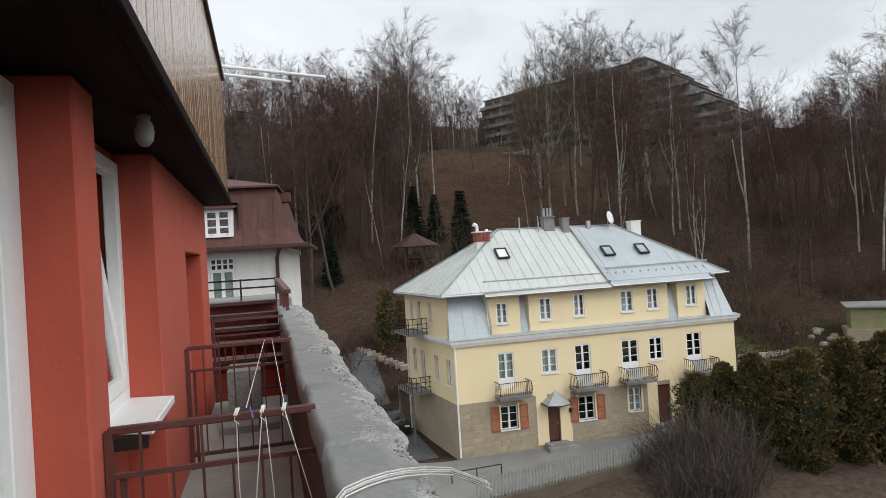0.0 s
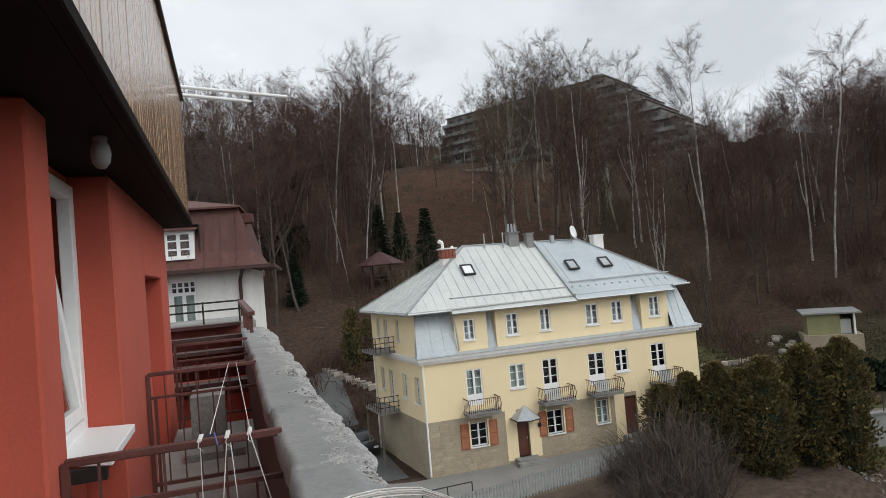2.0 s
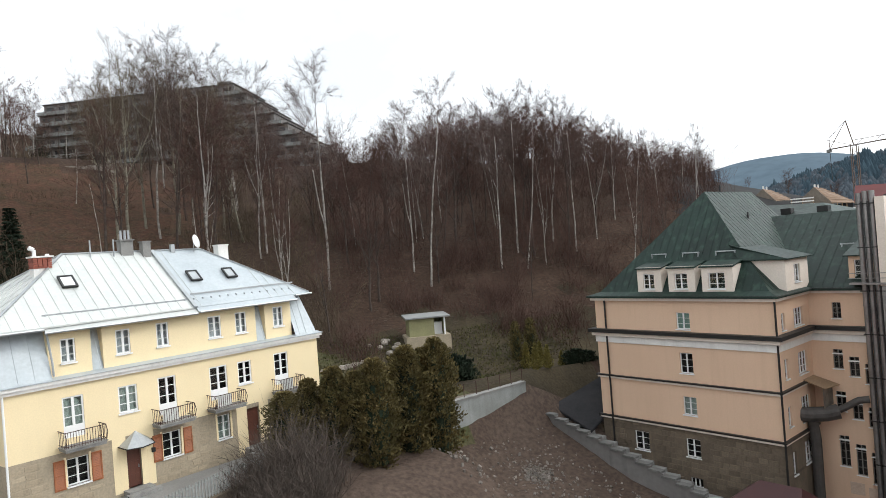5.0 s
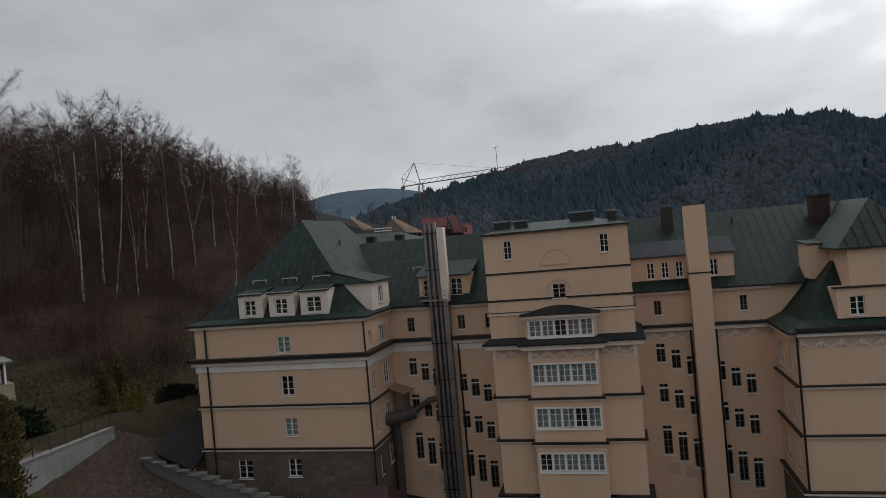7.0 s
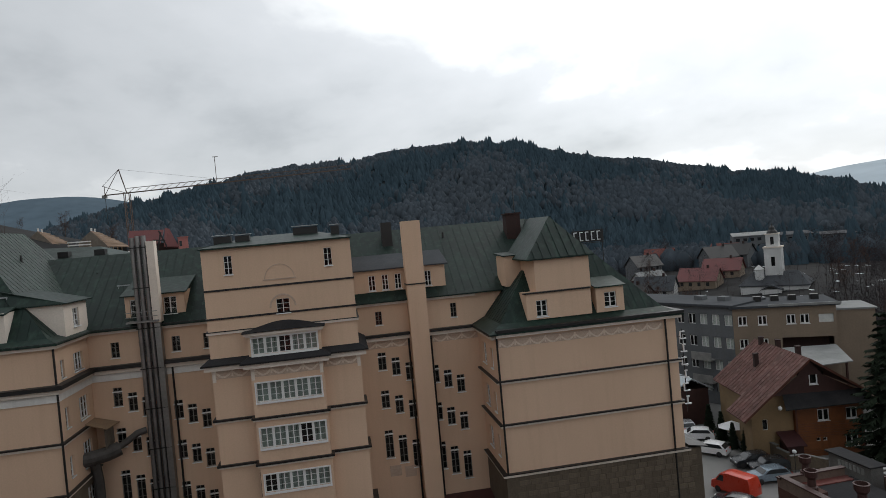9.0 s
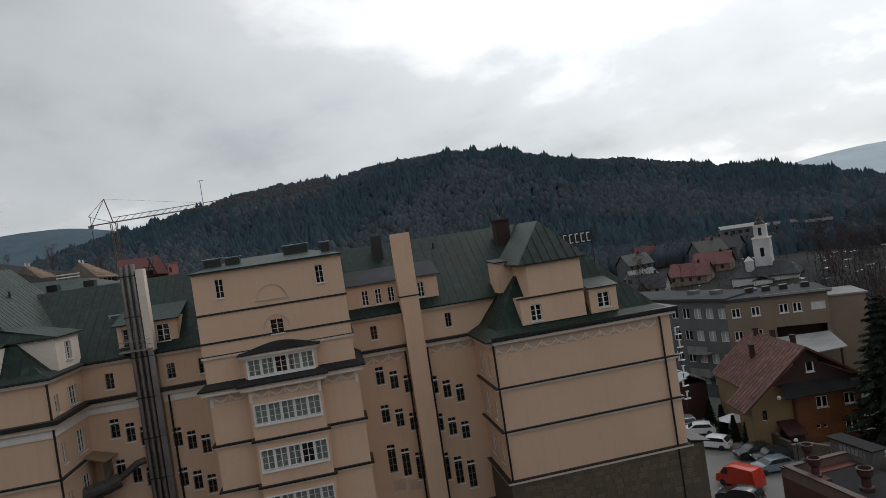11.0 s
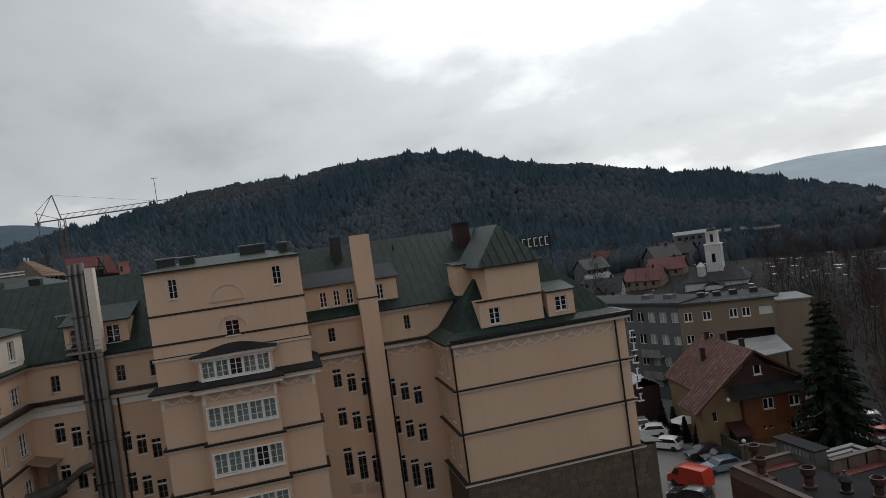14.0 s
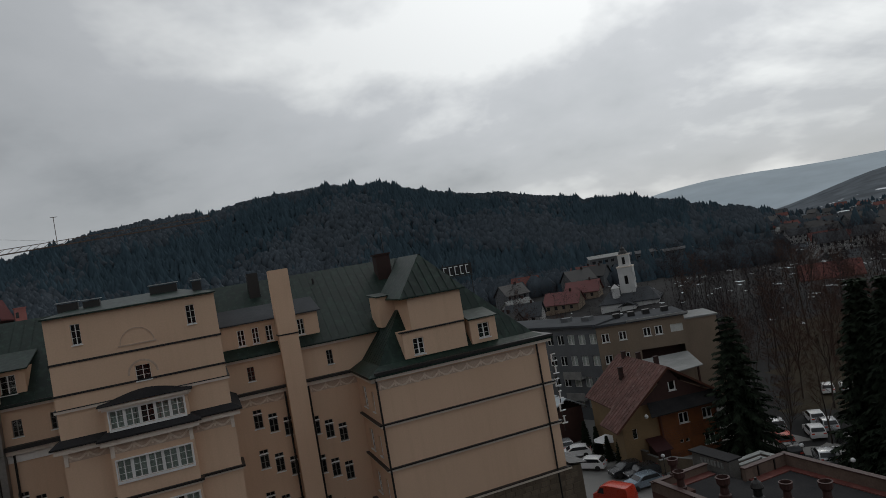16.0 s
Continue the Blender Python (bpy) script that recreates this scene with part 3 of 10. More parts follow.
def height(x, y):
    """Height of the ground; works on numbers and arrays."""
    x, y = np.asarray(x, float), np.asarray(y, float)
    s, q = hotel_sq(x, y)
    v = 0.259 * x + 0.966 * y
    u = 0.966 * x - 0.259 * y
    low = -12.0 - 9.2 * smooth(-34.5, -12.0, s)
    bank = np.interp(s, [-42.0, -38.2, -37.7, -30.0, -22.0, -15.0, -8.0], [-12.0, -12.0, -14.7, -17.9, -20.3, -21.2, -21.3])
    k = smooth(-19.5, -13.5, q)
    low = low * (1 - k) + bank * k
    # the slope below the road in front of the yellow house
    b = -0.246 * x + 0.969 * y - 36.74
    a = 0.969 * x + 0.246 * y - 9.70
    low = low - 1.3 * smooth(-4.0, -8.5, b) * smooth(40, 28, a) * smooth(-30, -36, s)
    low = low - 4.0 * smooth(-8.0, -32.0, b) * smooth(-24, -36, s)
    # falls to the town on the valley floor
    low = low - 7.4 * smooth(10, 23, s) * smooth(150, 80, s) - 3.0 * smooth(60, 130, s) - 5.0 * smooth(110, 420, s)
    low = low + 6.0 * smooth(10, 70, q) * smooth(30, -10, s)
    hill = 0.32 * np.clip(v - 50.0, 0, None)
    hill = hill * (1 + 0.30 * smooth(15, -35, u))
    cap = 25 + 31 * smooth(60, 0, u)
    hill = np.where(hill > cap, cap + 0.10 * (hill - cap), hill)
    hill = hill - 3.4 * smooth(3, 13, u) * smooth(51, 60, v) * smooth(90, 70, v)
    hill = hill * smooth(205, 70, u) * smooth(60, 0, s)
    z = low + hill
    # the shelf on which the terraced building stands
    lx, ly = 0.731 * (x - 51) - 0.682 * (y - 166), 0.682 * (x - 51) + 0.731 * (y - 166)
    shelf = 22.2 + 0.75 * np.clip(ly - 26, 0, None)
    z = z + (np.minimum(z, shelf) - z) * smooth(-78, -60, lx) * smooth(64, 42, lx) * smooth(70, 45, ly)
    # the wooded hill across the valley, and the ridges beyond
    d = np.hypot(x, y)
    az = np.degrees(np.arctan2(-x, y))
    bump = 119 * np.exp(-((az + 94) / 29.0) ** 2) + 13 * np.exp(-((az + 70) / 9.0) ** 2) + 16 * np.exp(-((az + 93) / 12.0) ** 2) + 8 * np.exp(-((az + 119) / 6.5) ** 2)
    bump = bump + 2.5 * np.sin(az * 0.55) + 1.0 * np.sin(az * 1.3 + 1)
    prof = smooth(380, 860, d) * np.where(d > 860, np.exp(-((d - 860) / 500.0) ** 2), 1.0)
    z = z + np.clip(bump, 0, None) * prof * smooth(-50, -62, az) * smooth(-134.4, -128.6, az)
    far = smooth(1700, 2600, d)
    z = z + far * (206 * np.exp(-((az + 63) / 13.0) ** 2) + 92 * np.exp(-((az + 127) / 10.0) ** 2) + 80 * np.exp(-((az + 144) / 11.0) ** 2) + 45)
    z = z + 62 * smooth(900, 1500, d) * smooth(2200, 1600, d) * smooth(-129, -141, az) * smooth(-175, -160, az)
    z = z + 0.12 * np.sin(x * 0.9 + 0.7 * np.sin(y * 0.5)) * np.sin(y * 0.8) * smooth(4, 12, np.abs(b + 1.5))
    return z


def build_ground():
    n = 230
    k = np.linspace(-1, 1, n)
    g = np.sinh(k * 5.2) / np.sinh(5.2)
    xs, ys = 24 + 3600 * g, 36 + 3600 * g
    X, Y = np.meshgrid(xs, ys)
    Z = height(X, Y)
    verts = np.stack([X.ravel(), Y.ravel(), Z.ravel()], 1)
    i = np.arange(n - 1)
    I, J = np.meshgrid(i, i)
    base = (J * n + I).ravel()
    faces = np.stack([base, base + 1, base + n + 1, base + n], 1)
    me = bpy.data.meshes.new("ground")
    me.from_pydata(verts.tolist(), [], faces.tolist())
    names = ["leaf_litter", "rough_grass", "bare_earth", "dry_grass", "bracken", "valley_ground", "hill_floor_hazy", "distance_haze", "ridge_wooded_hazy", "ridge_haze"]
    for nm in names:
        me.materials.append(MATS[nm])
    c = verts[faces].mean(1)
    x, y = c[:, 0], c[:, 1]
    jit = 2.5 * np.sin(x * 0.37 + 2 * np.sin(y * 0.21)) + 1.5 * np.sin(y * 0.9 + x * 0.5)
    s, q = hotel_sq(x, y)
    v = 0.259 * x + 0.966 * y
    d = np.hypot(x, y)
    az = np.degrees(np.arctan2(-x, y))
    idx = np.zeros(len(faces), int)
    idx[(v + jit < 66) & (s < -38) & (q < 12) & (0.966 * x - 0.259 * y > -5)] = 1
    idx[(s > -38) & (s < 6) & (q < 3)] = 2
    idx[(v + jit < 72) & (s < -38) & (q > -9) & (q < 30)] = 3
    idx[(v + jit > 84) & (v + jit < 128) & (az + jit < 2) & (az - jit > -15)] = 4
    idx[(s > 6) & (d < 420)] = 5
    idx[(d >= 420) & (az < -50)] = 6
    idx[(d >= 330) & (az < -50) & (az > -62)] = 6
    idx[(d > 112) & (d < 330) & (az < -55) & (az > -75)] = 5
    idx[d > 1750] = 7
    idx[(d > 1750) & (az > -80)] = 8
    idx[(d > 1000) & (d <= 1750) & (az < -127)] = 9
    idx[(d > 100) & (d < 165) & (az < -130.5) & (az > -137)] = 3
    me.polygons.foreach_set("material_index", idx.tolist())
    me.polygons.foreach_set("use_smooth", [True] * len(faces))
    me.update()
    ob = new("ground", me)
    tagged(ob, "brown wooded hillside and valley floor with grass", "ground", kind="structure")


build_ground()

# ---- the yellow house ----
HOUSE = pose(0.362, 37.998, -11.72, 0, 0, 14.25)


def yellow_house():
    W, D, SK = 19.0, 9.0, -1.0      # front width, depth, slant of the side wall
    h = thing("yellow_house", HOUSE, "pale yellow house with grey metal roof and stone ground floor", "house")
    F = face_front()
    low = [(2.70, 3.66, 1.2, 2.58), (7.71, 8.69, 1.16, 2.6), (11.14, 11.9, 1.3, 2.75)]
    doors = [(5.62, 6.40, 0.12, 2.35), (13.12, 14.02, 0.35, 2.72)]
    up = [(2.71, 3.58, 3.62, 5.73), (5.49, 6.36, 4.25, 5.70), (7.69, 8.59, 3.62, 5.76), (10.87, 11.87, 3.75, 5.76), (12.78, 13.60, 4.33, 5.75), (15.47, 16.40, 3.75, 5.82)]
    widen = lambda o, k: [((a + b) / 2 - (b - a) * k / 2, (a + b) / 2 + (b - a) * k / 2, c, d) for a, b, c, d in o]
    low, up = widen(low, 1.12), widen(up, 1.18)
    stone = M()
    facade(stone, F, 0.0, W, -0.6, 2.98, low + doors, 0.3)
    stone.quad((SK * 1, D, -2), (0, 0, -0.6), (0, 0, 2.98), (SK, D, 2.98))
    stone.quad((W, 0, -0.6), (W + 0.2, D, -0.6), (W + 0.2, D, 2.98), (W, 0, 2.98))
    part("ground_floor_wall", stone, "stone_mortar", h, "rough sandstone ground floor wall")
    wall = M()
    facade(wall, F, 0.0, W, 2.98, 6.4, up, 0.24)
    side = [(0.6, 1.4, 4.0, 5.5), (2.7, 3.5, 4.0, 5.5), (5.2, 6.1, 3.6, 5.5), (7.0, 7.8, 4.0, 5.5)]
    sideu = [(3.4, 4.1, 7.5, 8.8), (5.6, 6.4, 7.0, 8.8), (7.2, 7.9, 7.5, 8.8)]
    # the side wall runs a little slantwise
    ang = math.atan2(-SK, D)
    SL = Matrix.Rotation(ang, 4, "Z") @ face_left(0.0)
    mir = [(-b, -a, c, d) for a, b, c, d in side + sideu]
    facade(wall, SL, -math.hypot(D, SK), 0.0, 2.98, 6.74, [o for o in mir if o[2] < 6], 0.2)
    facade(wall, SL, -math.hypot(D, SK), -0.6, 6.74, 9.3, [o for o in mir if o[2] > 6], 0.2)
    wall.quad((W, 0, 2.98), (W + 0.2, D, 2.98), (W + 0.2, D, 6.74), (W, 0, 6.74))
    wall.quad((W + 0.2, D, -0.6), (SK, D, -0.6), (SK, D, 9.3), (W + 0.2, D, 9.3))
    # upper storey standing in the mansard, in three bays
    mw = [(2.91, 3.49, 7.43, 8.68), (5.69, 6.32, 7.42, 8.76), (7.95, 8.53, 7.47, 8.83), (11.18, 11.88, 7.47, 8.8), (13.04, 13.68, 7.5, 8.82), (15.86, 16.49, 7.53, 8.85)]
    mw = widen(mw, 1.25)
    U = face_front(0.3)
    for a, b in ((2.25, 4.34), (4.92, 14.44), (15.15, 17.2)):
        facade(wall, U, a, b, 6.72, 9.25, [o for o in mw if a < o[0] < b], 0.2)
        wall.quad((a, 1.5, 6.72), (a, 0.3, 6.72), (a, 0.3, 9.25), (a, 1.5, 9.25))
        wall.quad((b, 0.3, 6.72), (b, 1.5, 6.72), (b, 1.5, 9.25), (b, 0.3, 9.25))
    part("wall", wall, "yellow_plaster", h, "smooth pale yellow plaster")
    # mansard slopes of grey sheet metal behind the bays
    man = M()
    man.quad((-0.25, -0.12, 6.74), (2.25, -0.12, 6.74), (2.25, 0.95, 9.5), (0.05, 0.95, 9.5))
    man.quad((2.25, 0.33, 6.74), (17.2, 0.33, 6.74), (17.2, 1.1, 9.5), (2.25, 1.1, 9.5))
    man.quad((17.2, -0.12, 6.74), (W - 0.05, -0.12, 6.74), (W - 0.6, 0.95, 9.5), (17.2, 0.95, 9.5))
    man.quad((W - 0.05, -0.12, 6.74), (W + 0.15, D, 6.74), (W - 0.4, D, 9.5), (W - 0.6, 0.95, 9.5))
    man.add([(-0.12, 0.75, 6.74), (-0.25, -0.12, 6.74), (0.05, 0.95, 9.5), (-0.08, 1.1, 9.5)], [(0, 1, 2, 3)])
    part("mansard_slope", man, "blue_grey_roof", h, "steep pale grey sheet metal mansard")
    for x in (0.75, 1.5, 4.63, 14.8, 17.55, 18.1):
        part("mansard_seam", M().bar((x, -0.10, 6.78), (x, 0.93, 9.45), 0.03, 0.05), "blue_grey_roof", h)
    # cornice with its metal apron
    co = M()
    co.box(-0.28, W + 0.25, -0.30, 0.02, 6.52, 6.70).box(-0.16, W + 0.14, -0.18, 0.0, 6.34, 6.52)
    co.T = Matrix.Rotation(ang, 4, "Z")
    co.box(-0.28, 0.02, -0.28, D, 6.52, 6.70).box(-0.16, 0.0, -0.1, D, 6.34, 6.52)
    co.T = None
    part("cornice", co, "white_plaster", h, "grey-white moulded cornice")
    ap = M().slab([(-0.34, -0.36, 6.72), (W + 0.32, -0.36, 6.72), (W + 0.32, 0.32, 6.82), (-0.34, 0.32, 6.82)], 0.025)
    part("cornice_apron", ap, "blue_grey_roof", h)
    # hipped roof
    e, ex0, ex1, y0 = 9.28, -0.62, 18.75, -0.16
    r0, r1 = (4.75, 4.6, 13.2), (13.35, 4.6, 13.1)
    A, B, C, Dd = (ex0, y0, e + 0.12), (ex1, y0 + 0.25, e + 0.3), (W + 0.2, D + 0.4, e + 0.3), (SK - 0.7, D + 0.4, e + 0.1)
    roof = M()
    ke = (10.2 - ex0) / (ex1 - ex0)
    Em = (10.2, y0 + 0.25 * ke, e + 0.12 + 0.18 * ke)
    rm = (9.95, 4.6, 13.2 - 0.1 * (9.95 - 4.75) / 8.6)
    roof.slab([Em, B, r1, rm], 0.08).slab([B, C, r1], 0.08).slab([C, Dd, r0, r1], 0.08)
    ro = part("roof", roof, "blue_grey_roof", h, "pale blue-grey standing seam metal hipped roof")
    part("roof_sheet", M().slab([A, Em, rm, r0], 0.08).slab([Dd, A, r0], 0.08), "pale_sheet_roof", ro, "whitish grey sheet metal slope")
    # lower eaves over the bays
    part("bay_eave", M().slab([(2.05, -0.2, 9.2), (10.25, -0.2, 9.2), (10.25, 0.9, 10.12), (2.05, 0.9, 10.12)], 0.09), "pale_sheet_roof", ro)
    ev = M().slab([(10.27, -0.26, 9.26), (17.4, -0.26, 9.26), (17.4, 0.9, 10.2), (10.27, 0.9, 10.2)], 0.09)
    part("bay_eave", ev, "blue_grey_roof", ro)
    se = M()
    seams(se, A, B, r1, r0, 0.62, 0.018, 0.02)
    seams(se, Dd, A, r0, r0, 0.7)
    seams(se, B, C, r1, r1, 0.7)
    part("roof_seams", se, "pale_sheet_roof", ro)
    for p, q in ((A, r0), (B, r1), (r0, r1), (Dd, r0)):
        part("ridge_cap", M().bar(Vector(p) + Vector((0, 0, 0.04)), Vector(q) + Vector((0, 0, 0.04)), 0.14, 0.07), "zinc", ro)
    part("roof_upstand", M().bar((10.2, -0.1, 9.5), (9.95, 4.5, 13.16), 0.22, 0.16), "zinc", ro)
    gut = M()
    for a, b in (((ex0, y0 - 0.08, e + 0.02), (2.0, y0 - 0.08, e + 0.02)), ((2.0, -0.3, 9.13), (10.2, -0.3, 9.13)), ((10.3, -0.36, 9.2), (17.4, -0.36, 9.2)), ((17.4, y0, e + 0.2), (ex1, y0, e + 0.24)), ((ex0 - 0.08, y0, e + 0.02), (SK - 0.75, D, e))):
        gut.tube(a, b, 0.07, sides=6)
    part("gutter", gut, "zinc", ro)
    gd = M()
    gd.bar((2.2, 0.55, 9.98), (10.1, 0.55, 9.98), 0.04, 0.09).bar((10.4, 0.85, 10.28), (18.0, 0.95, 10.35), 0.04, 0.09)
    for i in range(27):
        gd.box(2.3 + i * 0.58, 2.36 + i * 0.58, 0.5, 0.66, 9.86, 10.02)
    part("snow_guard", gd, "zinc", ro)
    # downpipes at the corners
    for pts in (((0.02, -0.12, 6.35), (0.02, -0.12, -0.05)), ((SK - 0.05, D - 0.2, 6.3), (SK - 0.05, D - 0.2, -0.5)), ((2.2, 0.12, 9.1), (2.32, -0.05, 7.6), (2.32, -0.12, 6.9))):
        part("downpipe", M().path(pts, 0.055, 8), "white_paint" if len(pts) == 2 else "zinc", h)
    # roof windows
    k = (13.2 - 9.35) / 4.75
    sl = math.atan(k)
    for x, y, w in ((4.2, 2.5, 0.8), (11.45, 2.2, 0.75), (13.95, 2.2, 0.75)):
        L = Matrix.Translation((x, y, 9.42 + k * (y + 0.16))) @ Matrix.Rotation(sl, 4, "X")
        f = M()
        for a in ((-w / 2, -w / 2 + 0.09, -0.5, 0.5), (w / 2 - 0.09, w / 2, -0.5, 0.5), (-w / 2, w / 2, -0.5, -0.41), (-w / 2, w / 2, 0.41, 0.5)):
            f.box(*a, 0, 0.12)
        s = part("roof_window", f, "dark_flashing", ro, local=L)
        part("pane", M().box(-w / 2 + 0.08, w / 2 - 0.08, -0.42, 0.42, 0.04, 0.07), "zinc" if x > 6 else "white_sheet", s)
    # chimneys, pots and the dish
    c = part("chimney", M().box(2.95, 3.85, 3.6, 4.3, 11.4, 12.45), "white_plaster", ro, "white rendered chimney with red brick top")
    bt = M()
    for j in range(5):
        for i in range(4):
            bt.box(2.92 + i * 0.24 + (0.02 if j % 2 else 0), 3.14 + i * 0.24, 3.56, 4.34, 12.45 + j * 0.12, 12.555 + j * 0.12)
    part("brick_top", bt, "brick_red", c)
    part("chimney_cap", M().box(2.84, 3.96, 3.5, 4.4, 13.05, 13.14), "white_plaster", c)
    part("cowl", M().tube((3.1, 3.9, 13.14), (3.1, 3.9, 13.5), 0.1, sides=8).tube((3.1, 3.9, 13.5), (2.85, 3.9, 13.62), 0.11, 0.13, 8), "white_paint", c)
    part("cowl", M().tube((3.75, 3.9, 13.14), (3.75, 3.9, 13.25), 0.13, 0.08, 8), "white_paint", c)
    c = part("chimney", M().box(8.0, 8.75, 4.3, 4.9, 12.9, 13.85).box(7.93, 8.82, 4.22, 4.98, 13.85, 13.93), "concrete", ro, "grey rendered chimney")
    for x in (8.15, 8.4, 8.62):
        part("flue_pot", M().tube((x, 4.6, 13.9), (x, 4.6, 14.5), 0.075, sides=8), "zinc", c)
    c = part("chimney", M().box(9.25, 9.75, 4.1, 4.6, 12.6, 13.7).box(9.2, 9.8, 4.05, 4.65, 13.7, 13.78), "concrete", ro, "grey rendered chimney")
    c = part("chimney", M().box(14.35, 15.1, 4.0, 4.6, 11.3, 13.25).box(14.3, 15.15, 3.95, 4.65, 13.25, 13.33), "white_plaster", ro, "plain white rendered chimney")
    for x in (6.2, 7.55):
        part("vent_pipe", M().tube((x, 4.3, 12.8), (x, 4.3, 13.95), 0.045, sides=6), "zinc", ro)
    d = part("dish_mast", M().tube((12.75, 4.3, 12.9), (12.75, 4.3, 13.7), 0.03, sides=6), "zinc", ro)
    part("vent_box", M().box(11.2, 11.45, 4.35, 4.6, 12.95, 13.5), "zinc", ro)
    dish = M()
    dish.T = Matrix.Translation((12.75, 4.15, 13.6)) @ Matrix.Rotation(radians(75), 4, "X") @ Matrix.Rotation(radians(35), 4, "Y")
    dish.lathe([(0.02, 0.0), (0.25, 0.03), (0.46, 0.11), (0.47, 0.13), (0.25, 0.05), (0.02, 0.02)], 14)
    part("satellite_dish", dish, "white_paint", d, smooth=True)
    # windows
    for a in low:
        window(h, F, *a, leaves=2, rows=3, depth=0.12, curtain="net_curtain" if a[0] > 10 else "")
    for i, a in enumerate(up):
        window(h, F, *a, leaves=2, rows=4 if a[3] - a[2] > 1.8 else 3, depth=0.05, curtain="net_curtain" if i in (0, 1) else "", sill=a[3] - a[2] < 1.8, edge=0.085, bar=0.04)
    for a in up:
        if a[3] - a[2] > 1.8:
            part("lower_panel", M().box(a[0] + 0.08, a[1] - 0.08, 0.045, 0.1, a[2] + 0.05, a[2] + 0.62), "white_paint", h, "white lower panel of the balcony door")
    for i, a in enumerate(mw):
        window(h, U, *a, leaves=2, rows=3, depth=0.04, curtain="", edge=0.08, bar=0.04)
    for a in mir:
        window(h, SL, *a, leaves=2, rows=3, depth=0.12, curtain="curtain")
    # frames and fields around the openings
    for a, b, c, d in low + [(5.35, 6.75, 0.1, 2.45)]:
        for x in (a - 0.12, b):
            part("window_surround", M().box(x, x + 0.12, -0.012, 0.1, c, d + 0.12), "yellow_plaster", h)
    # doors with a canopy over one
    for i, (a, b, c, d) in enumerate(doors):
        dm = M().box(a, b, 0.18, 0.24, c, d)
        for j in range(2):
            for u in range(3):
                dm.box(a + 0.08 + j * (b - a) / 2, a + (j + 1) * (b - a) / 2 - 0.08, 0.165, 0.185, c + 0.12 + u * 0.7, c + 0.68 + u * 0.7)
        dr = part("door", dm, "door_wood", h, "dark brown panelled wooden door")
        part("handle", M().box(b - 0.14, b - 0.10, 0.1, 0.17, c + 1.0, c + 1.15), "zinc", dr)
        part("doorstep", M().box(a - 0.3, b + 0.35, -0.75, 0.2, -0.15, c).box(a - 0.5, b + 0.55, -1.1, -0.75, -0.2, c * 0.5), "concrete", h)
    for a, b in ((4.9, 5.62), (6.4, 7.15), (12.4, 13.12), (14.02, 14.7)):
        part("plaster_field", M().box(a, b, -0.008, 0.05, 0.0, 2.98), "yellow_plaster", h, "yellow plaster field beside the door")
    can = M()
    top, f = (6.1, -0.15, 3.2), []
    rim = [(5.2, 0.0, 2.5), (5.35, -0.75, 2.42), (6.1, -1.0, 2.4), (6.85, -0.75, 2.42), (7.02, 0.0, 2.5)]
    for p, q in zip(rim, rim[1:]):
        can.slab([p, q, top], 0.03)
    cp = part("door_canopy", can, "zinc", h, "faceted grey metal door canopy")
    part("canopy_rim", M().path(rim, 0.035, 6), "dark_flashing", cp)
    part("wall_lamp", M().box(6.98, 7.16, -0.12, 0.0, 1.75, 2.0), "dark_flashing", h)
    # shutters
    for x in (2.02, 3.82, 7.08, 8.88):
        s = M().box(x, x + 0.06, -0.06, 0.0, 1.12, 2.62).box(x + 0.46, x + 0.52, -0.06, 0.0, 1.12, 2.62)
        s.box(x + 0.06, x + 0.46, -0.06, 0.0, 1.12, 1.2).box(x + 0.06, x + 0.46, -0.06, 0.0, 2.54, 2.62).box(x + 0.06, x + 0.46, -0.06, 0.0, 1.84, 1.9)
        sh = part("shutter", s, "shutter_wood", h, "orange-brown louvred wooden shutter")
        for i in range(16):
            z = 1.22 + i * 0.083
            part("louvre", M().add([(x + 0.06, -0.05, z), (x + 0.46, -0.05, z), (x + 0.46, -0.015, z + 0.07), (x + 0.06, -0.015, z + 0.07), (x + 0.06, -0.04, z - 0.01), (x + 0.46, -0.04, z - 0.01), (x + 0.46, -0.005, z + 0.06), (x + 0.06, -0.005, z + 0.06)],
                                   [(0, 1, 2, 3), (7, 6, 5, 4), (0, 4, 5, 1), (2, 6, 7, 3)]), "shutter_wood", sh)
    # balconies
    for a, b, z, zz in ((2.35, 4.3, 3.1, 0), (7.15, 9.2, 3.1, 0), (10.5, 12.55, 3.15, 0), (15.1, 17.0, 3.2, 0)):
        bal = part("balcony", M().box(a, b, -0.95, 0.0, z, z + 0.14).box(a - 0.05, b + 0.05, -1.0, 0.0, z + 0.14, z + 0.2), "concrete", h, "small concrete balcony with dark iron railing")
        ra = M()
        n = 15
        t = z + 1.0
        for p, q in (((a, 0, t), (a, -0.92, t)), ((a, -0.92, t), (b, -0.92, t)), ((b, -0.92, t), (b, 0, t))):
            ra.bar(p, q, 0.035, 0.035).bar((p[0], p[1], z + 0.3), (q[0], q[1], z + 0.3), 0.025, 0.025)
        for i in range(n + 1):
            x = a + (b - a) * i / n
            ra.box(x - 0.01, x + 0.01, -0.93, -0.91, z + 0.2, t)
        for i in range(5):
            y = -0.92 + i * 0.2
            ra.box(a - 0.01, a + 0.01, y - 0.01, y + 0.01, z + 0.2, t).box(b - 0.01, b + 0.01, y - 0.01, y + 0.01, z + 0.2, t)
        for x in (a, b):
            ra.bar((x, -0.95, t), (x, -1.12, t - 0.35), 0.03, 0.03).bar((x, -1.12, t - 0.35), (x, -0.95, z + 0.25), 0.03, 0.03)
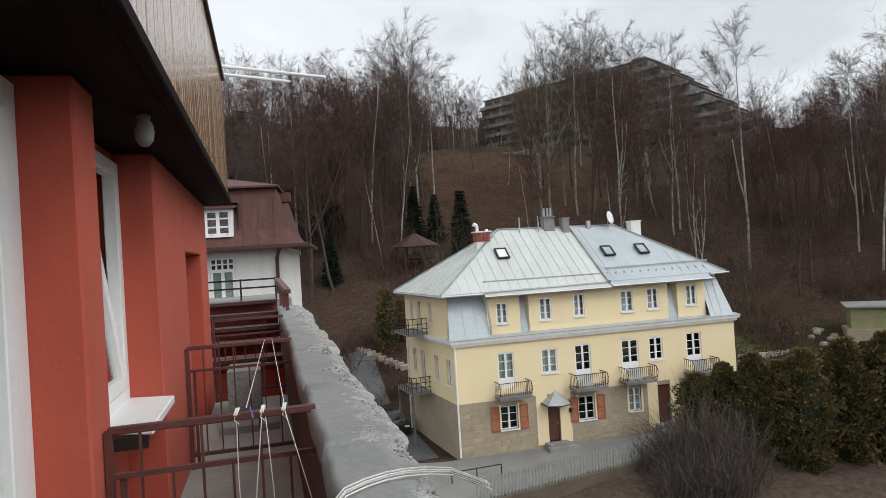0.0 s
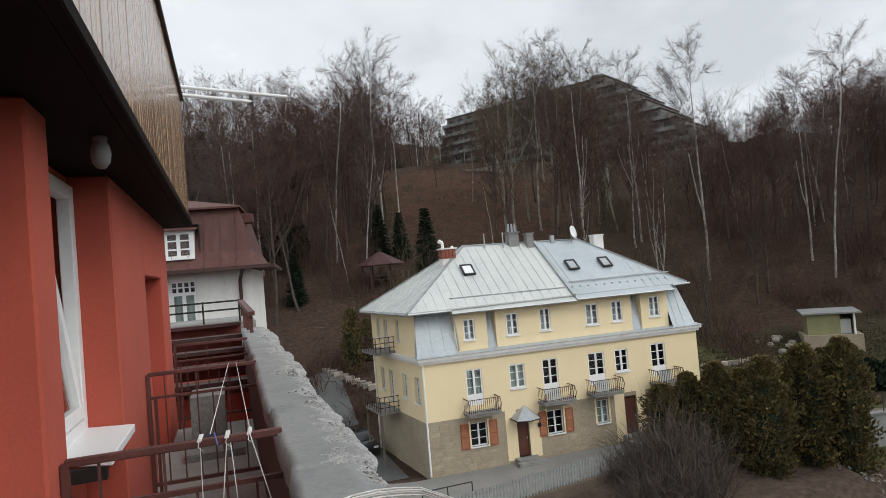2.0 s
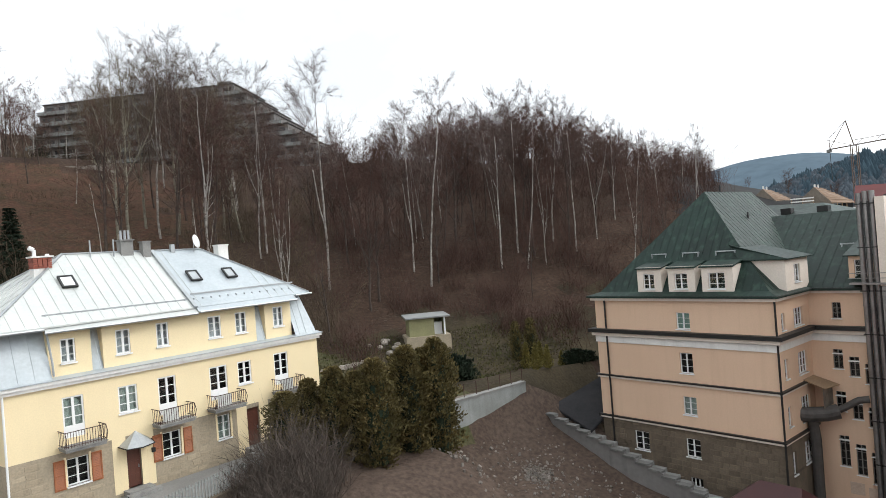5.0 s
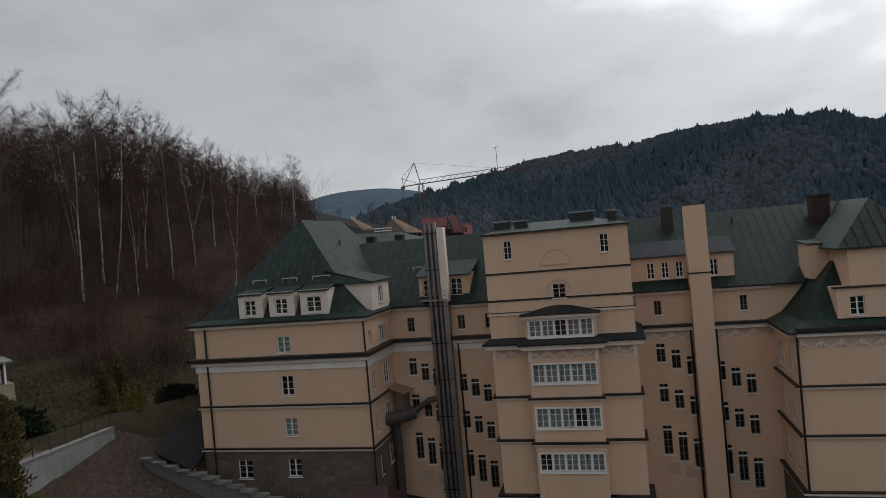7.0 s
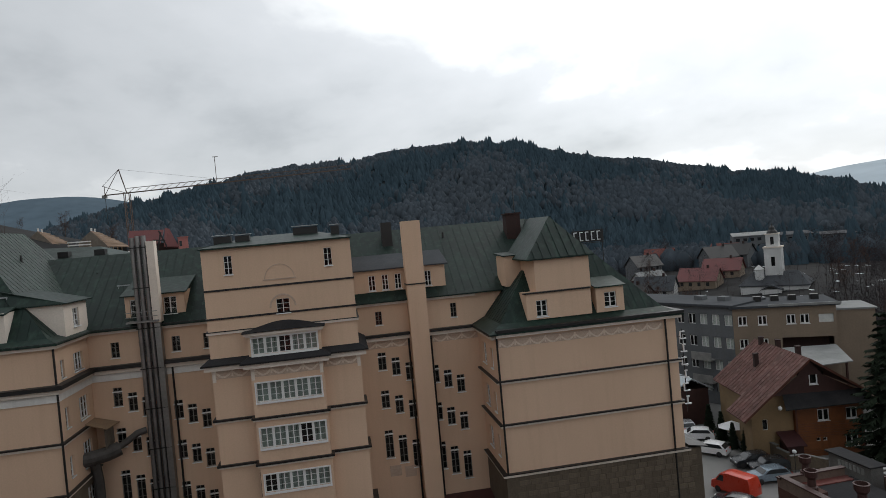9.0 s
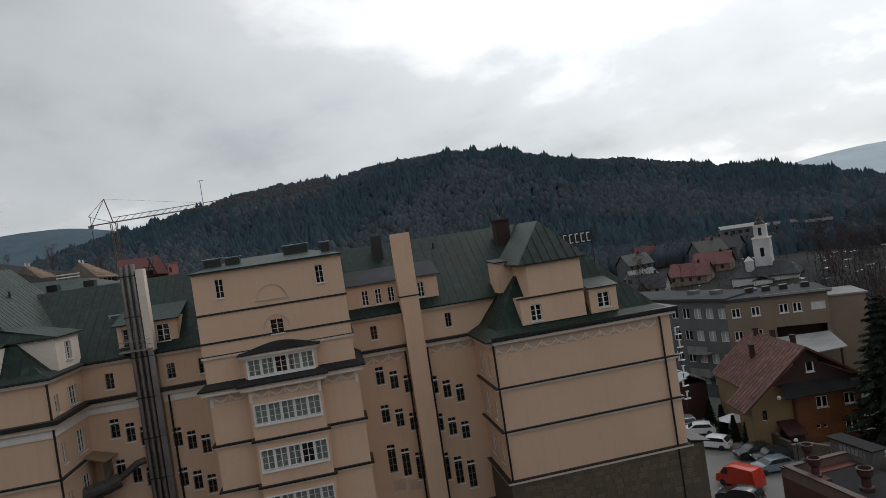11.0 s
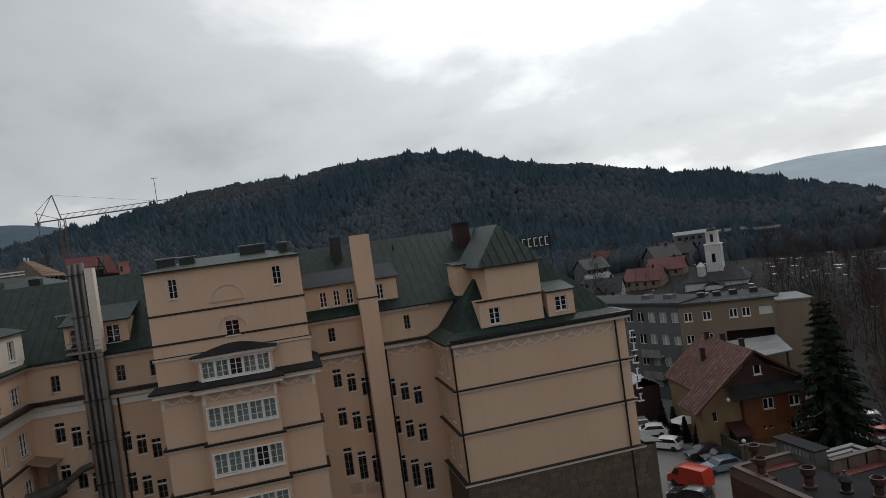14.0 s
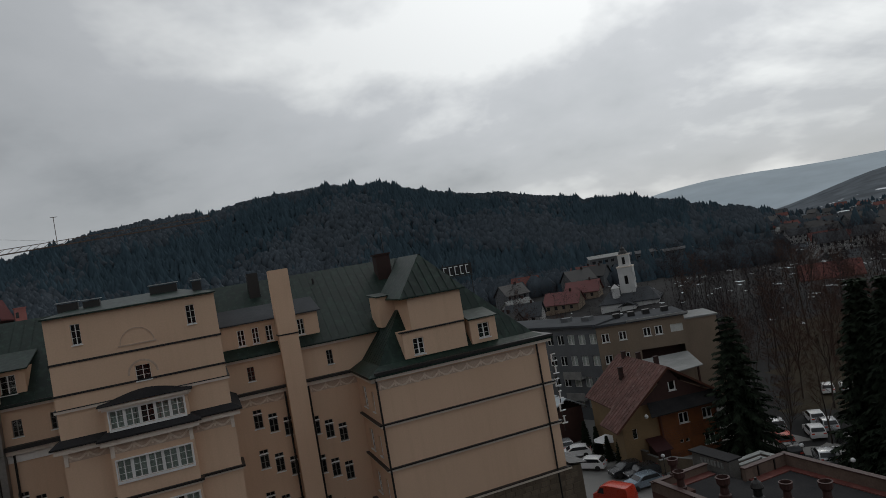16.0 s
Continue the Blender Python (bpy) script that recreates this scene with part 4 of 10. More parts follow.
        part("railing", ra, "dark_brown_metal", bal)
        if a > 5:
            part("cloth", M().box(a + 0.2, a + (b - a) * 0.55, -0.90, -0.88, z + 0.25, z + 0.98), "curtain", bal, "white sheet behind the railing")
    # balconies on the side wall
    for z in (6.75, 3.0):
        bm_ = M()
        bm_.T = Matrix.Rotation(ang, 4, "Z")
        bm_.box(-1.3, 0.0, 4.4, 7.6, z - 0.1, z + 0.1)
        bal = part("balcony", bm_, "concrete", h, "side balcony with dark iron railing")
        ra = M()
        ra.T = Matrix.Rotation(ang, 4, "Z")
        for t in (z + 0.35, z + 0.65, z + 1.0):
            ra.bar((0, 4.4, t), (-1.3, 4.4, t), 0.04, 0.04).bar((-1.3, 4.4, t), (-1.3, 7.6, t), 0.04, 0.04)
        for i in range(9):
            ra.box(-1.32, -1.28, 4.4 + i * 0.4, 4.43 + i * 0.4, z, z + 1.0)
        for i in range(5):
            ra.box(-1.3 + i * 0.3, -1.27 + i * 0.3, 4.38, 4.42, z, z + 1.0)
        part("railing", ra, "dark_brown_metal", bal)
    for y in (4.5, 7.5):
        post = M()
        post.T = Matrix.Rotation(ang, 4, "Z")
        post.box(-1.3, -1.18, y - 0.06, y + 0.06, -0.6, 2.9)
        part("post", post, "old_wood", h)
    # stones standing proud of the ground-floor wall
    return h, low + doors


house, house_holes = yellow_house()

# ---- the large hotel ----
HOTEL = pose(46 * math.cos(radians(6)), 46 * math.sin(radians(6)), 0, 0, 0, -84)


def hotel():
    h = thing("hotel", HOTEL, "large beige plastered hotel with green metal roofs and dark string courses", "hotel")
    CZ = -7.55          # main cornice
    BOT = -24.0
    LX0, LX1, TX0, TX1, RX0, RX1, RQ = -33.45, -18.8, -9.05, 0.95, 10.7, 24.75, 6.0
    F0, F6 = face_front(0.0), face_front(RQ)
    wall = M()
    # left wing
    lw = [(-26.1, -25.0, -7.32, -6.05), (-26.05, -25.0, -10.68, -9.12), (-26.05, -24.95, -13.85, -12.45), (-30.5, -29.2, -17.25, -15.75), (-26.05, -24.9, -17.05, -15.65)]
    facade(wall, F0, LX0, LX1, -14.9, -4.95, lw[:3], 0.2)
    ls = M()
    facade(ls, F0, LX0, LX1, BOT, -14.9, lw[3:] + [(-25.9, -24.9, -19.3, -18.6)], 0.25)
    lr = [(1.0, 1.6, -7.3, -6.1), (3.2, 4.8, -7.3, -6.0), (1.0, 1.6, -10.7, -9.3), (3.4, 5.0, -10.8, -9.2), (1.0, 1.6, -14.0, -12.6), (3.4, 5.0, -14.2, -12.4), (1.2, 1.8, -17.4, -15.8), (3.4, 5.0, -17.2, -15.6)]
    facade(wall, face_right(LX1), 0, RQ, -14.9, -4.95, [a for a in lr if a[2] > -15], 0.2)
    facade(ls, face_right(LX1), 0, RQ, BOT, -14.9, [a for a in lr if a[2] < -15], 0.2)
    facade(wall, face_left(LX0), -14, 0, -14.9, -4.95)
    facade(ls, face_left(LX0), -14, 0, BOT, -14.9)
    # recesses with stair windows
    rec = []
    for xs, tops in (((-17.35, -16.33, -15.35, -13.13, -12.15, -11.17), (-9.24, -9.72, -10.17, -10.71, -11.14, -11.62)), ((2.48, 3.55, 4.62, 6.64, 7.66, 8.68), (-8.94, -9.45, -9.95, -10.44, -10.95, -11.45))):
        for x, t in zip(xs, tops):
            rec += [(x - 0.05, x + 0.59, t - 1.4, t), (x - 0.05, x + 0.59, t - 3.05 - 1.4, t - 3.05), (x - 0.05, x + 0.59, t - 6.25 - 2.2, t - 6.25)]
    att = [(-17.24, -16.9 + 0.25, -7.0, -5.85), (-14.98, -14.4, -7.0, -5.85), (-12.9, -12.3, -7.0, -5.85), (-10.6, -10.0, -7.0, -5.85), (2.53, 3.05, -6.73, -5.66), (8.62, 9.1, -6.72, -5.6)]
    facade(wall, F6, LX1, TX0, BOT, -4.95, [a for a in rec + att if a[0] < TX0], 0.2)
    facade(wall, F6, TX1, RX0, BOT, -4.95, [a for a in rec + att if a[0] > TX1], 0.2)
    facade(wall, F6, RX0, RX0 + 5.5, CZ, -4.95)
    facade(wall, F6, LX1 - 5, LX1, -4.95, -4.8)
    # right wing
    facade(wall, F0, RX0, RX1, -17.9, CZ)
    rs = M()
    facade(rs, face_front(-0.15), RX0 - 0.1, RX1 + 1.2, -32.0, -17.9)
    BOT = -32.0
    rs.quad((RX1 + 1.2, -0.15, BOT), (RX1 + 1.2, 12, BOT), (RX1 + 1.2, 12, -17.9), (RX1 + 1.2, -0.15, -17.9))
    rs.quad((RX0 - 0.1, RQ, BOT), (RX0 - 0.1, -0.15, BOT), (RX0 - 0.1, -0.15, -17.9), (RX0 - 0.1, RQ, -17.9))
    rs.quad((RX0 - 0.1, -0.15, -17.9), (RX1 + 1.2, -0.15, -17.9), (RX1 + 1.2, 12, -17.9), (RX0 - 0.1, 12, -17.9))
    rl = [(-1.9, -1.2, -10.3, -8.8), (-4.6, -3.4, -10.3, -8.7), (-1.9, -1.2, -13.6, -12.1), (-4.6, -3.4, -13.6, -12.0), (-1.9, -1.2, -16.9, -15.3), (-4.6, -3.4, -16.9, -15.3)]
    facade(wall, face_left(RX0), -RQ, 0, -17.9, CZ, rl, 0.2)
    facade(wall, face_right(RX1), 0, 14, -17.9, CZ)
    # tower and its bay
    tw = [(-7.61, -7.08, -1.42, -0.15), (-0.92, -0.38, -1.42, -0.18), (-4.4, -3.52, -4.38, -3.4)]
    facade(wall, F0, TX0, TX1, -21.8, 0.35, tw, 0.2)
    facade(wall, face_left(TX0), -12, 0, -21.8, 0.35)
    facade(wall, face_right(TX1), 0, 12, -21.8, 0.35)
    facade(wall, face_front(12), TX0, TX1, -5, 0.35)
    BX0, BX1, BQ = -6.42, -1.62, -0.75
    bw = [(-6.17, -1.88, -6.93, -5.83), (-6.17, -1.86, -10.15, -8.88), (-6.17, -1.84, -13.28, -11.94), (-6.17, -1.84, -16.3, -15.1)]
    FB = face_front(BQ)
    facade(wall, FB, BX0, BX1, -21.8, -5.4, bw + [(-5.0, -3.1, -21.2, -19.0)], 0.2)
    facade(wall, face_left(BX0), 0, -BQ, -21.8, -5.4)
    facade(wall, face_right(BX1), BQ, 0, -21.8, -5.4)
    # the body behind
    wall.quad((RX1, 22, CZ - 14), (LX0, 22, CZ - 14), (LX0, 22, -4.95), (RX1, 22, -4.95))
    part("wall", wall, "beige_plaster", h, "smooth beige plaster")
    part("stone_base", ls, "dark_stone", h, "dark stone base of the wing")
    part("stone_base", rs, "dark_stone", h, "dark stone base of the wing")
    # windows
    for a in lw:
        window(h, F0, *a, leaves=2, rows=3, curtain="curtain_green" if a[2] > -10 and a[2] != -10.68 else ("net_curtain" if -16.5 < a[2] < -12.5 else ""))
    window(h, F0, -25.9, -24.9, -19.3, -18.6, leaves=3, rows=1)
    for a in lr:
        window(h, face_right(LX1), *a, leaves=3 if a[1] - a[0] > 1 else 1, rows=3)
    for a in rl:
        window(h, face_left(RX0), *a, leaves=2 if a[1] - a[0] > 1 else 1, rows=3)
    for a in rec:
        window(h, F6, *a, leaves=2, rows=3 if a[3] - a[2] < 2 else 4, edge=0.04, bar=0.024, depth=0.10, frame="window_grey")
    for a in att:
        window(h, F6, *a, leaves=2, rows=3, edge=0.035, frame="window_grey")
    for a in tw:
        window(h, F0, *a, leaves=2, rows=3, edge=0.03, bar=0.022)
    for i, a in enumerate(bw):
        w = (a[1] - a[0] - 0.4) / 5
        for j in range(5):
            x = a[0] + j * (w + 0.1)
            window(h, FB, x, x + w, a[2], a[3], leaves=2, rows=3, edge=0.04, bar=0.024, curtain="" if (i * 3 + j) % 7 == 2 else "net_curtain", sill=False, room=(i * 3 + j) % 7 == 2)
        for j in range(1, 5):
            x = a[0] + j * (w + 0.1) - 0.1
            part("mullion", M().box(x, x + 0.1, 0.04 + BQ, 0.24 + BQ, a[2], a[3]), "white_paint", h)
        part("bay_frame", M().box(a[0] - 0.09, a[1] + 0.09, BQ - 0.10, BQ + 0.05, a[2] - 0.14, a[2]).box(a[0] - 0.09, a[1] + 0.09, BQ - 0.05, BQ + 0.05, a[3], a[3] + 0.09)
             .box(a[0] - 0.09, a[0], BQ - 0.05, BQ + 0.05, a[2], a[3]).box(a[1], a[1] + 0.09, BQ - 0.05, BQ + 0.05, a[2], a[3]), "white_paint", h, "white frame round the bay windows")
    part("entrance_glass", M().box(-5.0, -3.1, BQ + 0.15, BQ + 0.2, -21.2, -19.0), "car_glass", h)
    # white heads over the stair windows
    for a in rec:
        part("window_head", M().box(a[0] - 0.04, a[1] + 0.04, RQ - 0.03, RQ + 0.16, a[3] - 0.36, a[3] - 0.28), "white_paint", h)
    # cornices, string courses and dark flashings
    st, dk, wh = ("string_course", "beige_trim", ""), ("flashing", "dark_flashing", "dark sheet metal flashing"), ("cornice", "beige_trim", "pale moulded cornice")
    outL = [(LX0, 14), (LX0, 0), (LX1, 0), (LX1, RQ), (TX0, RQ)]
    outR = [(TX1, RQ), (RX0, RQ), (RX0, 0), (RX1, 0), (RX1, 14)]
    outT = [(TX0, RQ), (TX0, 0), (TX1, 0), (TX1, RQ)]

    def ring(what, pts, z, out, hh):
        for i, ((ax, ay), (bx, by)) in enumerate(zip(pts, pts[1:])):
            m = M()
            dx, dy = bx - ax, by - ay
            n = math.hypot(dx, dy)
            dx, dy = dx / n, dy / n
            nx, ny = dy, -dx
            # outer corners are filled by running past convex ends
            px0 = out if i > 0 and (pts[i][0] - pts[i - 1][0]) * dy - (pts[i][1] - pts[i - 1][1]) * dx > 0 else 0
            px1 = 0
            x0, y0, x1, y1 = ax - dx * px0, ay - dy * px0, bx + dx * px1, by + dy * px1
            m.add([(x0, y0, z), (x1, y1, z), (x1 + nx * out, y1 + ny * out, z), (x0 + nx * out, y0 + ny * out, z),
                   (x0, y0, z + hh), (x1, y1, z + hh), (x1 + nx * out, y1 + ny * out, z + hh), (x0 + nx * out, y0 + ny * out, z + hh)],
                  [(3, 2, 1, 0), (4, 5, 6, 7), (0, 1, 5, 4), (1, 2, 6, 5), (2, 3, 7, 6), (3, 0, 4, 7)])
            part(what[0], m, what[1], h, what[2])

    ring(wh, outL, CZ - 0.55, 0.32, 0.30); ring(dk, outL, CZ - 0.25, 0.55, 0.28); ring(("frieze_band", "white_plaster", "whitish painted band"), outL, CZ - 1.1, 0.10, 0.5)
    ring(wh, outR[:3], CZ - 0.42, 0.30, 0.3); ring(dk, outR[:3], CZ - 0.12, 0.5, 0.2)
    ring(wh, outR[2:], CZ - 0.27, 0.36, 0.36); ring(dk, outR[2:], CZ + 0.09, 0.52, 0.2)
    ring(wh, outL, -5.15, 0.28, 0.22); ring(dk, outL, -4.93, 0.45, 0.18)
    ring(wh, outR[:2], -5.15, 0.28, 0.2); ring(dk, outR[:2], -4.95, 0.42, 0.14)
    for z in (-11.4, -14.8):
        ring(wh, outL[:4], z - 0.22, 0.16, 0.16); ring(dk, outL[:4], z - 0.06, 0.24, 0.11)
    for z in (-11.02, -14.2):
        ring(wh, outR[1:], z - 0.2, 0.16, 0.15); ring(dk, outR[1:], z - 0.05, 0.24, 0.10)
    ring(wh, outR[1:], -18.0, 0.3, 0.18); ring(dk, outR[1:], -17.82, 0.36, 0.06)
    for z in (-2.5, -4.42):
        ring(dk, outT, z, 0.06, 0.13)
    ring(st, outT, -5.40, 0.12, 0.16)
    ring(dk, outT, -5.24, 0.16, 0.05)
    for z in (-11.22, -14.32):
        ring(st, [(TX0, 2), (TX0, 0), (BX0, 0), (BX0, BQ), (BX1, BQ), (BX1, 0), (TX1, 0), (TX1, 2)], z - 0.2, 0.12, 0.14)
        ring(dk, [(TX0, 2), (TX0, 0), (BX0, 0), (BX0, BQ), (BX1, BQ), (BX1, 0), (TX1, 0), (TX1, 2)], z - 0.07, 0.22, 0.14)
    ring(wh, [(TX0, 2), (TX0, 0), (BX0, 0), (BX0, BQ), (BX1, BQ), (BX1, 0), (TX1, 0), (TX1, 2)], -18.55, 0.3, 0.25)
    ring(dk, [(TX0, 2), (TX0, 0), (BX0, 0), (BX0, BQ), (BX1, BQ), (BX1, 0), (TX1, 0), (TX1, 2)], -18.3, 0.4, 0.14)
    bayring = [(TX0, RQ), (TX0, 0), (BX0, 0), (BX0, BQ), (BX1, BQ), (BX1, 0), (TX1, 0), (TX1, RQ)]
    ring(wh, bayring, -7.80, 0.42, 0.33); ring(dk, bayring, -7.47, 0.60, 0.09)
    # the dark sheet-metal skirt that slopes from the tower down to its cornice
    for (ax, ay), (bx, by) in zip(bayring, bayring[1:]):
        n = math.hypot(bx - ax, by - ay)
        dx, dy = (bx - ax) / n, (by - ay) / n
        k0, k1 = (0.6 if (ax, ay) in ((TX0, 0), (BX0, BQ), (BX1, BQ), (TX1, 0)) else 0.0), (0.6 if (bx, by) in ((TX0, 0), (BX0, BQ), (BX1, BQ), (TX1, 0)) else 0.0)
        part("skirt_roof", M().slab([(ax - dx * k0 + dy * 0.6, ay - dy * k0 - dx * 0.6, -7.37), (bx + dx * k1 + dy * 0.6, by + dy * k1 - dx * 0.6, -7.37), (bx, by, -7.02), (ax, ay, -7.02)], 0.05), "bitumen", h)
    # downpipes: dark and straight
    for x, q, z0, z1 in ((-32.4, -0.14, -18, -5.0), (LX1 + 0.1, -0.14, -20, -5.0), (RX0 + 0.05, -0.16, -18, CZ), (23.85, -0.16, -23, CZ), (-13.0, RQ - 0.12, -21, CZ), (5.0, RQ - 0.15, -21, CZ), (6.8, RQ - 0.15, -21, CZ)):
        part("downpipe", M().tube((x, q, z0), (x, q, z1), 0.075, sides=8), "dark_flashing", h)
    # painted garlands under the cornice: shallow relief swags
    sw = M()
    for x0, x1, q, z in ((RX0 + 0.3, 23.6, 0, CZ - 0.5), (TX0 + 0.2, BX0 - 0.2, 0, -7.82), (BX1 + 0.3, TX1 - 0.2, 0, -7.82), (BX0 + 0.3, BX1 - 0.3, BQ, -7.82), (TX1 + 0.2, 4.9, RQ, CZ - 0.5), (7.0, RX0 - 0.2, RQ, CZ - 0.5)):
        n = max(1, round((x1 - x0) / 1.15))
        w = (x1 - x0) / n
        for i in range(n):
            for j in range(6):
                t0, t1 = j / 6, (j + 1) / 6
                za, zb = z - 0.38 * math.sin(math.pi * t0) - 0.12, z - 0.38 * math.sin(math.pi * t1) - 0.12
                sw.bar((x0 + (i + t0) * w, q - 0.03, za), (x0 + (i + t1) * w, q - 0.03, zb), 0.04, 0.12)
            sw.box(x0 + i * w - 0.06, x0 + i * w + 0.06, q - 0.05, q, z - 0.45, z)
    for x0, x1, q, z in ((RX0 + 0.1, 23.7, 0, CZ - 0.42), (TX0 + 0.05, BX0 - 0.02, 0, -7.8), (BX1 + 0.02, TX1 - 0.05, 0, -7.8), (BX0 + 0.05, BX1 - 0.05, BQ, -7.8), (TX1 + 0.05, 4.9, RQ, CZ - 0.42), (7.0, RX0 - 0.05, RQ, CZ - 0.42)):
        part("frieze", M().box(x0, x1, q - 0.014, q, z - 0.62, z), "stucco_relief", h, "faded frieze under the cornice")
    part("garland", sw, "garland_stucco", h, "faded stucco garlands", kind="stuff")
    for x, q in ((TX0 + 0.02, 0), (TX1 - 0.24, 0), (BX0 + 0.02, BQ), (BX1 - 0.24, BQ)):
        part("console", M().box(x, x + 0.22, q - 0.09, q, -8.62, -7.8).box(x - 0.03, x + 0.25, q - 0.13, q, -7.98, -7.8), "beige_trim", h, "pale stucco console")
    arch = M()
    for cx, zc, r, w in ((-4.02, -2.0, 1.0, 0.05), (-3.96, -3.95, 0.85, 0.12)):
        for j in range(12):
            t0, t1 = math.pi * j / 12, math.pi * (j + 1) / 12
            arch.bar((cx + r * math.cos(t0), -0.015, zc + r * math.sin(t0)), (cx + r * math.cos(t1), -0.015, zc + r * math.sin(t1)), 0.05, w)
    arch.box(-5.15, -2.9, -0.06, 0, -2.06, -1.98)
    part("blind_arch", arch, "stucco_relief", h)
    # ---- roofs ----
    slopes, sm = [], M()
    o = 0.5

    def plane(*p, step=0.62):
        slopes.append(M().slab(p, 0.1))
        if step:
            q = list(p) + [p[-1]] * (4 - len(p))
            seams(sm, q[0], q[1], q[2], q[3], step, 0.02, 0.022)

    def flared(a, b, c, d, ap, bk, inset, rise):
        """Three slopes of a hipped wing, flattened at the eaves."""
        a2, b2 = (a[0] + inset, a[1] + inset, a[2] + rise), (b[0] - inset, b[1] + inset, b[2] + rise)
        c2, d2 = (c[0] - inset, c[1], c[2] + rise), (d[0] + inset, d[1], d[2] + rise)
        plane(a, b, b2, a2, step=0)
        plane(b, c, c2, b2, step=0)
        plane(d, a, a2, d2, step=0)
        plane(a2, b2, ap)
        plane(b2, c2, bk, ap)
        plane(d2, a2, ap, bk)

    # left wing: front hip, ridge running back
    A, B = (LX0 - o, -o, -4.8), (LX1 + o, -o, -4.8)
    ap, bk = (-26.2, 6.2, 3.25), (-26.2, 15.0, 3.25)
    flared(A, B, (LX1 + o, 16, -4.8), (LX0 - o, 16, -4.8), ap, bk, 0.9, 0.32)
    # main roof over the recesses
    plane((LX1 - 6, RQ - o, -4.85), (RX0 + 7, RQ - o, -4.85), (RX0 + 7, 13.5, 0.80), (LX1 - 6, 13.5, 0.80), step=0.7)
    plane((RX0 + 7, 22, -4.85), (LX1 - 6, 22, -4.85), (LX1 - 6, 13.5, 0.80), (RX0 + 7, 13.5, 0.80), step=0)
    # right wing
    A, B = (RX0 - o, -o, CZ + 0.05), (RX1 + o, -o, CZ + 0.05)
    C2, D2 = (RX1 + o, 17, CZ + 0.05), (RX0 - o, 17, CZ + 0.05)
    ap, bk = (17.7, 7.0, 0.68), (17.7, 14.5, 0.75)
    flared(A, B, C2, D2, ap, bk, 1.15, 0.55)
    rf = part("roof", slopes[0], "green_roof", h, "weathered dark green standing seam metal roof")
    for m in slopes[1:]:
        part("roof_slope", m, "green_roof", rf)
    part("roof_seams", sm, "green_roof", rf)
    rr = part("rear_roof", M().slab([(-25.6, 16.2, 0.4), (-19.6, 16.2, 0.4), (-22.2, 21, 1.8), (-27.7, 21, 2.05)], 0.1).slab([(-19.6, 16.2, 0.4), (-17.6, 24, 0.2), (-22.2, 21, 1.8)], 0.1), "green_roof", rf)
    for x, q, z in ((-24.9, 18.0, 1.0), (-21.8, 18.0, 0.95)):
        part("roof_hatch", M().box(x, x + 0.9, q, q + 0.8, z - 0.2, z + 0.5), "dark_flashing", rr)
    # tower roof, nearly flat
    tr = M().slab([(TX0 - 0.1, -0.3, 0.45), (TX1 + 0.1, -0.3, 0.45), (TX1 - 2.5, 6, 1.15), (TX0 + 2.5, 6, 1.15)], 0.1)
    tr.slab([(TX0 - 0.1, 12.4, 0.45), (TX0 - 0.1, -0.3, 0.45), (TX0 + 2.5, 6, 1.15)], 0.1).slab([(TX1 + 0.1, -0.3, 0.45), (TX1 + 0.1, 12.4, 0.45), (TX1 - 2.5, 6, 1.15)], 0.1)
    tr.slab([(TX1 + 0.1, 12.4, 0.45), (TX0 - 0.1, 12.4, 0.45), (TX0 + 2.5, 6, 1.15), (TX1 - 2.5, 6, 1.15)], 0.1)
    trf = part("tower_roof", tr, "green_roof", h)
    # bay roof
    br = M()
    n = 14
    up = [(BX0 - 0.35 + (BX1 - BX0 + 0.7) * k / n, -5.36 + 0.50 * math.sin(math.pi * k / n) ** 1.5) for k in range(n + 1)]
    rows = [[(x, BQ - 0.38, -5.44 + (zz + 5.36) * 0.12), (x, BQ - 0.38, -5.40 + (zz + 5.36) * 0.12), (x, 0, zz), (x, 0, zz - 0.1)] for x, zz in up]
    br.add([p for r in rows for p in r], [(4 * k + a, 4 * k + 4 + a, 4 * k + 4 + (a + 1) % 4, 4 * k + (a + 1) % 4) for k in range(n) for a in range(4)] + [(0, 1, 2, 3), (4 * n + 3, 4 * n + 2, 4 * n + 1, 4 * n)])
    part("bay_roof", br, "bitumen", h, "dark arched sheet-metal roof of the bay")
    part("bay_cornice", M().box(BX0 - 0.25, BX1 + 0.25, BQ - 0.26, BQ + 0.02, -5.62, -5.46).box(BX0 - 0.12, BX1 + 0.12, BQ - 0.14, BQ + 0.02, -5.74, -5.62), "beige_trim", h)
    # dormers on the left wing
    for x0, x1 in ((-29.4, -27.3), (-26.7, -24.52), (-23.98, -21.62)):
        d = M()
        q = 0.35
        wn = (x0 + 0.5, x1 - 0.62, -4.3, -3.1)
        facade(d, face_front(q), x0, x1, -4.6, -2.55, [wn], 0.15)
        d.quad((x0, q + 2.2, -4.6), (x0, q, -4.6), (x0, q, -2.55), (x0, q + 2.2, -2.55))
        d.quad((x1, q, -4.6), (x1, q + 2.2, -4.6), (x1, q + 2.2, -2.55), (x1, q, -2.55))
        db = part("dormer", d, "beige_trim", rf, "pale dormer with a white window")
        window(db, face_front(q), *wn, leaves=2, rows=3, edge=0.06)
        part("dormer_roof", M().slab([(x0 - 0.12, q - 0.18, -2.62), (x1 + 0.12, q - 0.18, -2.62), (x1 + 0.1, q + 2.3, -2.1), (x0 - 0.1, q + 2.3, -2.1)], 0.08), "green_roof", db)
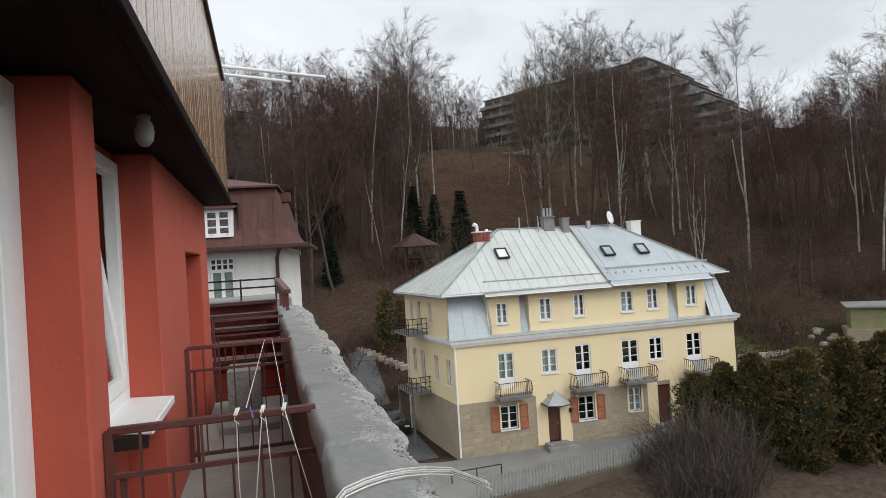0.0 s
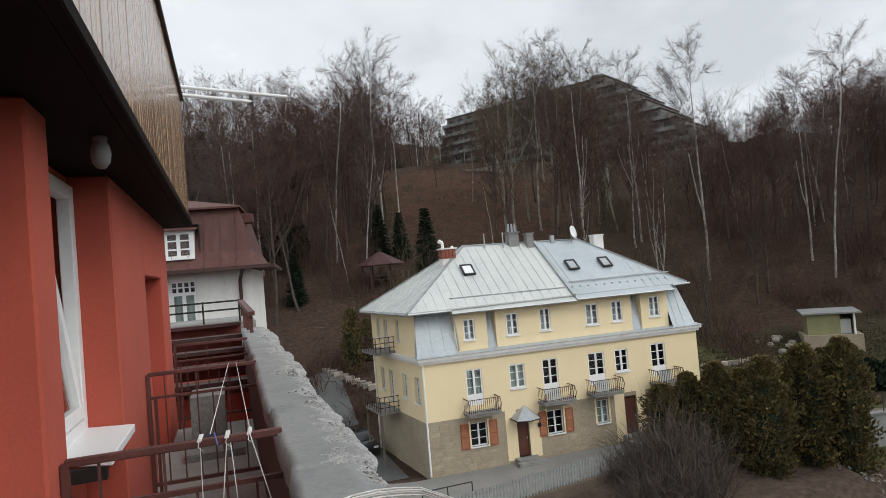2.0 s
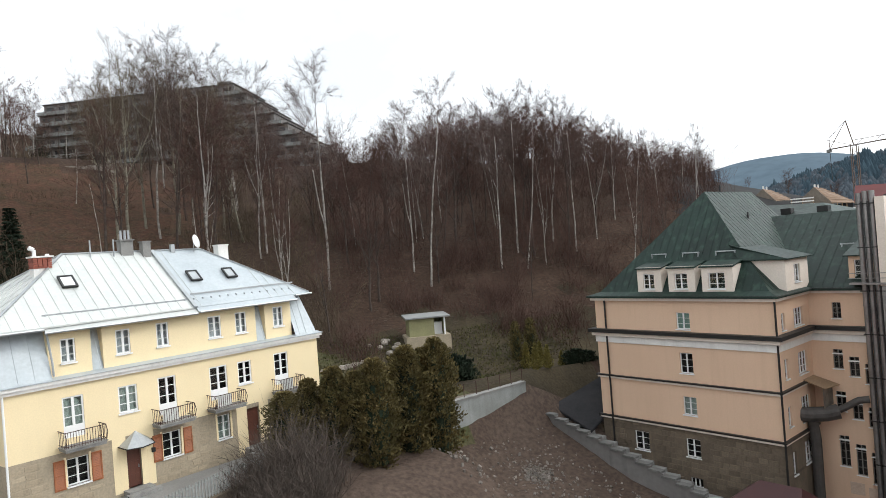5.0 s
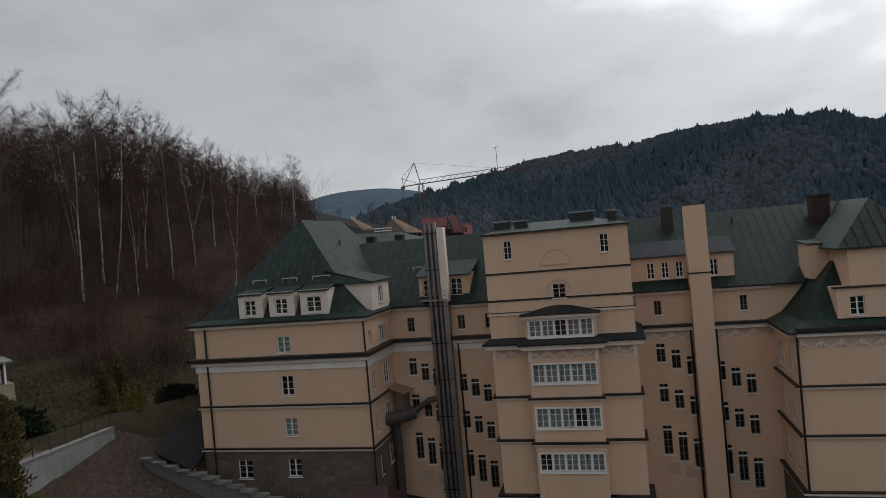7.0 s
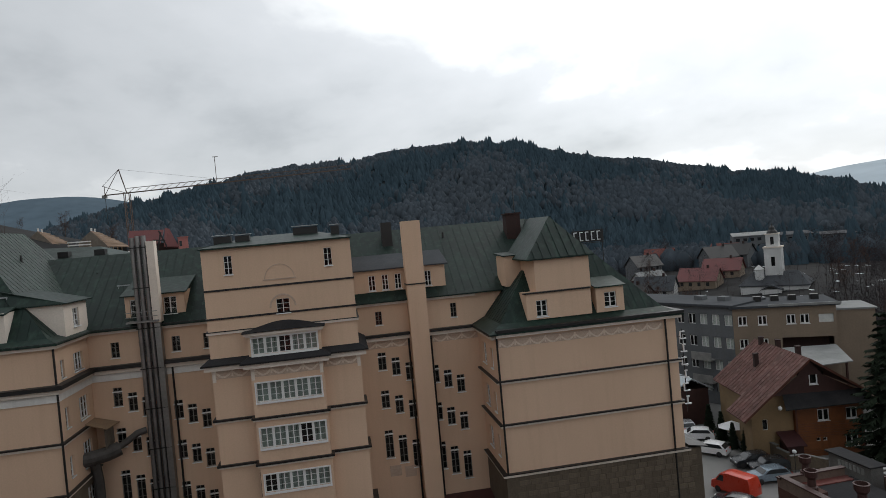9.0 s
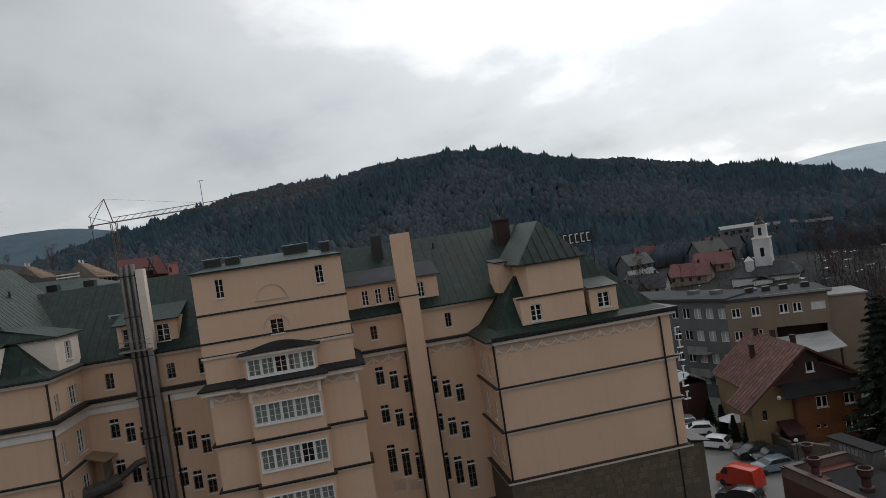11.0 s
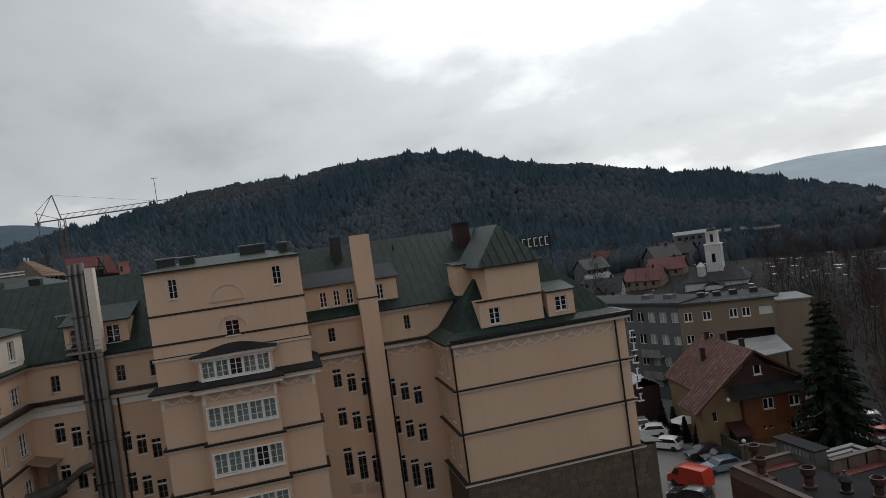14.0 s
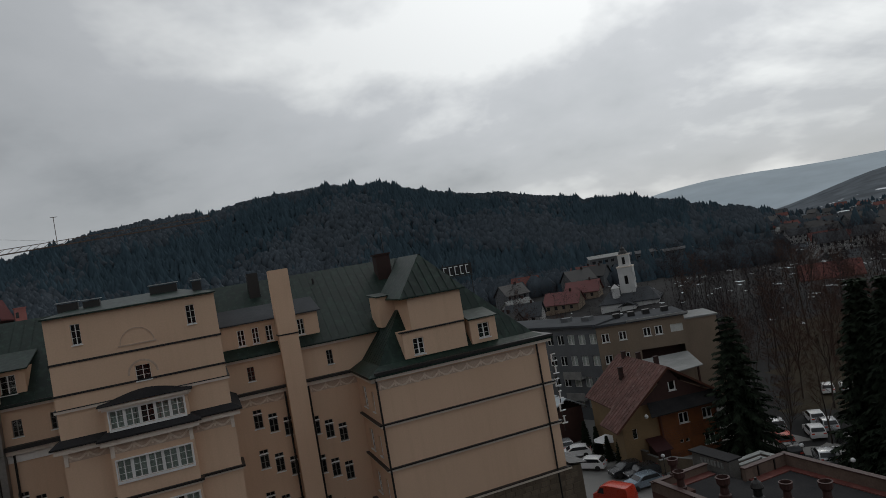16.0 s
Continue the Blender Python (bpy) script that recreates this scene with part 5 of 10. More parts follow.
        g = M().bar((x0 + 0.2, 2.4, -1.62), (x1 - 0.6, 2.4, -1.62), 0.04, 0.09)
        for x in (x0 + 0.25, x1 - 0.65):
            g.box(x, x + 0.05, 2.3, 2.6, -1.95, -1.6)
        part("snow_guard", g, "zinc", rf)
    # corner dormer of the left wing, turned to the recess
    d = M()
    wn = (3.6, 4.7, -4.15, -2.85)
    facade(d, face_right(LX1 + 0.1), 2.1, 6.2, -4.75, -2.4, [wn], 0.15)
    d.add([(LX1 - 2.6, 2.1, -2.4), (LX1 - 0.2, 2.1, -4.75), (LX1 + 0.1, 2.1, -4.75), (LX1 + 0.1, 2.1, -2.4)], [(0, 1, 2, 3)])
    db = part("dormer", d, "beige_trim", rf, "large pale corner dormer")
    window(db, face_right(LX1 + 0.1), *wn, leaves=2, rows=3, edge=0.06)
    part("dormer_roof", M().slab([(LX1 + 0.4, 1.8, -2.35), (LX1 + 0.4, 6.6, -2.35), (LX1 - 4.0, 6.6, -1.2), (LX1 - 4.0, 2.6, -1.2)], 0.08).slab([(LX1 - 3.0, 1.8, -2.35), (LX1 + 0.4, 1.8, -2.35), (LX1 - 4.0, 2.8, -1.2)], 0.08), "green_roof", db)
    # dormers above the recesses
    for x0, x1, q, z0, z1, wins in ((-16.1, -11.8, RQ + 0.5, -4.7, -2.45, ((-15.75, -14.95), (-13.35, -12.4))), (1.0, 8.5, RQ + 0.5, -4.85, -2.25, ((2.27, 2.81), (3.35, 3.86), (4.38, 4.9), (6.83, 7.35)))):
        d = M()
        hs = [(a, b, z0 + (0.55 if x0 < 0 else 0.83), z1 - (0.4 if x0 < 0 else 0.55)) for a, b in wins]
        facade(d, face_front(q), x0, x1, z0, z1, hs, 0.15)
        d.quad((x0, q + 3, z0), (x0, q, z0), (x0, q, z1), (x0, q + 3, z1))
        d.quad((x1, q, z0), (x1, q + 3, z0), (x1, q + 3, z1), (x1, q, z1))
        db = part("dormer", d, "beige_plaster", rf, "wide beige dormer")
        for a in hs:
            window(db, face_front(q), *a, leaves=2, rows=3, edge=0.05)
        part("dormer_roof", M().slab([(x0 - 0.25, q - 0.3, z1 - 0.05), (x1 + 0.25, q - 0.3, z1 - 0.05), (x1 + 0.25, q + 3.6, z1 + 1.0), (x0 - 0.25, q + 3.6, z1 + 1.0)], 0.09), "grey_roof" if x0 > 0 else "green_roof", db)
    # the big dormer of the right wing, in two steps, with its own hipped roof
    d = M()
    q = 0.55
    wn = (14.15, 15.0, -6.72, -5.5)
    facade(d, face_front(q), 13.4, 18.45, -6.9, -4.95, [wn], 0.15)
    facade(d, face_front(q + 0.25), 14.3, 18.6, -4.95, -2.42)
    d.quad((13.4, q + 3, -6.9), (13.4, q, -6.9), (13.4, q, -4.95), (13.4, q + 3, -4.95))
    d.quad((13.4, q, -4.95), (18.45, q, -4.95), (18.45, q + 3, -4.95), (13.4, q + 3, -4.95))
    d.quad((18.45, q, -6.9), (18.45, q + 3, -6.9), (18.45, q + 3, -4.95), (18.45, q, -4.95))
    d.quad((14.3, q + 5, -4.95), (14.3, q + 0.25, -4.95), (14.3, q + 0.25, -2.42), (14.3, q + 5, -2.42))
    d.quad((18.6, q + 0.25, -4.95), (18.6, q + 5, -4.95), (18.6, q + 5, -2.42), (18.6, q + 0.25, -2.42))
    db = part("dormer", d, "beige_plaster", rf, "tall stepped beige dormer")
    window(db, face_front(q), *wn, leaves=2, rows=3, edge=0.06)
    part("flashing", M().box(13.2, 18.45, q - 0.12, q + 0.26, -4.98, -4.88), "dark_flashing", db)
    p2 = M()
    rr = [(13.65, q - 0.1, -2.42), (18.95, q - 0.1, -2.42), (18.95, 6.8, -2.42), (13.65, 6.8, -2.42)]
    pk, pk2 = (16.7, 3.6, 0.68), (16.9, 9.5, 0.75)
    p2.slab([rr[0], rr[1], pk], 0.1).slab([rr[1], rr[2], pk2, pk], 0.1).slab([rr[3], rr[0], pk, pk2], 0.1)
    part("dormer_roof", p2, "green_roof", db)
    ps = M()
    seams(ps, rr[0], rr[1], pk, pk, 0.6, 0.05, 0.04)
    part("roof_seams", ps, "green_roof", db)
    d = M()
    wn = (19.5, 20.45, -6.55, -5.42)
    facade(d, face_front(q), 18.85, 21.05, -6.9, -4.95, [wn], 0.15)
    d.quad((18.85, q + 2.5, -6.9), (18.85, q, -6.9), (18.85, q, -4.95), (18.85, q + 2.5, -4.95))
    d.quad((21.05, q, -6.9), (21.05, q + 2.5, -6.9), (21.05, q + 2.5, -4.95), (21.05, q, -4.95))
    db = part("dormer", d, "beige_plaster", rf, "small beige dormer")
    window(db, face_front(q), *wn, leaves=2, rows=3, edge=0.06)
    part("dormer_roof", M().slab([(18.72, q - 0.2, -4.95), (21.18, q - 0.2, -4.95), (21.15, q + 2.4, -4.35), (18.75, q + 2.4, -4.35)], 0.09), "green_roof", db)
    d = M()
    d.box(13.0, 14.5, 4.4, 7.0, -4.6, -2.2)
    db = part("dormer", d, "beige_plaster", rf, "narrow side dormer")
    part("dormer_roof", M().slab([(12.85, 4.2, -2.12), (14.7, 4.2, -2.12), (14.9, 7.2, -1.95), (12.85, 7.2, -1.95)], 0.08), "green_roof", db)
    # entrance-side corner cap on the right wing
    part("corner_roof", M().slab([(RX1 + 0.2, -0.2, -17.6), (RX1 + 1.6, -0.5, -17.75), (RX1 + 1.6, 5, -17.75), (RX1 + 0.2, 5, -17.3)], 0.08), "dark_flashing", h)
    # chimneys, vents and the flue
    for x, q, z0, z1, w in ((-9.0 + 1.0, 3, 0.5, 1.25, 0.6), (-6.6, 3, 0.5, 1.2, 0.5), (-2.2, 4.5, 0.9, 1.5, 0.9), (0.0, 2.5, 0.6, 1.35, 0.3)):
        c = part("roof_vent", M().box(x - w, x + w, q - 0.3, q + 0.3, z0, z1), "dark_flashing", trf)
        part("vent_cap", M().slab([(x - w - 0.08, q - 0.4, z1 + 0.12), (x + w + 0.08, q - 0.4, z1 + 0.12), (x + w + 0.08, q + 0.4, z1 + 0.12), (x - w - 0.08, q + 0.4, z1 + 0.12)], 0.05), "zinc", c)
    c = part("chimney", M().box(4.0, 4.9, 11.5, 12.6, -1, 1.5), "dark_flashing", rf, "dark clad chimney")
    c = part("chimney", M().box(15.2, 16.5, 11.0, 12.2, -1, 1.25).box(15.1, 16.6, 10.9, 12.3, 1.25, 1.38), "brick_dark", rf, "dark red brick chimney")
    part("mast", M().tube((16.6, 13, 0.5), (16.6, 13, 3.9), 0.05, 0.02, 6), "dark_flashing", rf)
    for x, q, z in ((-26.2, 9.0, 3.2), (-24.0, 9.0, 0.7), (-8, 12, -0.3), (-19.5, 11.5, -1.2), (-2, 13, 0.7), (9.5, 12, -0.4)):
        part("roof_vent", M().tube((x, q, z), (x, q, z + 0.6), 0.1, 0.08, 8), "dark_flashing", rf)
    for x in (-17.5, -16, -10.5, 3.0, 6.5):
        g = M().bar((x, RQ + 3.6, -1.78), (x + 1.3, RQ + 3.6, -1.78), 0.04, 0.09).box(x + 0.1, x + 0.15, RQ + 3.5, RQ + 3.8, -2.1, -1.75).box(x + 1.1, x + 1.15, RQ + 3.5, RQ + 3.8, -2.1, -1.75)
        part("snow_guard", g, "zinc", rf)
    ch = part("chimney", M().box(5.15, 6.6, RQ - 1.1, RQ + 0.2, -21.6, 1.3), "beige_plaster", h, "tall square beige chimney stack")
    part("collar", M().box(5.1, 6.65, RQ - 1.15, RQ + 0.25, -3.72, -3.62), "dark_flashing", ch)
    fl = part("flue_casing", M().box(-13.83, -13.28, RQ - 0.9, RQ - 0.1, -4.6, 1.45), "beige_trim", h, "tall stack of steel flues with a pale casing")
    for i, x in enumerate((-14.86, -14.46, -14.06)):
        fz = 1.9 - 0.1 * (i == 0)
        p = M().tube((x, RQ - 0.55, -21.6), (x, RQ - 0.55, fz), 0.19, sides=12)
        for j in range(11):
            p.tube((x, RQ - 0.55, -20 + j * 2.0), (x, RQ - 0.55, -19.92 + j * 2.0), 0.215, sides=12)
        part("flue_pipe", p, "steel_flue", fl, smooth=False)
    part("flue_duct", M().box(-13.8, -13.4, RQ - 0.8, RQ - 0.15, -21.6, -4.62), "steel_flue", fl)
    g = M()
    for x in (-14.66, -14.26, -13.86):
        g.tube((x, RQ - 0.78, -21.5), (x, RQ - 0.78, 1.2), 0.05, sides=5)
    for z in range(-20, 2, 3):
        g.box(-15.1, -13.4, RQ - 0.8, RQ - 0.74, z, z + 0.07)
    part("flue_frame", g, "dark_flashing", fl)
    part("platform", M().box(-15.65, -13.4, RQ - 1.2, RQ - 0.1, -4.5, -4.38).bar((-15.65, RQ - 1.2, -3.7), (-13.4, RQ - 1.2, -3.7), 0.05, 0.05).bar((-15.65, RQ - 1.2, -4.05), (-13.4, RQ - 1.2, -4.05), 0.05, 0.05), "steel_flue", fl)
    # duct elbow from the left wing to the flues
    du = part("duct", M().path([(-16.9, 4.85, -13.35), (-16.3, 5.0, -13.0), (-15.7, 5.2, -12.6), (-15.1, 5.4, -12.5)], 0.24, 10), "duct_metal", h, "dark weathered metal duct")
    part("drum", M().path([(-19.0, 3.4, -13.6), (-18.6, 3.6, -13.65), (-17.6, 4.5, -13.65), (-16.9, 4.85, -13.45)], 0.52, 12), "duct_metal", du)
    # the dark shadow column below the drum, built as a solid tube
    part("down_pipe", M().path([(-18.4, 4.0, -13.9), (-18.35, 4.3, -15.5), (-18.4, 4.4, -21.2)], 0.36, 10), "duct_metal", du)
    part("awning", M().slab([(-18.9, 4.0, -11.2), (-18.9, 5.95, -11.2), (-17.1, 5.95, -11.75), (-17.4, 4.0, -11.75)], 0.06), "raw_timber", h, "small wooden awning")
    for k in range(7):
        part("screen_slat", M().box(-17.6, -17.55, 4.1 + k * 0.26, 4.3 + k * 0.26, -13.2, -11.75), "old_wood", h)
    for x, z in ((-16.9, -19.6), (-15.75, -19.8), (2.6, -18.9), (3.8, -19.1)):
        part("vent_panel", M().box(x, x + 0.9, RQ - 0.03, RQ + 0.02, z, z + 0.85), "stucco_relief", h)
    # roof over the low annex in the recesses
    for a, b in ((LX1 + 0.0, TX0), (TX1, RX0)):
        part("annex_roof", M().slab([(a, 1.5, -21.9), (b, 1.5, -21.9), (b, RQ, -21.0), (a, RQ, -21.0)], 0.2), "maroon_roof", h)
    # roof letters facing away: plain bars on a rack
    rk = part("sign_rack", M().box(21.3, 24.3, 11.0, 11.06, -2.0, -1.94).box(21.4, 21.46, 11, 11.06, -3.6, -0.6).box(24.1, 24.16, 11, 11.06, -4.4, -0.6), "dark_flashing", h, "rooftop sign of plain pale bars")
    part("sign_board", M().box(21.25, 24.3, 11.02, 11.06, -1.88, -0.8), "dark_flashing", rk)
    for i in range(5):
        part("sign_bar", M().box(21.4 + i * 0.56, 21.72 + i * 0.56, 10.9, 11.0, -1.75, -1.68).box(21.4 + i * 0.56, 21.47 + i * 0.56, 10.9, 11.0, -1.68, -1.0).box(21.4 + i * 0.56, 21.72 + i * 0.56, 10.9, 11.0, -1.0, -0.92), "white_sheet", rk)
    rk = part("sign_rack", M().box(RX1 + 0.55, RX1 + 0.6, 0.2, 0.26, -15.2, -8.8), "dark_flashing", h, "vertical sign of plain pale bars")
    for i in range(6):
        part("sign_bar", M().box(RX1 + 0.35, RX1 + 0.85, 0.08, 0.2, -9.57 - i * 1.0, -9.5 - i * 1.0).box(RX1 + 0.35 + 0.2 * (i % 2), RX1 + 0.43 + 0.2 * (i % 2), 0.08, 0.2, -9.5 - i * 1.0, -8.95 - i * 1.0).box(RX1 + 0.5, RX1 + 0.75, 0.08, 0.2, -9.02 - i * 1.0, -8.95 - i * 1.0), "white_sheet", rk)
        part("bracket", M().bar((RX1, 0.15, -9.35 - i * 1.0), (RX1 + 0.6, 0.15, -9.35 - i * 1.0), 0.04, 0.04), "dark_flashing", rk)
    return h


hotel_body = hotel()

# ---- the red building with its balconies; x is measured outwards, y along it ----
RED = pose(0, 0, 0, 0, 0, 15.1)
WALL, PARA, FLOOR, SOFF = -0.69, 0.15, -1.65, 0.80


def red_building():
    h = thing("red_building", RED, "red plastered apartment building with recessed windows and balconies", "building")
    IN = WALL - 0.24
    # piers standing forward, recesses between them
    part("wall_pier", M().box(WALL - 1.2, WALL, 2.83, 3.15, FLOOR, SOFF), "red_plaster", h, bevel=0.012)
    part("wall_pier", M().box(WALL - 1.2, WALL, 4.68, 6.28, FLOOR, SOFF), "red_plaster", h, bevel=0.012)
    part("wall_pier", M().box(WALL - 1.2, WALL, 7.75, 8.5, FLOOR, SOFF), "red_plaster", h, bevel=0.012)
    part("wall_pier", M().box(WALL - 1.2, WALL, 6.28, 7.75, 0.17, SOFF), "red_plaster", h, bevel=0.012)
    part("wall_pier", M().box(WALL - 1.2, WALL - 0.45, 6.28, 7.75, FLOOR, 0.17), "red_plaster", h, bevel=0.012)
    part("wall_pier", M().box(WALL - 1.2, IN, 3.15, 3.72, FLOOR, SOFF), "red_plaster", h, bevel=0.012)
    part("wall_pier", M().box(WALL - 1.2, IN, 3.72, 4.68, FLOOR, -0.83), "red_plaster", h, bevel=0.012)
    part("wall_pier", M().box(WALL - 1.2, IN, 3.72, 4.68, 0.73, SOFF), "red_plaster", h, bevel=0.012)
    part("wall_pier", M().box(WALL - 1.2, IN, 2.0 - 4.5, 1.55, FLOOR, SOFF), "red_plaster", h, bevel=0.012)
    part("wall_pier", M().box(WALL - 1.2, IN, 1.55, 2.83, 0.76, SOFF), "red_plaster", h, bevel=0.012)
    part("wall_pier", M().box(WALL - 1.2, WALL, -5.0, -2.5, FLOOR, SOFF), "red_plaster", h, bevel=0.012)
    lower = M().box(-6, PARA + 0.02, -8, 8.5, -14.0, FLOOR - 0.2)
    part("lower_wall", lower, "red_plaster", h)
    # behind the glass: near-black panels for the unlit room
    part("room_wall", M().box(WALL - 1.6, WALL - 1.5, -5, 8.5, FLOOR, SOFF).box(WALL - 1.5, IN, 1.3, 1.5, FLOOR, SOFF), "unlit_dark", h)
    # slab
    part("balcony_floor", M().box(WALL - 1.2, PARA + 0.05, -6, 8.62, FLOOR - 0.2, FLOOR), "balcony_floor", h, "bare grey concrete balcony floor")
    # window: white plastic frame, deep sill
    win = part("window", M().box(IN - 0.05, IN + 0.03, 3.72, 3.80, -0.83, 0.73).box(IN - 0.05, IN + 0.03, 4.58, 4.68, -0.83, 0.73).box(IN - 0.05, IN + 0.03, 3.80, 4.58, -0.83, -0.73).box(IN - 0.05, IN + 0.03, 3.80, 4.58, 0.64, 0.73), "white_paint", h, "white plastic window, tilted open", bevel=0.006)
    tilt = Matrix.Translation((IN, 0, -0.72)) @ Matrix.Rotation(radians(-7.5), 4, "Y")
    sash = part("sash", M().box(-0.02, 0.045, 3.82, 3.89, 0, 1.35).box(-0.02, 0.045, 4.49, 4.565, 0, 1.35).box(-0.02, 0.045, 3.89, 4.49, 0, 0.08).box(-0.02, 0.045, 3.89, 4.49, 1.27, 1.35), "white_paint", win, bevel=0.006, local=tilt)
    g = part("pane", M().box(0.0, 0.012, 3.87, 4.51, 0.06, 1.29), "glass", sash)
    g.visible_shadow = False
    part("curtain", M().box(IN - 0.32, IN - 0.30, 3.85, 4.2, -0.75, 0.6), "curtain", win)
    sl = M()
    sl.add([(IN, 3.86, -0.80), (WALL + 0.06, 3.80, -0.815), (WALL + 0.06, 4.66, -0.815), (IN, 4.677, -0.80), (IN, 3.86, -0.84), (WALL + 0.06, 3.80, -0.865), (WALL + 0.06, 4.66, -0.865), (IN, 4.677, -0.84)],
           [(0, 1, 2, 3), (7, 6, 5, 4), (0, 4, 5, 1), (1, 5, 6, 2), (2, 6, 7, 3), (3, 7, 4, 0)])
    part("sill", sl, "white_paint", win, "white sheet-metal sill", bevel=0.006)
    # dark block standing for the shadow under the sill's near end
    part("sill_end", M().box(IN, WALL + 0.03, 3.80, 3.85, -0.93, -0.862), "dark_flashing", win)
    # balcony door next to the camera
    dr = part("balcony_door", M().box(IN - 0.05, IN + 0.04, 2.70, 2.83, FLOOR, 0.76), "white_paint", h, "white plastic balcony door", bevel=0.006)
    part("frame", M().box(IN - 0.05, IN + 0.04, 1.55, 1.68, FLOOR, 0.76).box(IN - 0.05, IN + 0.04, 1.68, 2.70, 0.64, 0.76).box(IN - 0.05, IN + 0.04, 1.68, 2.70, FLOOR, FLOOR + 0.10), "white_paint", dr, bevel=0.006)
    lf = part("door_leaf", M().box(IN, IN + 0.06, 2.56, 2.67, FLOOR + 0.1, 0.63).box(IN, IN + 0.06, 1.72, 1.82, FLOOR + 0.1, 0.63).box(IN, IN + 0.06, 1.82, 2.56, FLOOR + 0.1, FLOOR + 0.32).box(IN, IN + 0.06, 1.82, 2.56, 0.53, 0.63), "white_paint", dr, bevel=0.006)
    g = part("pane", M().box(IN + 0.02, IN + 0.032, 1.8, 2.58, FLOOR + 0.3, 0.55), "glass", lf)
    g.visible_shadow = False
    cu = M()
    for i in range(14):
        a, b = 1.7 + i * 0.065, 1.7 + (i + 1) * 0.065
        cu.quad((IN - 0.15 - 0.02 * (i % 2), a, FLOOR), (IN - 0.15 - 0.02 * ((i + 1) % 2), b, FLOOR), (IN - 0.15 - 0.02 * ((i + 1) % 2), b, 0.5), (IN - 0.15 - 0.02 * (i % 2), a, 0.5))
    part("curtain", cu, "curtain", dr)
    # round lamps on the soffit
    lm = M()
    lm.T = Matrix.Translation((-0.55, 3.55, SOFF)) @ Matrix.Rotation(radians(180), 4, "X")
    lm.lathe([(0.034, 0.0), (0.034, 0.02), (0.028, 0.025), (0.042, 0.05), (0.048, 0.09), (0.042, 0.13), (0.02, 0.16)], 18)
    la = part("wall_lamp", lm, "pale_roof", h, "round white glass wall lamp", smooth=True)
    lm = M()
    lm.T = Matrix.Translation((WALL - 0.45, 6.9, -0.15)) @ Matrix.Rotation(radians(90), 4, "Y")
    lm.lathe([(0.10, 0.0), (0.12, 0.02), (0.12, 0.06), (0.09, 0.1), (0.03, 0.12)], 16)
    part("wall_lamp", lm, "white_paint", h, "round white glass wall lamp", smooth=True)
    # upper loggia: soffit, dark trim, glossy board cladding
    CF, CE, CT = -0.40, 8.55, 2.35
    # soffit colour includes the shade it lies in
    up = part("soffit", M().box(WALL - 1.2, CF - 0.03, -6, CE - 0.02, SOFF, SOFF + 0.14), "soffit_shade_brown", h, "near-black brown soffit board, shade in its colour")
    part("fascia", M().box(CF - 0.03, CF + 0.035, -6, CE, SOFF - 0.005, SOFF + 0.065), "soffit_shade_brown", h, "dark brown trim board", bevel=0.008)
    part("top_trim", M().box(CF - 0.03, CF + 0.035, -6, CE + 0.02, CT, CT + 0.05), "dark_brown_metal", h, bevel=0.008)
    part("upper_core", M().box(WALL - 1.2, CF - 0.03, -6, CE - 0.02, SOFF + 0.14, CT), "dark_brown_metal", h)
    rnd = random.Random(4)
    for i in range(60):
        y0 = CE - (i + 1) * 0.105
        z1 = CT
        b = M()
        o = rnd.uniform(0, 0.003)
        b.add([(CF - 0.02, y0 + 0.003, SOFF + 0.065), (CF + o, y0 + 0.008, SOFF + 0.065), (CF + o, y0 + 0.098, SOFF + 0.065), (CF - 0.02, y0 + 0.103, SOFF + 0.065),
               (CF - 0.02, y0 + 0.003, z1), (CF + o, y0 + 0.008, z1), (CF + o, y0 + 0.098, z1), (CF - 0.02, y0 + 0.103, z1)],
              [(0, 1, 5, 4), (1, 2, 6, 5), (2, 3, 7, 6), (0, 3, 2, 1), (4, 5, 6, 7)])
        part("board", b, "wood_cladding", up)
    part("end_board", M().box(CF - 0.9, CF, CE - 0.02, CE, SOFF + 0.065, CT), "wood_cladding", up)
    # unseen wall and ceiling behind the camera, added to keep light off the reveals
    part("cross_wall", M().box(WALL - 1.2, -0.22, -1.35, -1.0, -14, CT), "red_plaster", h)
    part("cross_ceiling", M().box(WALL - 1.2, -0.22, -6, -1.36, SOFF, CT), "dark_brown_metal", h)
    return h


red_building()


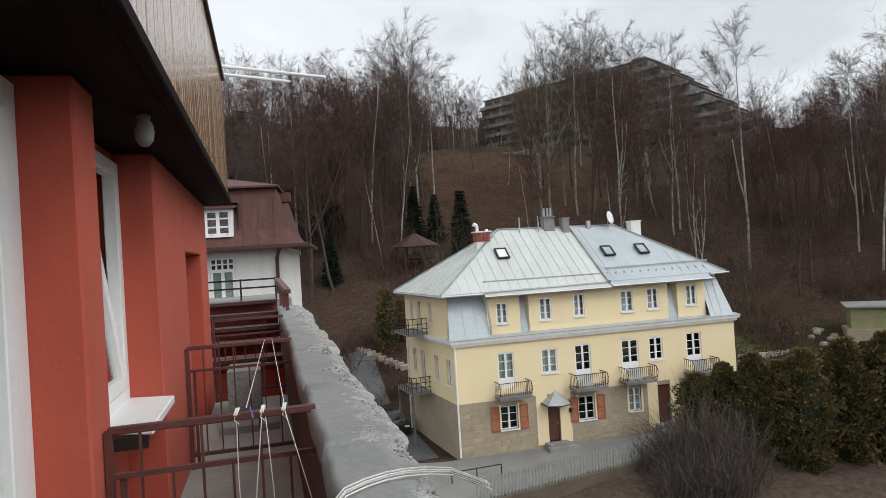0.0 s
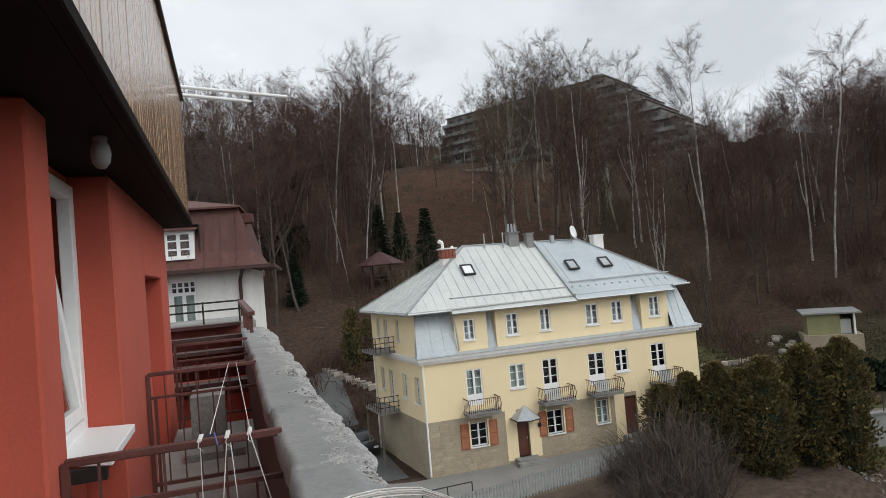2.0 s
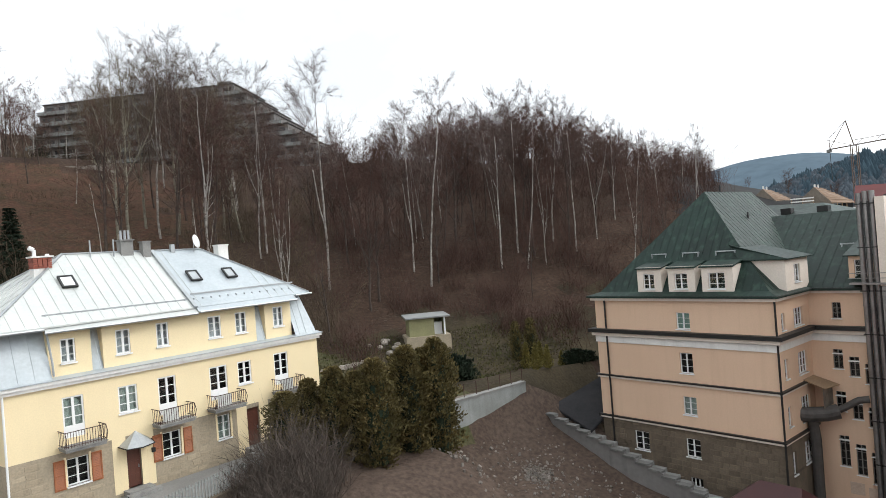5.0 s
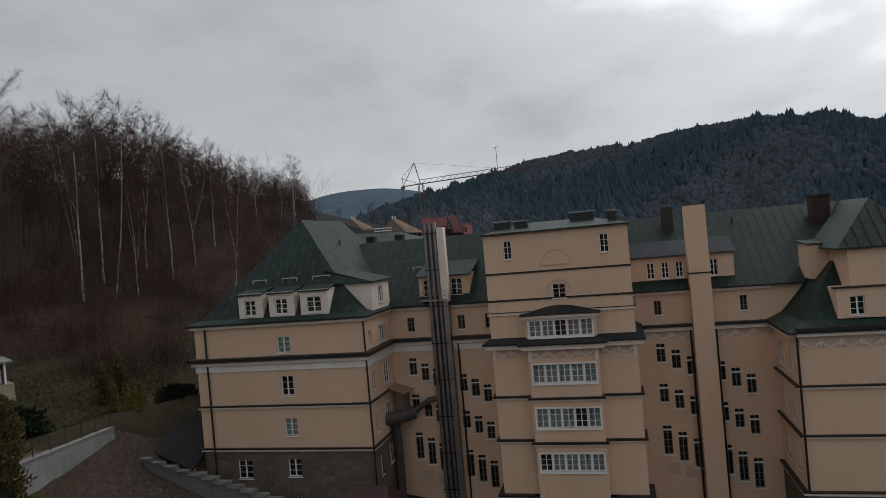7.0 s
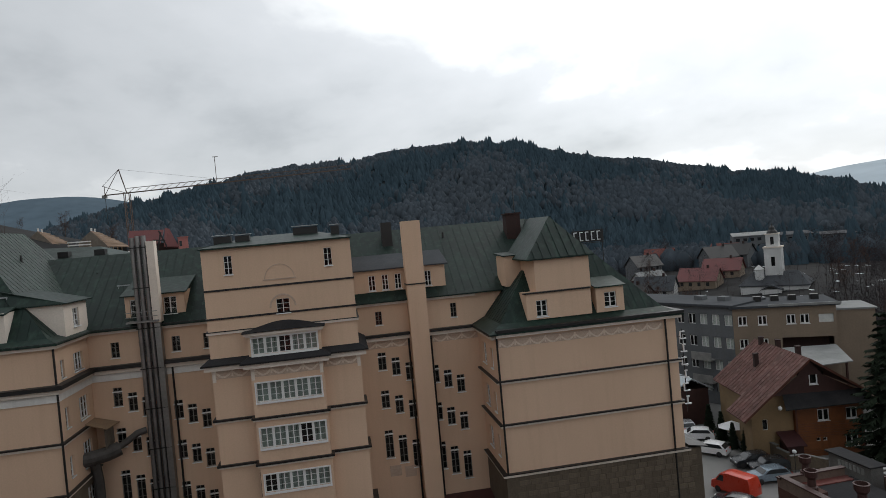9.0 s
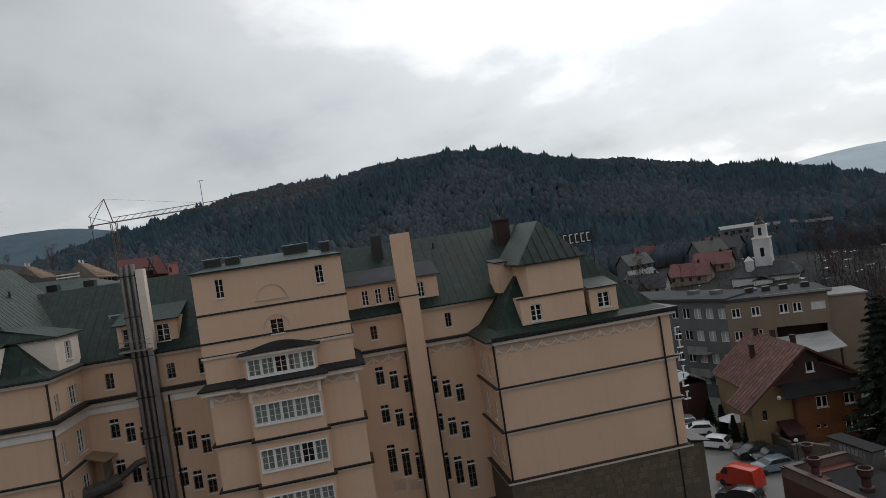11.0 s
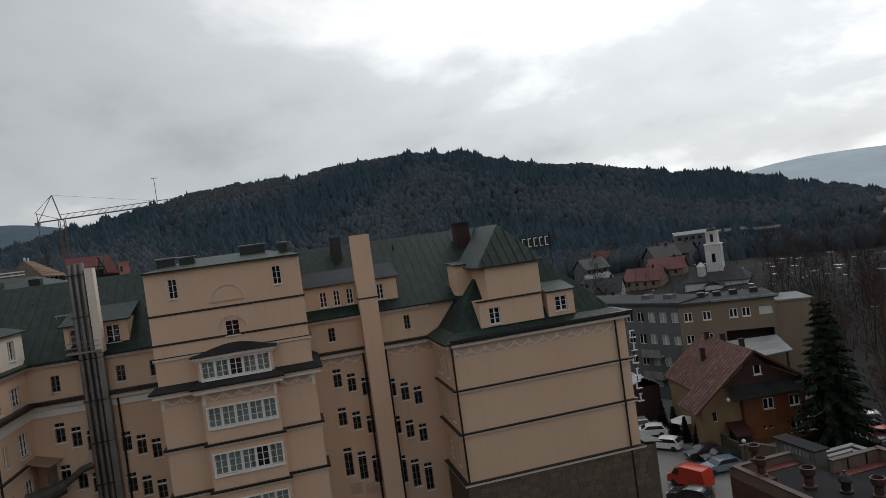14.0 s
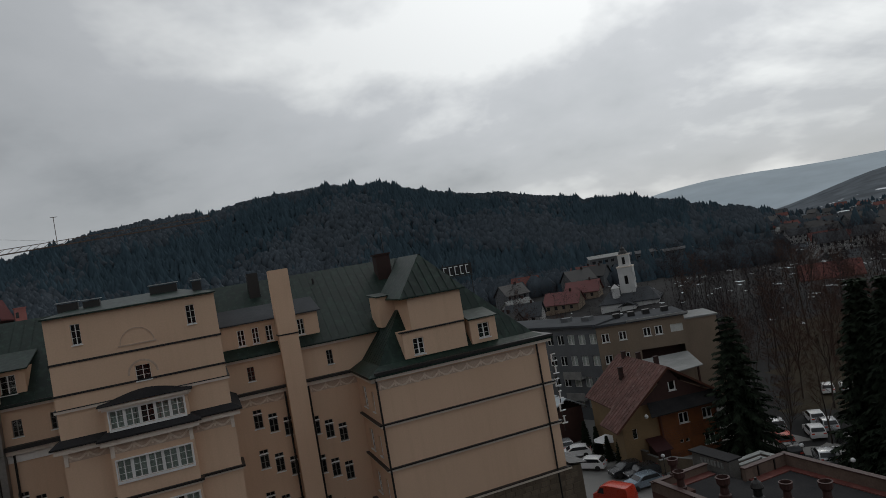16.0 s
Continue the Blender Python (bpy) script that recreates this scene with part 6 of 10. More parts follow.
def parapet():
    """The worn concrete coping and the wall under it."""
    h = thing("balcony_parapet", RED, "thick worn grey concrete balcony parapet with crumbling edges", "parapet")
    # the shadow on the inner face is part of its dark brown colour
    part("parapet_wall", M().box(PARA + 0.02, PARA + 0.30, -4, 10.6, -2.4, -0.76), "dark_brown_metal", h, "dark brown inner face of the parapet, shadow in its colour")
    ny, nx = 520, 16
    ends = (-3.0, 2.35, 3.65, 5.1, 6.7, 8.3, 11.0)
    ys = np.linspace(-3.0, 11.0, ny)
    v, f = [], []
    rnd = random.Random(11)
    for j, y in enumerate(ys):
        n1 = noise.noise(Vector((y * 0.9, 3.1, 0)))
        n2 = noise.noise(Vector((y * 3.4, 7.7, 0)))
        n3 = noise.noise(Vector((y * 11.0, 1.3, 0)))
        joint = min(abs(y - c) for c in (2.35, 3.65, 5.1, 6.7, 8.3))
        slab = sum(y > c for c in (2.35, 3.65, 5.1, 6.7, 8.3))
        inner = PARA + 0.006 * math.sin(slab * 2.3) + 0.010 * n2 + 0.008 * n3
        a, b = ends[slab], ends[slab + 1]
        bulge = math.sin(math.pi * (y - a) / (b - a)) ** 0.5 if b > y > a else 0.0
        outer = PARA + 0.30 + 0.05 * n1 + 0.055 * bulge * (0.6 + 0.4 * math.sin(slab * 2.7)) + 0.018 * n2 + 0.014 * n3 + 0.008 * noise.noise(Vector((y * 31.0, 4.4, 0))) + 0.012 * max(0, y - 3)
        if y > 9.0:
            outer -= 0.02 * (y - 9)
        top = -0.65 + 0.007 * math.sin(slab * 1.9 + 1) - (0.022 if joint < 0.016 else 0) + 0.010 * noise.noise(Vector((y * 0.7, 0, 5)))
        for i in range(nx):
            t = i / (nx - 1)
            # cross-section: inner foot, over the top, outer foot
            if i == 0:
                p = (inner + 0.012, -0.80)
            elif i == 1:
                p = (inner, -0.695)
            elif i == nx - 1:
                p = (outer - 0.05, -0.84)
            elif i == nx - 2:
                p = (outer, top - 0.055 + 0.02 * n3)
            else:
                tt = (i - 2) / (nx - 5)
                x = inner + 0.012 + (outer - inner - 0.035) * tt
                z = top + 0.006 * noise.noise(Vector((x * 6, y * 3, 0))) + 0.002 * noise.noise(Vector((x * 30, y * 25, 2)))
                edge = max(0, tt - 0.72) / 0.28
                chip = max(0.0, noise.noise(Vector((y * 2.3, 9.0, 4))) + 0.15)
                z -= edge * (0.012 + 0.07 * chip) + edge * 0.02 * abs(noise.noise(Vector((x * 22, y * 18, 7))))
                p = (x, z)
            v.append((p[0], y, p[1]))
    for j in range(ny - 1):
        for i in range(nx - 1):
            a = j * nx + i
            f.append((a, a + 1, a + nx + 1, a + nx)[::-1])
    f.append(tuple(range(nx)))
    f.append(tuple(range((ny - 1) * nx + nx - 1, (ny - 1) * nx - 1, -1)))
    m = M()
    m.v, m.f = v, f
    cop = part("coping", m, "parapet_concrete", h, "crumbling grey concrete coping", smooth=True)
    cop.data.materials.append(MATS["broken_concrete"])
    idx = []
    for p in cop.data.polygons:
        c = p.center
        t = (c.x - PARA) / 0.34 + 0.55 * noise.noise(Vector((c.x * 5, c.y * 2.6, 3))) + 0.35 * noise.noise(Vector((c.x * 16, c.y * 11, 9)))
        idx.append(1 if t > 0.66 else 0)
    cop.data.polygons.foreach_set("material_index", idx)
    # loose crumbs and chips on the coping
    cr = M()
    for k in range(420):
        y0, x0 = rnd.choice(((1.2, 0.24), (1.62, 0.22), (2.05, 0.25), (2.9, 0.24), (3.7, 0.25), (5.0, 0.26), (5.3, 0.15), (7.1, 0.26), (8.4, 0.26)))
        y, x = y0 + rnd.gauss(0, 0.10 + 0.02 * y0), PARA + min(x0 + rnd.gauss(0, 0.04), 0.27)
        r = rnd.uniform(0.002, 0.006) * (1 + 0.1 * y0)
        cr.T = Matrix.Translation((x, y, -0.655)) @ Euler((rnd.gauss(0, 0.3), rnd.gauss(0, 0.3), rnd.random() * 3)).to_matrix().to_4x4()
        cr.box(-r, r, -r * 0.8, r * 0.8, -r * 0.5, r * 0.5)
    part("crumb", cr, "crumb_pale", h, "loose concrete crumbs", kind="stuff")
    return h


parapet()


def divider(y, name="balcony_railing"):
    """A low iron railing across the balcony, with its bars, as wide as the balcony."""
    h = thing(name, RED @ Matrix.Translation((0, y, 0)), "rust-brown painted iron balcony divider railing", "railing", "balcony dividers")
    a, b, top = WALL + 0.02, PARA + 0.03, -0.645
    mid = top - 0.19
    bot = FLOOR + 0.12
    part("top_rail", M().bar((a, 0, top), (b, 0, top), 0.028, 0.034), "rust_brown_rail", h, bevel=0.005)
    part("mid_rail", M().bar((a, 0, mid), (b, 0, mid), 0.022, 0.022), "rust_brown_rail", h)
    part("bottom_rail", M().bar((a, 0, bot), (b, 0, bot), 0.03, 0.03), "rust_brown_rail", h)
    part("post", M().bar((a, 0, FLOOR), (a, 0, top), 0.03, 0.03), "rust_brown_rail", h)
    part("post", M().bar((a + 0.045, 0.02, FLOOR), (a + 0.045, 0.02, mid), 0.025, 0.025), "rust_brown_rail", h)
    for i in range(6):
        x = a + (b - a) * (i + 1) / 7
        part("baluster", M().bar((x, 0, bot), (x, 0, mid if i % 2 else top), 0.011, 0.011), "rust_brown_rail", h)
    return h


for yy in (3.0, 5.82, 8.6):
    divider(yy)


def far_terrace():
    """The end of the balcony row: steps of dark boards, a thin handrail, blocks and a slab on the floor."""
    h = thing("terrace_stair", RED, "dark brown stair boards at the end of the balcony row", "stairs")
    for i in range(5):
        y, z = 9.0 + i * 0.55, -1.25 + i * 0.16
        part("board", M().box(WALL - 0.4, PARA + 0.0, y, y + 0.28, z, z + 0.05), "dark_brown_metal", h)
        part("riser", M().box(WALL - 0.4, PARA + 0.0, y + 0.28, y + 0.30, z - 0.16, z + 0.05), "red_roof", h)
    part("landing", M().box(WALL - 0.6, PARA + 0.25, 11.7, 14.0, -0.70, -0.58), "concrete", h)
    part("base", M().box(WALL - 0.6, PARA + 0.02, 9.4, 14.0, -3.0, -1.3), "red_plaster", h)
    r = thing("terrace_handrail", RED, "thin black iron handrail at the end of the terrace", "railing")
    for z in (-0.22, -0.36):
        part("rail", M().bar((WALL - 0.6, 11.9, z), (PARA + 0.06, 11.9, z), 0.03, 0.03), "dark_flashing", r)
    for x in (WALL - 0.5, WALL + 0.25, PARA):
        part("post", M().bar((x, 11.9, -0.6), (x, 11.9, -0.2), 0.03, 0.03), "dark_flashing", r)
    n = thing("end_handrail", RED, "short rust-brown timber handrail on the parapet end", "railing")
    part("rail", M().bar((PARA + 0.03, 11.6, -0.24), (PARA + 0.13, 9.6, -0.38), 0.09, 0.06), "rust_brown_rail", n)
    for x, y, z in ((PARA + 0.12, 9.75, -0.37), (PARA + 0.09, 10.4, -0.33), (PARA + 0.06, 11.0, -0.29)):
        part("post", M().bar((x, y, -0.72), (x, y, z), 0.05, 0.05), "rust_brown_rail", n)
    single("concrete_block", M().box(-0.46, -0.12, 7.3, 7.9, FLOOR, FLOOR + 0.55), "concrete", RED, "rough grey concrete block on the balcony floor", "block")
    single("concrete_slab", M().box(-0.52, 0.05, 6.85, 7.15, FLOOR, FLOOR + 0.07), "concrete", RED, "loose grey concrete slab on the balcony floor", "slab")


far_terrace()


def ropes():
    h = thing("clothes_line", RED, "thin white washing lines knotted round the iron railing", "clothes line")
    T = -0.622
    for x, pts in enumerate((((-0.16, 3.0, T), (-0.163, 2.97, -0.9), (-0.15, 2.9, -1.3)), ((-0.05, 3.0, T), (-0.09, 2.9, -0.95), (-0.12, 2.8, -1.35)), ((-0.04, 3.0, T), (-0.02, 2.9, -0.95), (-0.015, 2.8, -1.35)),
                             ((0.04, 3.0, T), (0.12, 2.6, -0.9), (0.17, 2.3, -1.2)), ((-0.12, 3.02, T), (-0.045, 5.8, T)), ((0.045, 3.02, T), (0.015, 5.8, T)))):
        part("line", M().path(pts, 0.0021, 6), "rope_white", h)
    for x in (-0.16, -0.05, 0.042):
        k = M()
        for i in range(3):
            k.tube((x + 0.006 * i - 0.01, 2.97, T - 0.012), (x + 0.006 * i, 3.03, T + 0.006), 0.0032, sides=6)
        k.path([(x, 2.97, T), (x - 0.008, 2.96, T - 0.03), (x + 0.012, 2.96, T - 0.05)], 0.0018, 5)
        part("knot", k, "rope_white", h)
    part("knot", M().path([(-0.13, 3.0, T), (-0.10, 2.96, T + 0.02), (-0.09, 2.95, T - 0.03)], 0.004, 5), "rope_blue", h)
    # loops thrown over the coping
    for k in range(4):
        pts = []
        for i in range(9):
            t = i / 8
            x = PARA - 0.10 + 0.50 * t
            y = 1.66 + 0.22 * math.sin(t * 2.6) + 0.012 * k - 0.10 * (t > 0.9)
            z = -0.635 + 0.010 * (k % 2) + (-0.28 * max(0, 0.25 - t) * 4 * 0.25)
            pts.append((x, y, z))
        part("line", M().path(pts, 0.0026, 6), "rope_white", h)
    p = thing("clothes_poles", RED, "white-painted drying poles projecting from the upper loggia", "pole")
    part("pole", M().tube((-0.42, 8.5, 2.52), (0.90, 8.62, 2.43), 0.022, sides=8), "white_paint", p)
    part("pole", M().tube((-0.42, 8.5, 2.42), (0.45, 8.60, 2.36), 0.022, sides=8), "white_paint", p)
    part("clip", M().box(0.42, 0.46, 8.58, 8.62, 2.30, 2.45), "dark_flashing", p)


ropes()


# ---- the villa beyond ----
def villa():
    D = 28.0
    h = thing("villa", pose(-math.sin(radians(13.2)) * D, math.cos(radians(13.2)) * D, 0, 0, 0, 9), "white villa with dark red metal mansard roof", "house")
    w = M()
    hole = [(-3.15, -2.2, -1.55, 0.42), (-6.2, -5.2, -1.55, 0.42)]
    facade(w, face_front(), -9.0, 0.0, -14, 0.75, hole, 0.2)
    w.quad((0, 0, -14), (0, 8, -14), (0, 8, 0.75), (0, 0, 0.75))
    w.quad((-9, 8, -14), (-9, 0, -14), (-9, 0, 0.75), (-9, 8, 0.75))
    part("wall", w, "white_plaster", h, "white plastered wall")
    for a in hole:
        window(h, face_front(), a[0], a[1], a[2], -0.06, leaves=2, rows=1, depth=0.06, edge=0.09, curtain="net_curtain")
        window(h, face_front(), a[0], a[1], -0.06, a[3], leaves=4, rows=2, depth=0.06, edge=0.045, bar=0.05, sill=False)
    r = M()
    rings = [[(-9 - e, -e, z), (e - 0.05, -e, z), (e - 0.05, 8 + e, z), (-9 - e, 8 + e, z)] for e, z in ((0.95, 0.85), (0.62, 0.96), (0.34, 1.18), (0.14, 1.52), (0.0, 2.0), (-0.16, 2.6), (-0.35, 3.35))]
    e0 = rings[0]
    for lo, hi in zip(rings, rings[1:]):
        for i in range(4):
            j = (i + 1) % 4
            r.quad(lo[i], lo[j], hi[j], hi[i])
    r.poly([(p[0], p[1], p[2] - 0.02) for p in e0][::-1])
    rf = part("roof", r, "villa_roof", h, "dark red-brown metal mansard roof with flared eaves")
    t = M()
    t0 = [(-9.1, 0.05, 3.38), (-0.25, 0.05, 3.38), (-0.25, 8, 3.38), (-9.1, 8, 3.38)]
    t.slab([t0[0], t0[1], (-3.5, 4, 4.3), (-6, 4, 4.3)], 0.08).slab([t0[1], t0[2], (-3.5, 4, 4.3)], 0.08).slab([t0[2], t0[3], (-6, 4, 4.3), (-3.5, 4, 4.3)], 0.08).slab([t0[3], t0[0], (-6, 4, 4.3)], 0.08)
    part("upper_roof", t, "villa_roof", rf)
    s = M()
    for i in range(15):
        x = -0.5 - i * 0.62
        for lo, hi in zip(rings, rings[1:]):
            s.bar((x, lo[0][1] - 0.01, lo[0][2] + 0.01), (x, hi[0][1] - 0.01, hi[0][2] + 0.01), 0.03, 0.04)
    part("roof_seams", s, "villa_roof", rf)
    part("gutter", M().box(-10.05, 0.9, -1.08, -0.95, 0.72, 0.86).box(0.85, 0.98, -1.08, 9, 0.72, 0.86), "dark_brown_metal", rf)
    part("downpipe", M().path([(-0.25, -0.95, 0.75), (-0.45, -0.1, 0.3), (-0.45, -0.1, -14)], 0.07, 8), "dark_brown_metal", h)
    d = M()
    wn = (-3.2, -2.2, 1.36, 2.4)
    facade(d, face_front(-0.3), -3.3, -2.1, 1.28, 2.5, [wn], 0.1)
    d.quad((-3.3, 0.6, 1.28), (-3.3, -0.3, 1.28), (-3.3, -0.3, 2.5), (-3.3, 0.6, 2.5))
    d.quad((-2.1, -0.3, 1.28), (-2.1, 0.6, 1.28), (-2.1, 0.6, 2.5), (-2.1, -0.3, 2.5))
    db = part("dormer", d, "white_paint", rf)
    window(db, face_front(-0.3), *wn, leaves=2, rows=3, depth=0.06, bar=0.06, edge=0.09)
    part("dormer_roof", M().slab([(-3.45, -0.5, 2.5), (-1.95, -0.5, 2.5), (-1.95, 0.7, 2.75), (-3.45, 0.7, 2.75)], 0.06), "villa_roof", db)
    part("roof_box", M().box(-0.75, 0.1, 1.6, 2.4, 2.8, 3.2), "villa_roof", rf)


villa()

# ---- ground works round the houses ----
def gz(x, y):
    return float(height(x, y))


def strip(name, pts, w, material, label, lift=0.05, kind="structure"):
    """A paved strip along pts, laid on the ground."""
    P = []
    for (ax, ay), (bx, by) in zip(pts, pts[1:]):
        n = max(1, int(math.hypot(bx - ax, by - ay) / 1.0))
        P += [(ax + (bx - ax) * i / n, ay + (by - ay) * i / n) for i in range(n)]
    P.append(pts[-1])
    m = M()
    K = 5
    rows = []
    for i, (x, y) in enumerate(P):
        a, b = P[max(0, i - 1)], P[min(len(P) - 1, i + 1)]
        dx, dy = b[0] - a[0], b[1] - a[1]
        n = math.hypot(dx, dy)
        zc = gz(x, y)
        rows.append([(x - dy / n * w * (k / K - 0.5), y + dx / n * w * (k / K - 0.5)) for k in range(K + 1)])
    v = [(x, y, gz(x, y) + lift) for r in rows for x, y in r]
    f = [(i * (K + 1) + k, (i + 1) * (K + 1) + k, (i + 1) * (K + 1) + k + 1, i * (K + 1) + k + 1)[::-1] for i in range(len(rows) - 1) for k in range(K)]
    m.add(v, f)
    ob = new(name, m.mesh(name, material))
    return tagged(ob, label, name, kind=kind)


def polar(az, d):
    return -math.sin(radians(az)) * d, math.cos(radians(az)) * d


def hx(a, b):
    """From the yellow house's own plan to the world."""
    p = HOUSE @ Vector((a, b, 0))
    return p.x, p.y


def tx(s, q):
    """From the hotel's plan to the world."""
    p = HOTEL @ Vector((s, q, 0))
    return p.x, p.y


strip("road", [hx(-4.6, 26), hx(-4.4, 9), hx(-4.2, 1.0)], 6.4, "asphalt", "dark tarred lane beside the yellow house", 0.05)
fore = M().slab([(-7.5, -7.2, -0.17), (-1.2, -6.95, -0.17), (11.6, -4.1, -0.17), (17.5, -2.6, -0.17), (17.5, -0.02, -0.17), (-1.0, -0.02, -0.17), (-7.5, 2.0, -0.17)], 0.5)
single("pavement", fore, "road_grey", HOUSE, "worn grey forecourt in front of the yellow house", "pavement", kind="structure")


def street_fence():
    ang = math.atan2(2.75, 12.4)
    m = HOUSE @ Matrix.Translation((-1.2, -6.9, 0)) @ Matrix.Rotation(ang, 4, "Z")
    h = thing("street_fence", m, "low pale grey iron fence on a stone retaining kerb", "fence")
    L, z = 13.2, -0.1
    part("kerb_wall", M().box(0.0, L, -0.3, 0.12, -3.2, z + 0.06), "dark_stone", h, "rough stone retaining wall below the fence")
    for t in (0.22, 0.95):
        part("rail", M().bar((0.0, 0, z + t), (L, 0, z + t), 0.05, 0.05), "concrete_pale", h)
    me = M().bar((0, 0, 0.04), (0, 0, 1.12), 0.085, 0.03).mesh("slat", "concrete_pale")
    for i in range(66):
        part("slat", me, "", h, local=Matrix.Translation((0.1 + i * 0.2, -0.04, z)))
    r = thing("road_barrier", HOUSE, "low dark iron barrier rail at the edge of the drive", "railing")
    part("rail", M().path([(-1.5, -3.7, 0.42), (1.3, -3.5, 0.42)], 0.035, 6), "dark_flashing", r)
    for x in (-1.5, -0.1, 1.3):
        part("post", M().bar((x, -3.7 + (x + 1.5) * 0.071, -0.3), (x, -3.7 + (x + 1.5) * 0.071, 0.42), 0.05, 0.05), "dark_flashing", r)


street_fence()


def retaining_wall():
    m = M()
    # along q at s = -38, top level with the yard
    n = 12
    v, f = [], []
    for i in range(n + 1):
        q = -14.5 + i * (10.0 / n)
        for s, z in ((-38.35, -14.9), (-38.35, -11.75), (-37.95, -11.75), (-37.85, -15.6)):
            v.append((s + 0.02 * math.sin(i * 2.1), q, z + 0.02 * math.sin(i * 1.7)))
    for i in range(n):
        for k in range(3):
            a = i * 4 + k
            f.append((a, a + 4, a + 5, a + 1))
    f += [(0, 1, 2, 3), (n * 4 + 3, n * 4 + 2, n * 4 + 1, n * 4)]
    m.add(v, f)
    h = thing("retaining_wall", HOTEL, "stained pale concrete retaining wall above the bare slope", "wall")
    part("wall", m, "concrete_pale", h)
    part("coping", M().box(-38.42, -37.88, -14.5, -4.5, -11.75, -11.62), "concrete", h)
    y = M()
    y.slab([(-44.5, -13.0, -11.86), (-38.4, -13.0, -11.86), (-38.4, -4.6, -11.86), (-43.0, -4.6, -11.86)], 0.3)
    single("paved_yard", y, "yard_dirt", HOTEL, "worn dirty concrete yard slab above the retaining wall", "pavement", kind="structure")
    wf = thing("wire_fence", HOTEL, "thin rusty wire fence on the concrete retaining wall", "fence")
    for i in range(8):
        part("post", M().bar((-38.15, -14.2 + i * 1.36, -11.65), (-38.15, -14.2 + i * 1.36, -10.55), 0.045, 0.045), "dark_brown_metal", wf)
    for z in (-10.6, -11.1):
        part("wire", M().tube((-38.15, -14.2, z), (-38.15, -4.7, z), 0.012, sides=4), "dark_brown_metal", wf)
    lo = thing("low_wall", pose(28.0, 58.5, gz(28, 58.5), 0, 0, 12), "long low wall of light rubble stone on the lawn", "wall")
    rn = random.Random(5)
    for i in range(22):
        for j in range(2):
            w = rn.uniform(0.34, 0.5)
            part("stone", M().box(-5 + i * 0.45, -5 + i * 0.45 + w, -0.25, 0.25, -0.4 + j * 0.42, 0.0 + j * 0.42 + rn.uniform(-0.06, 0.04)), "rubble_light", lo)


retaining_wall()


def hotel_stairs():
    h = thing("outdoor_stairs", HOTEL, "long stepped concrete stair wall along the stone base", "stairs")
    n = 15
    for i in range(n):
        s = -37.0 + i * 1.08
        z = -14.55 - i * 0.315
        part("stair_wall", M().box(s, s + 1.08, -3.3, -2.95, z - 3.2, z - 0.1), "old_block", h)
        part("cap", M().box(s - 0.1, s + 1.0, -3.42, -2.83, z - 0.1, z + 0.06), "concrete_dark", h)
        part("step", M().box(s, s + 1.08, -2.95, -0.9, z - 1.6, z - 0.85), "concrete", h)
    b = thing("black_roof", HOTEL, "dark bitumen roof of a low annex beside the wing", "roof")
    part("deck", M().slab([(-37.6, -1.6, -14.3), (-33.6, -1.6, -15.9), (-33.6, 5.0, -13.2), (-36.2, 5.0, -12.4)], 0.2), "bitumen", b)
    part("annex_wall", M().box(-36.5, -33.7, 0.2, 5.0, -20, -15.8), "dark_stone", b)
    p = thing("porch", HOTEL, "dark maroon hipped porch roof on posts at the wing", "porch")
    z = -17.0
    a = [(-21.0, -4.2, z - 0.9), (-16.3, -4.2, z - 0.9), (-16.3, -0.8, z - 0.9), (-21.0, -0.8, z - 0.9)]
    r = M().slab([a[0], a[1], (-17.0, -2.4, z + 0.2), (-19.6, -2.4, z + 0.2)], 0.1).slab([a[1], a[2], (-17.0, -2.4, z + 0.2)], 0.1).slab([a[2], a[3], (-19.6, -2.4, z + 0.2), (-17.0, -2.4, z + 0.2)], 0.1).slab([a[3], a[0], (-19.6, -2.4, z + 0.2)], 0.1)
    part("roof", r, "maroon_roof", p)
    for x, y in ((-20.6, -3.9), (-16.7, -3.9), (-16.7, -1.0)):
        part("post", M().box(x - 0.1, x + 0.1, y - 0.1, y + 0.1, z - 5, z - 1.1), "dark_brown_metal", p)
    g = thing("plastic_dome", HOTEL @ Matrix.Translation((-21.9, -4.0, -19.4)) @ Matrix.Scale(0.8, 4), "white translucent garden dome beside the porch", "dome")
    part("shell", M().lathe([(1.7, 0.0), (1.66, 0.5), (1.4, 1.05), (0.9, 1.45), (0.3, 1.6)], 16), "net_curtain", g, smooth=True)
    hoop = M()
    for i in range(4):
        t = math.pi * i / 4
        hoop.path([(1.72 * math.cos(t) * math.cos(k), 1.72 * math.sin(t) * math.cos(k), 1.62 * math.sin(k)) for k in np.linspace(0, math.pi, 9)], 0.03, 5)
    part("hoop", hoop, "zinc", g)


hotel_stairs()


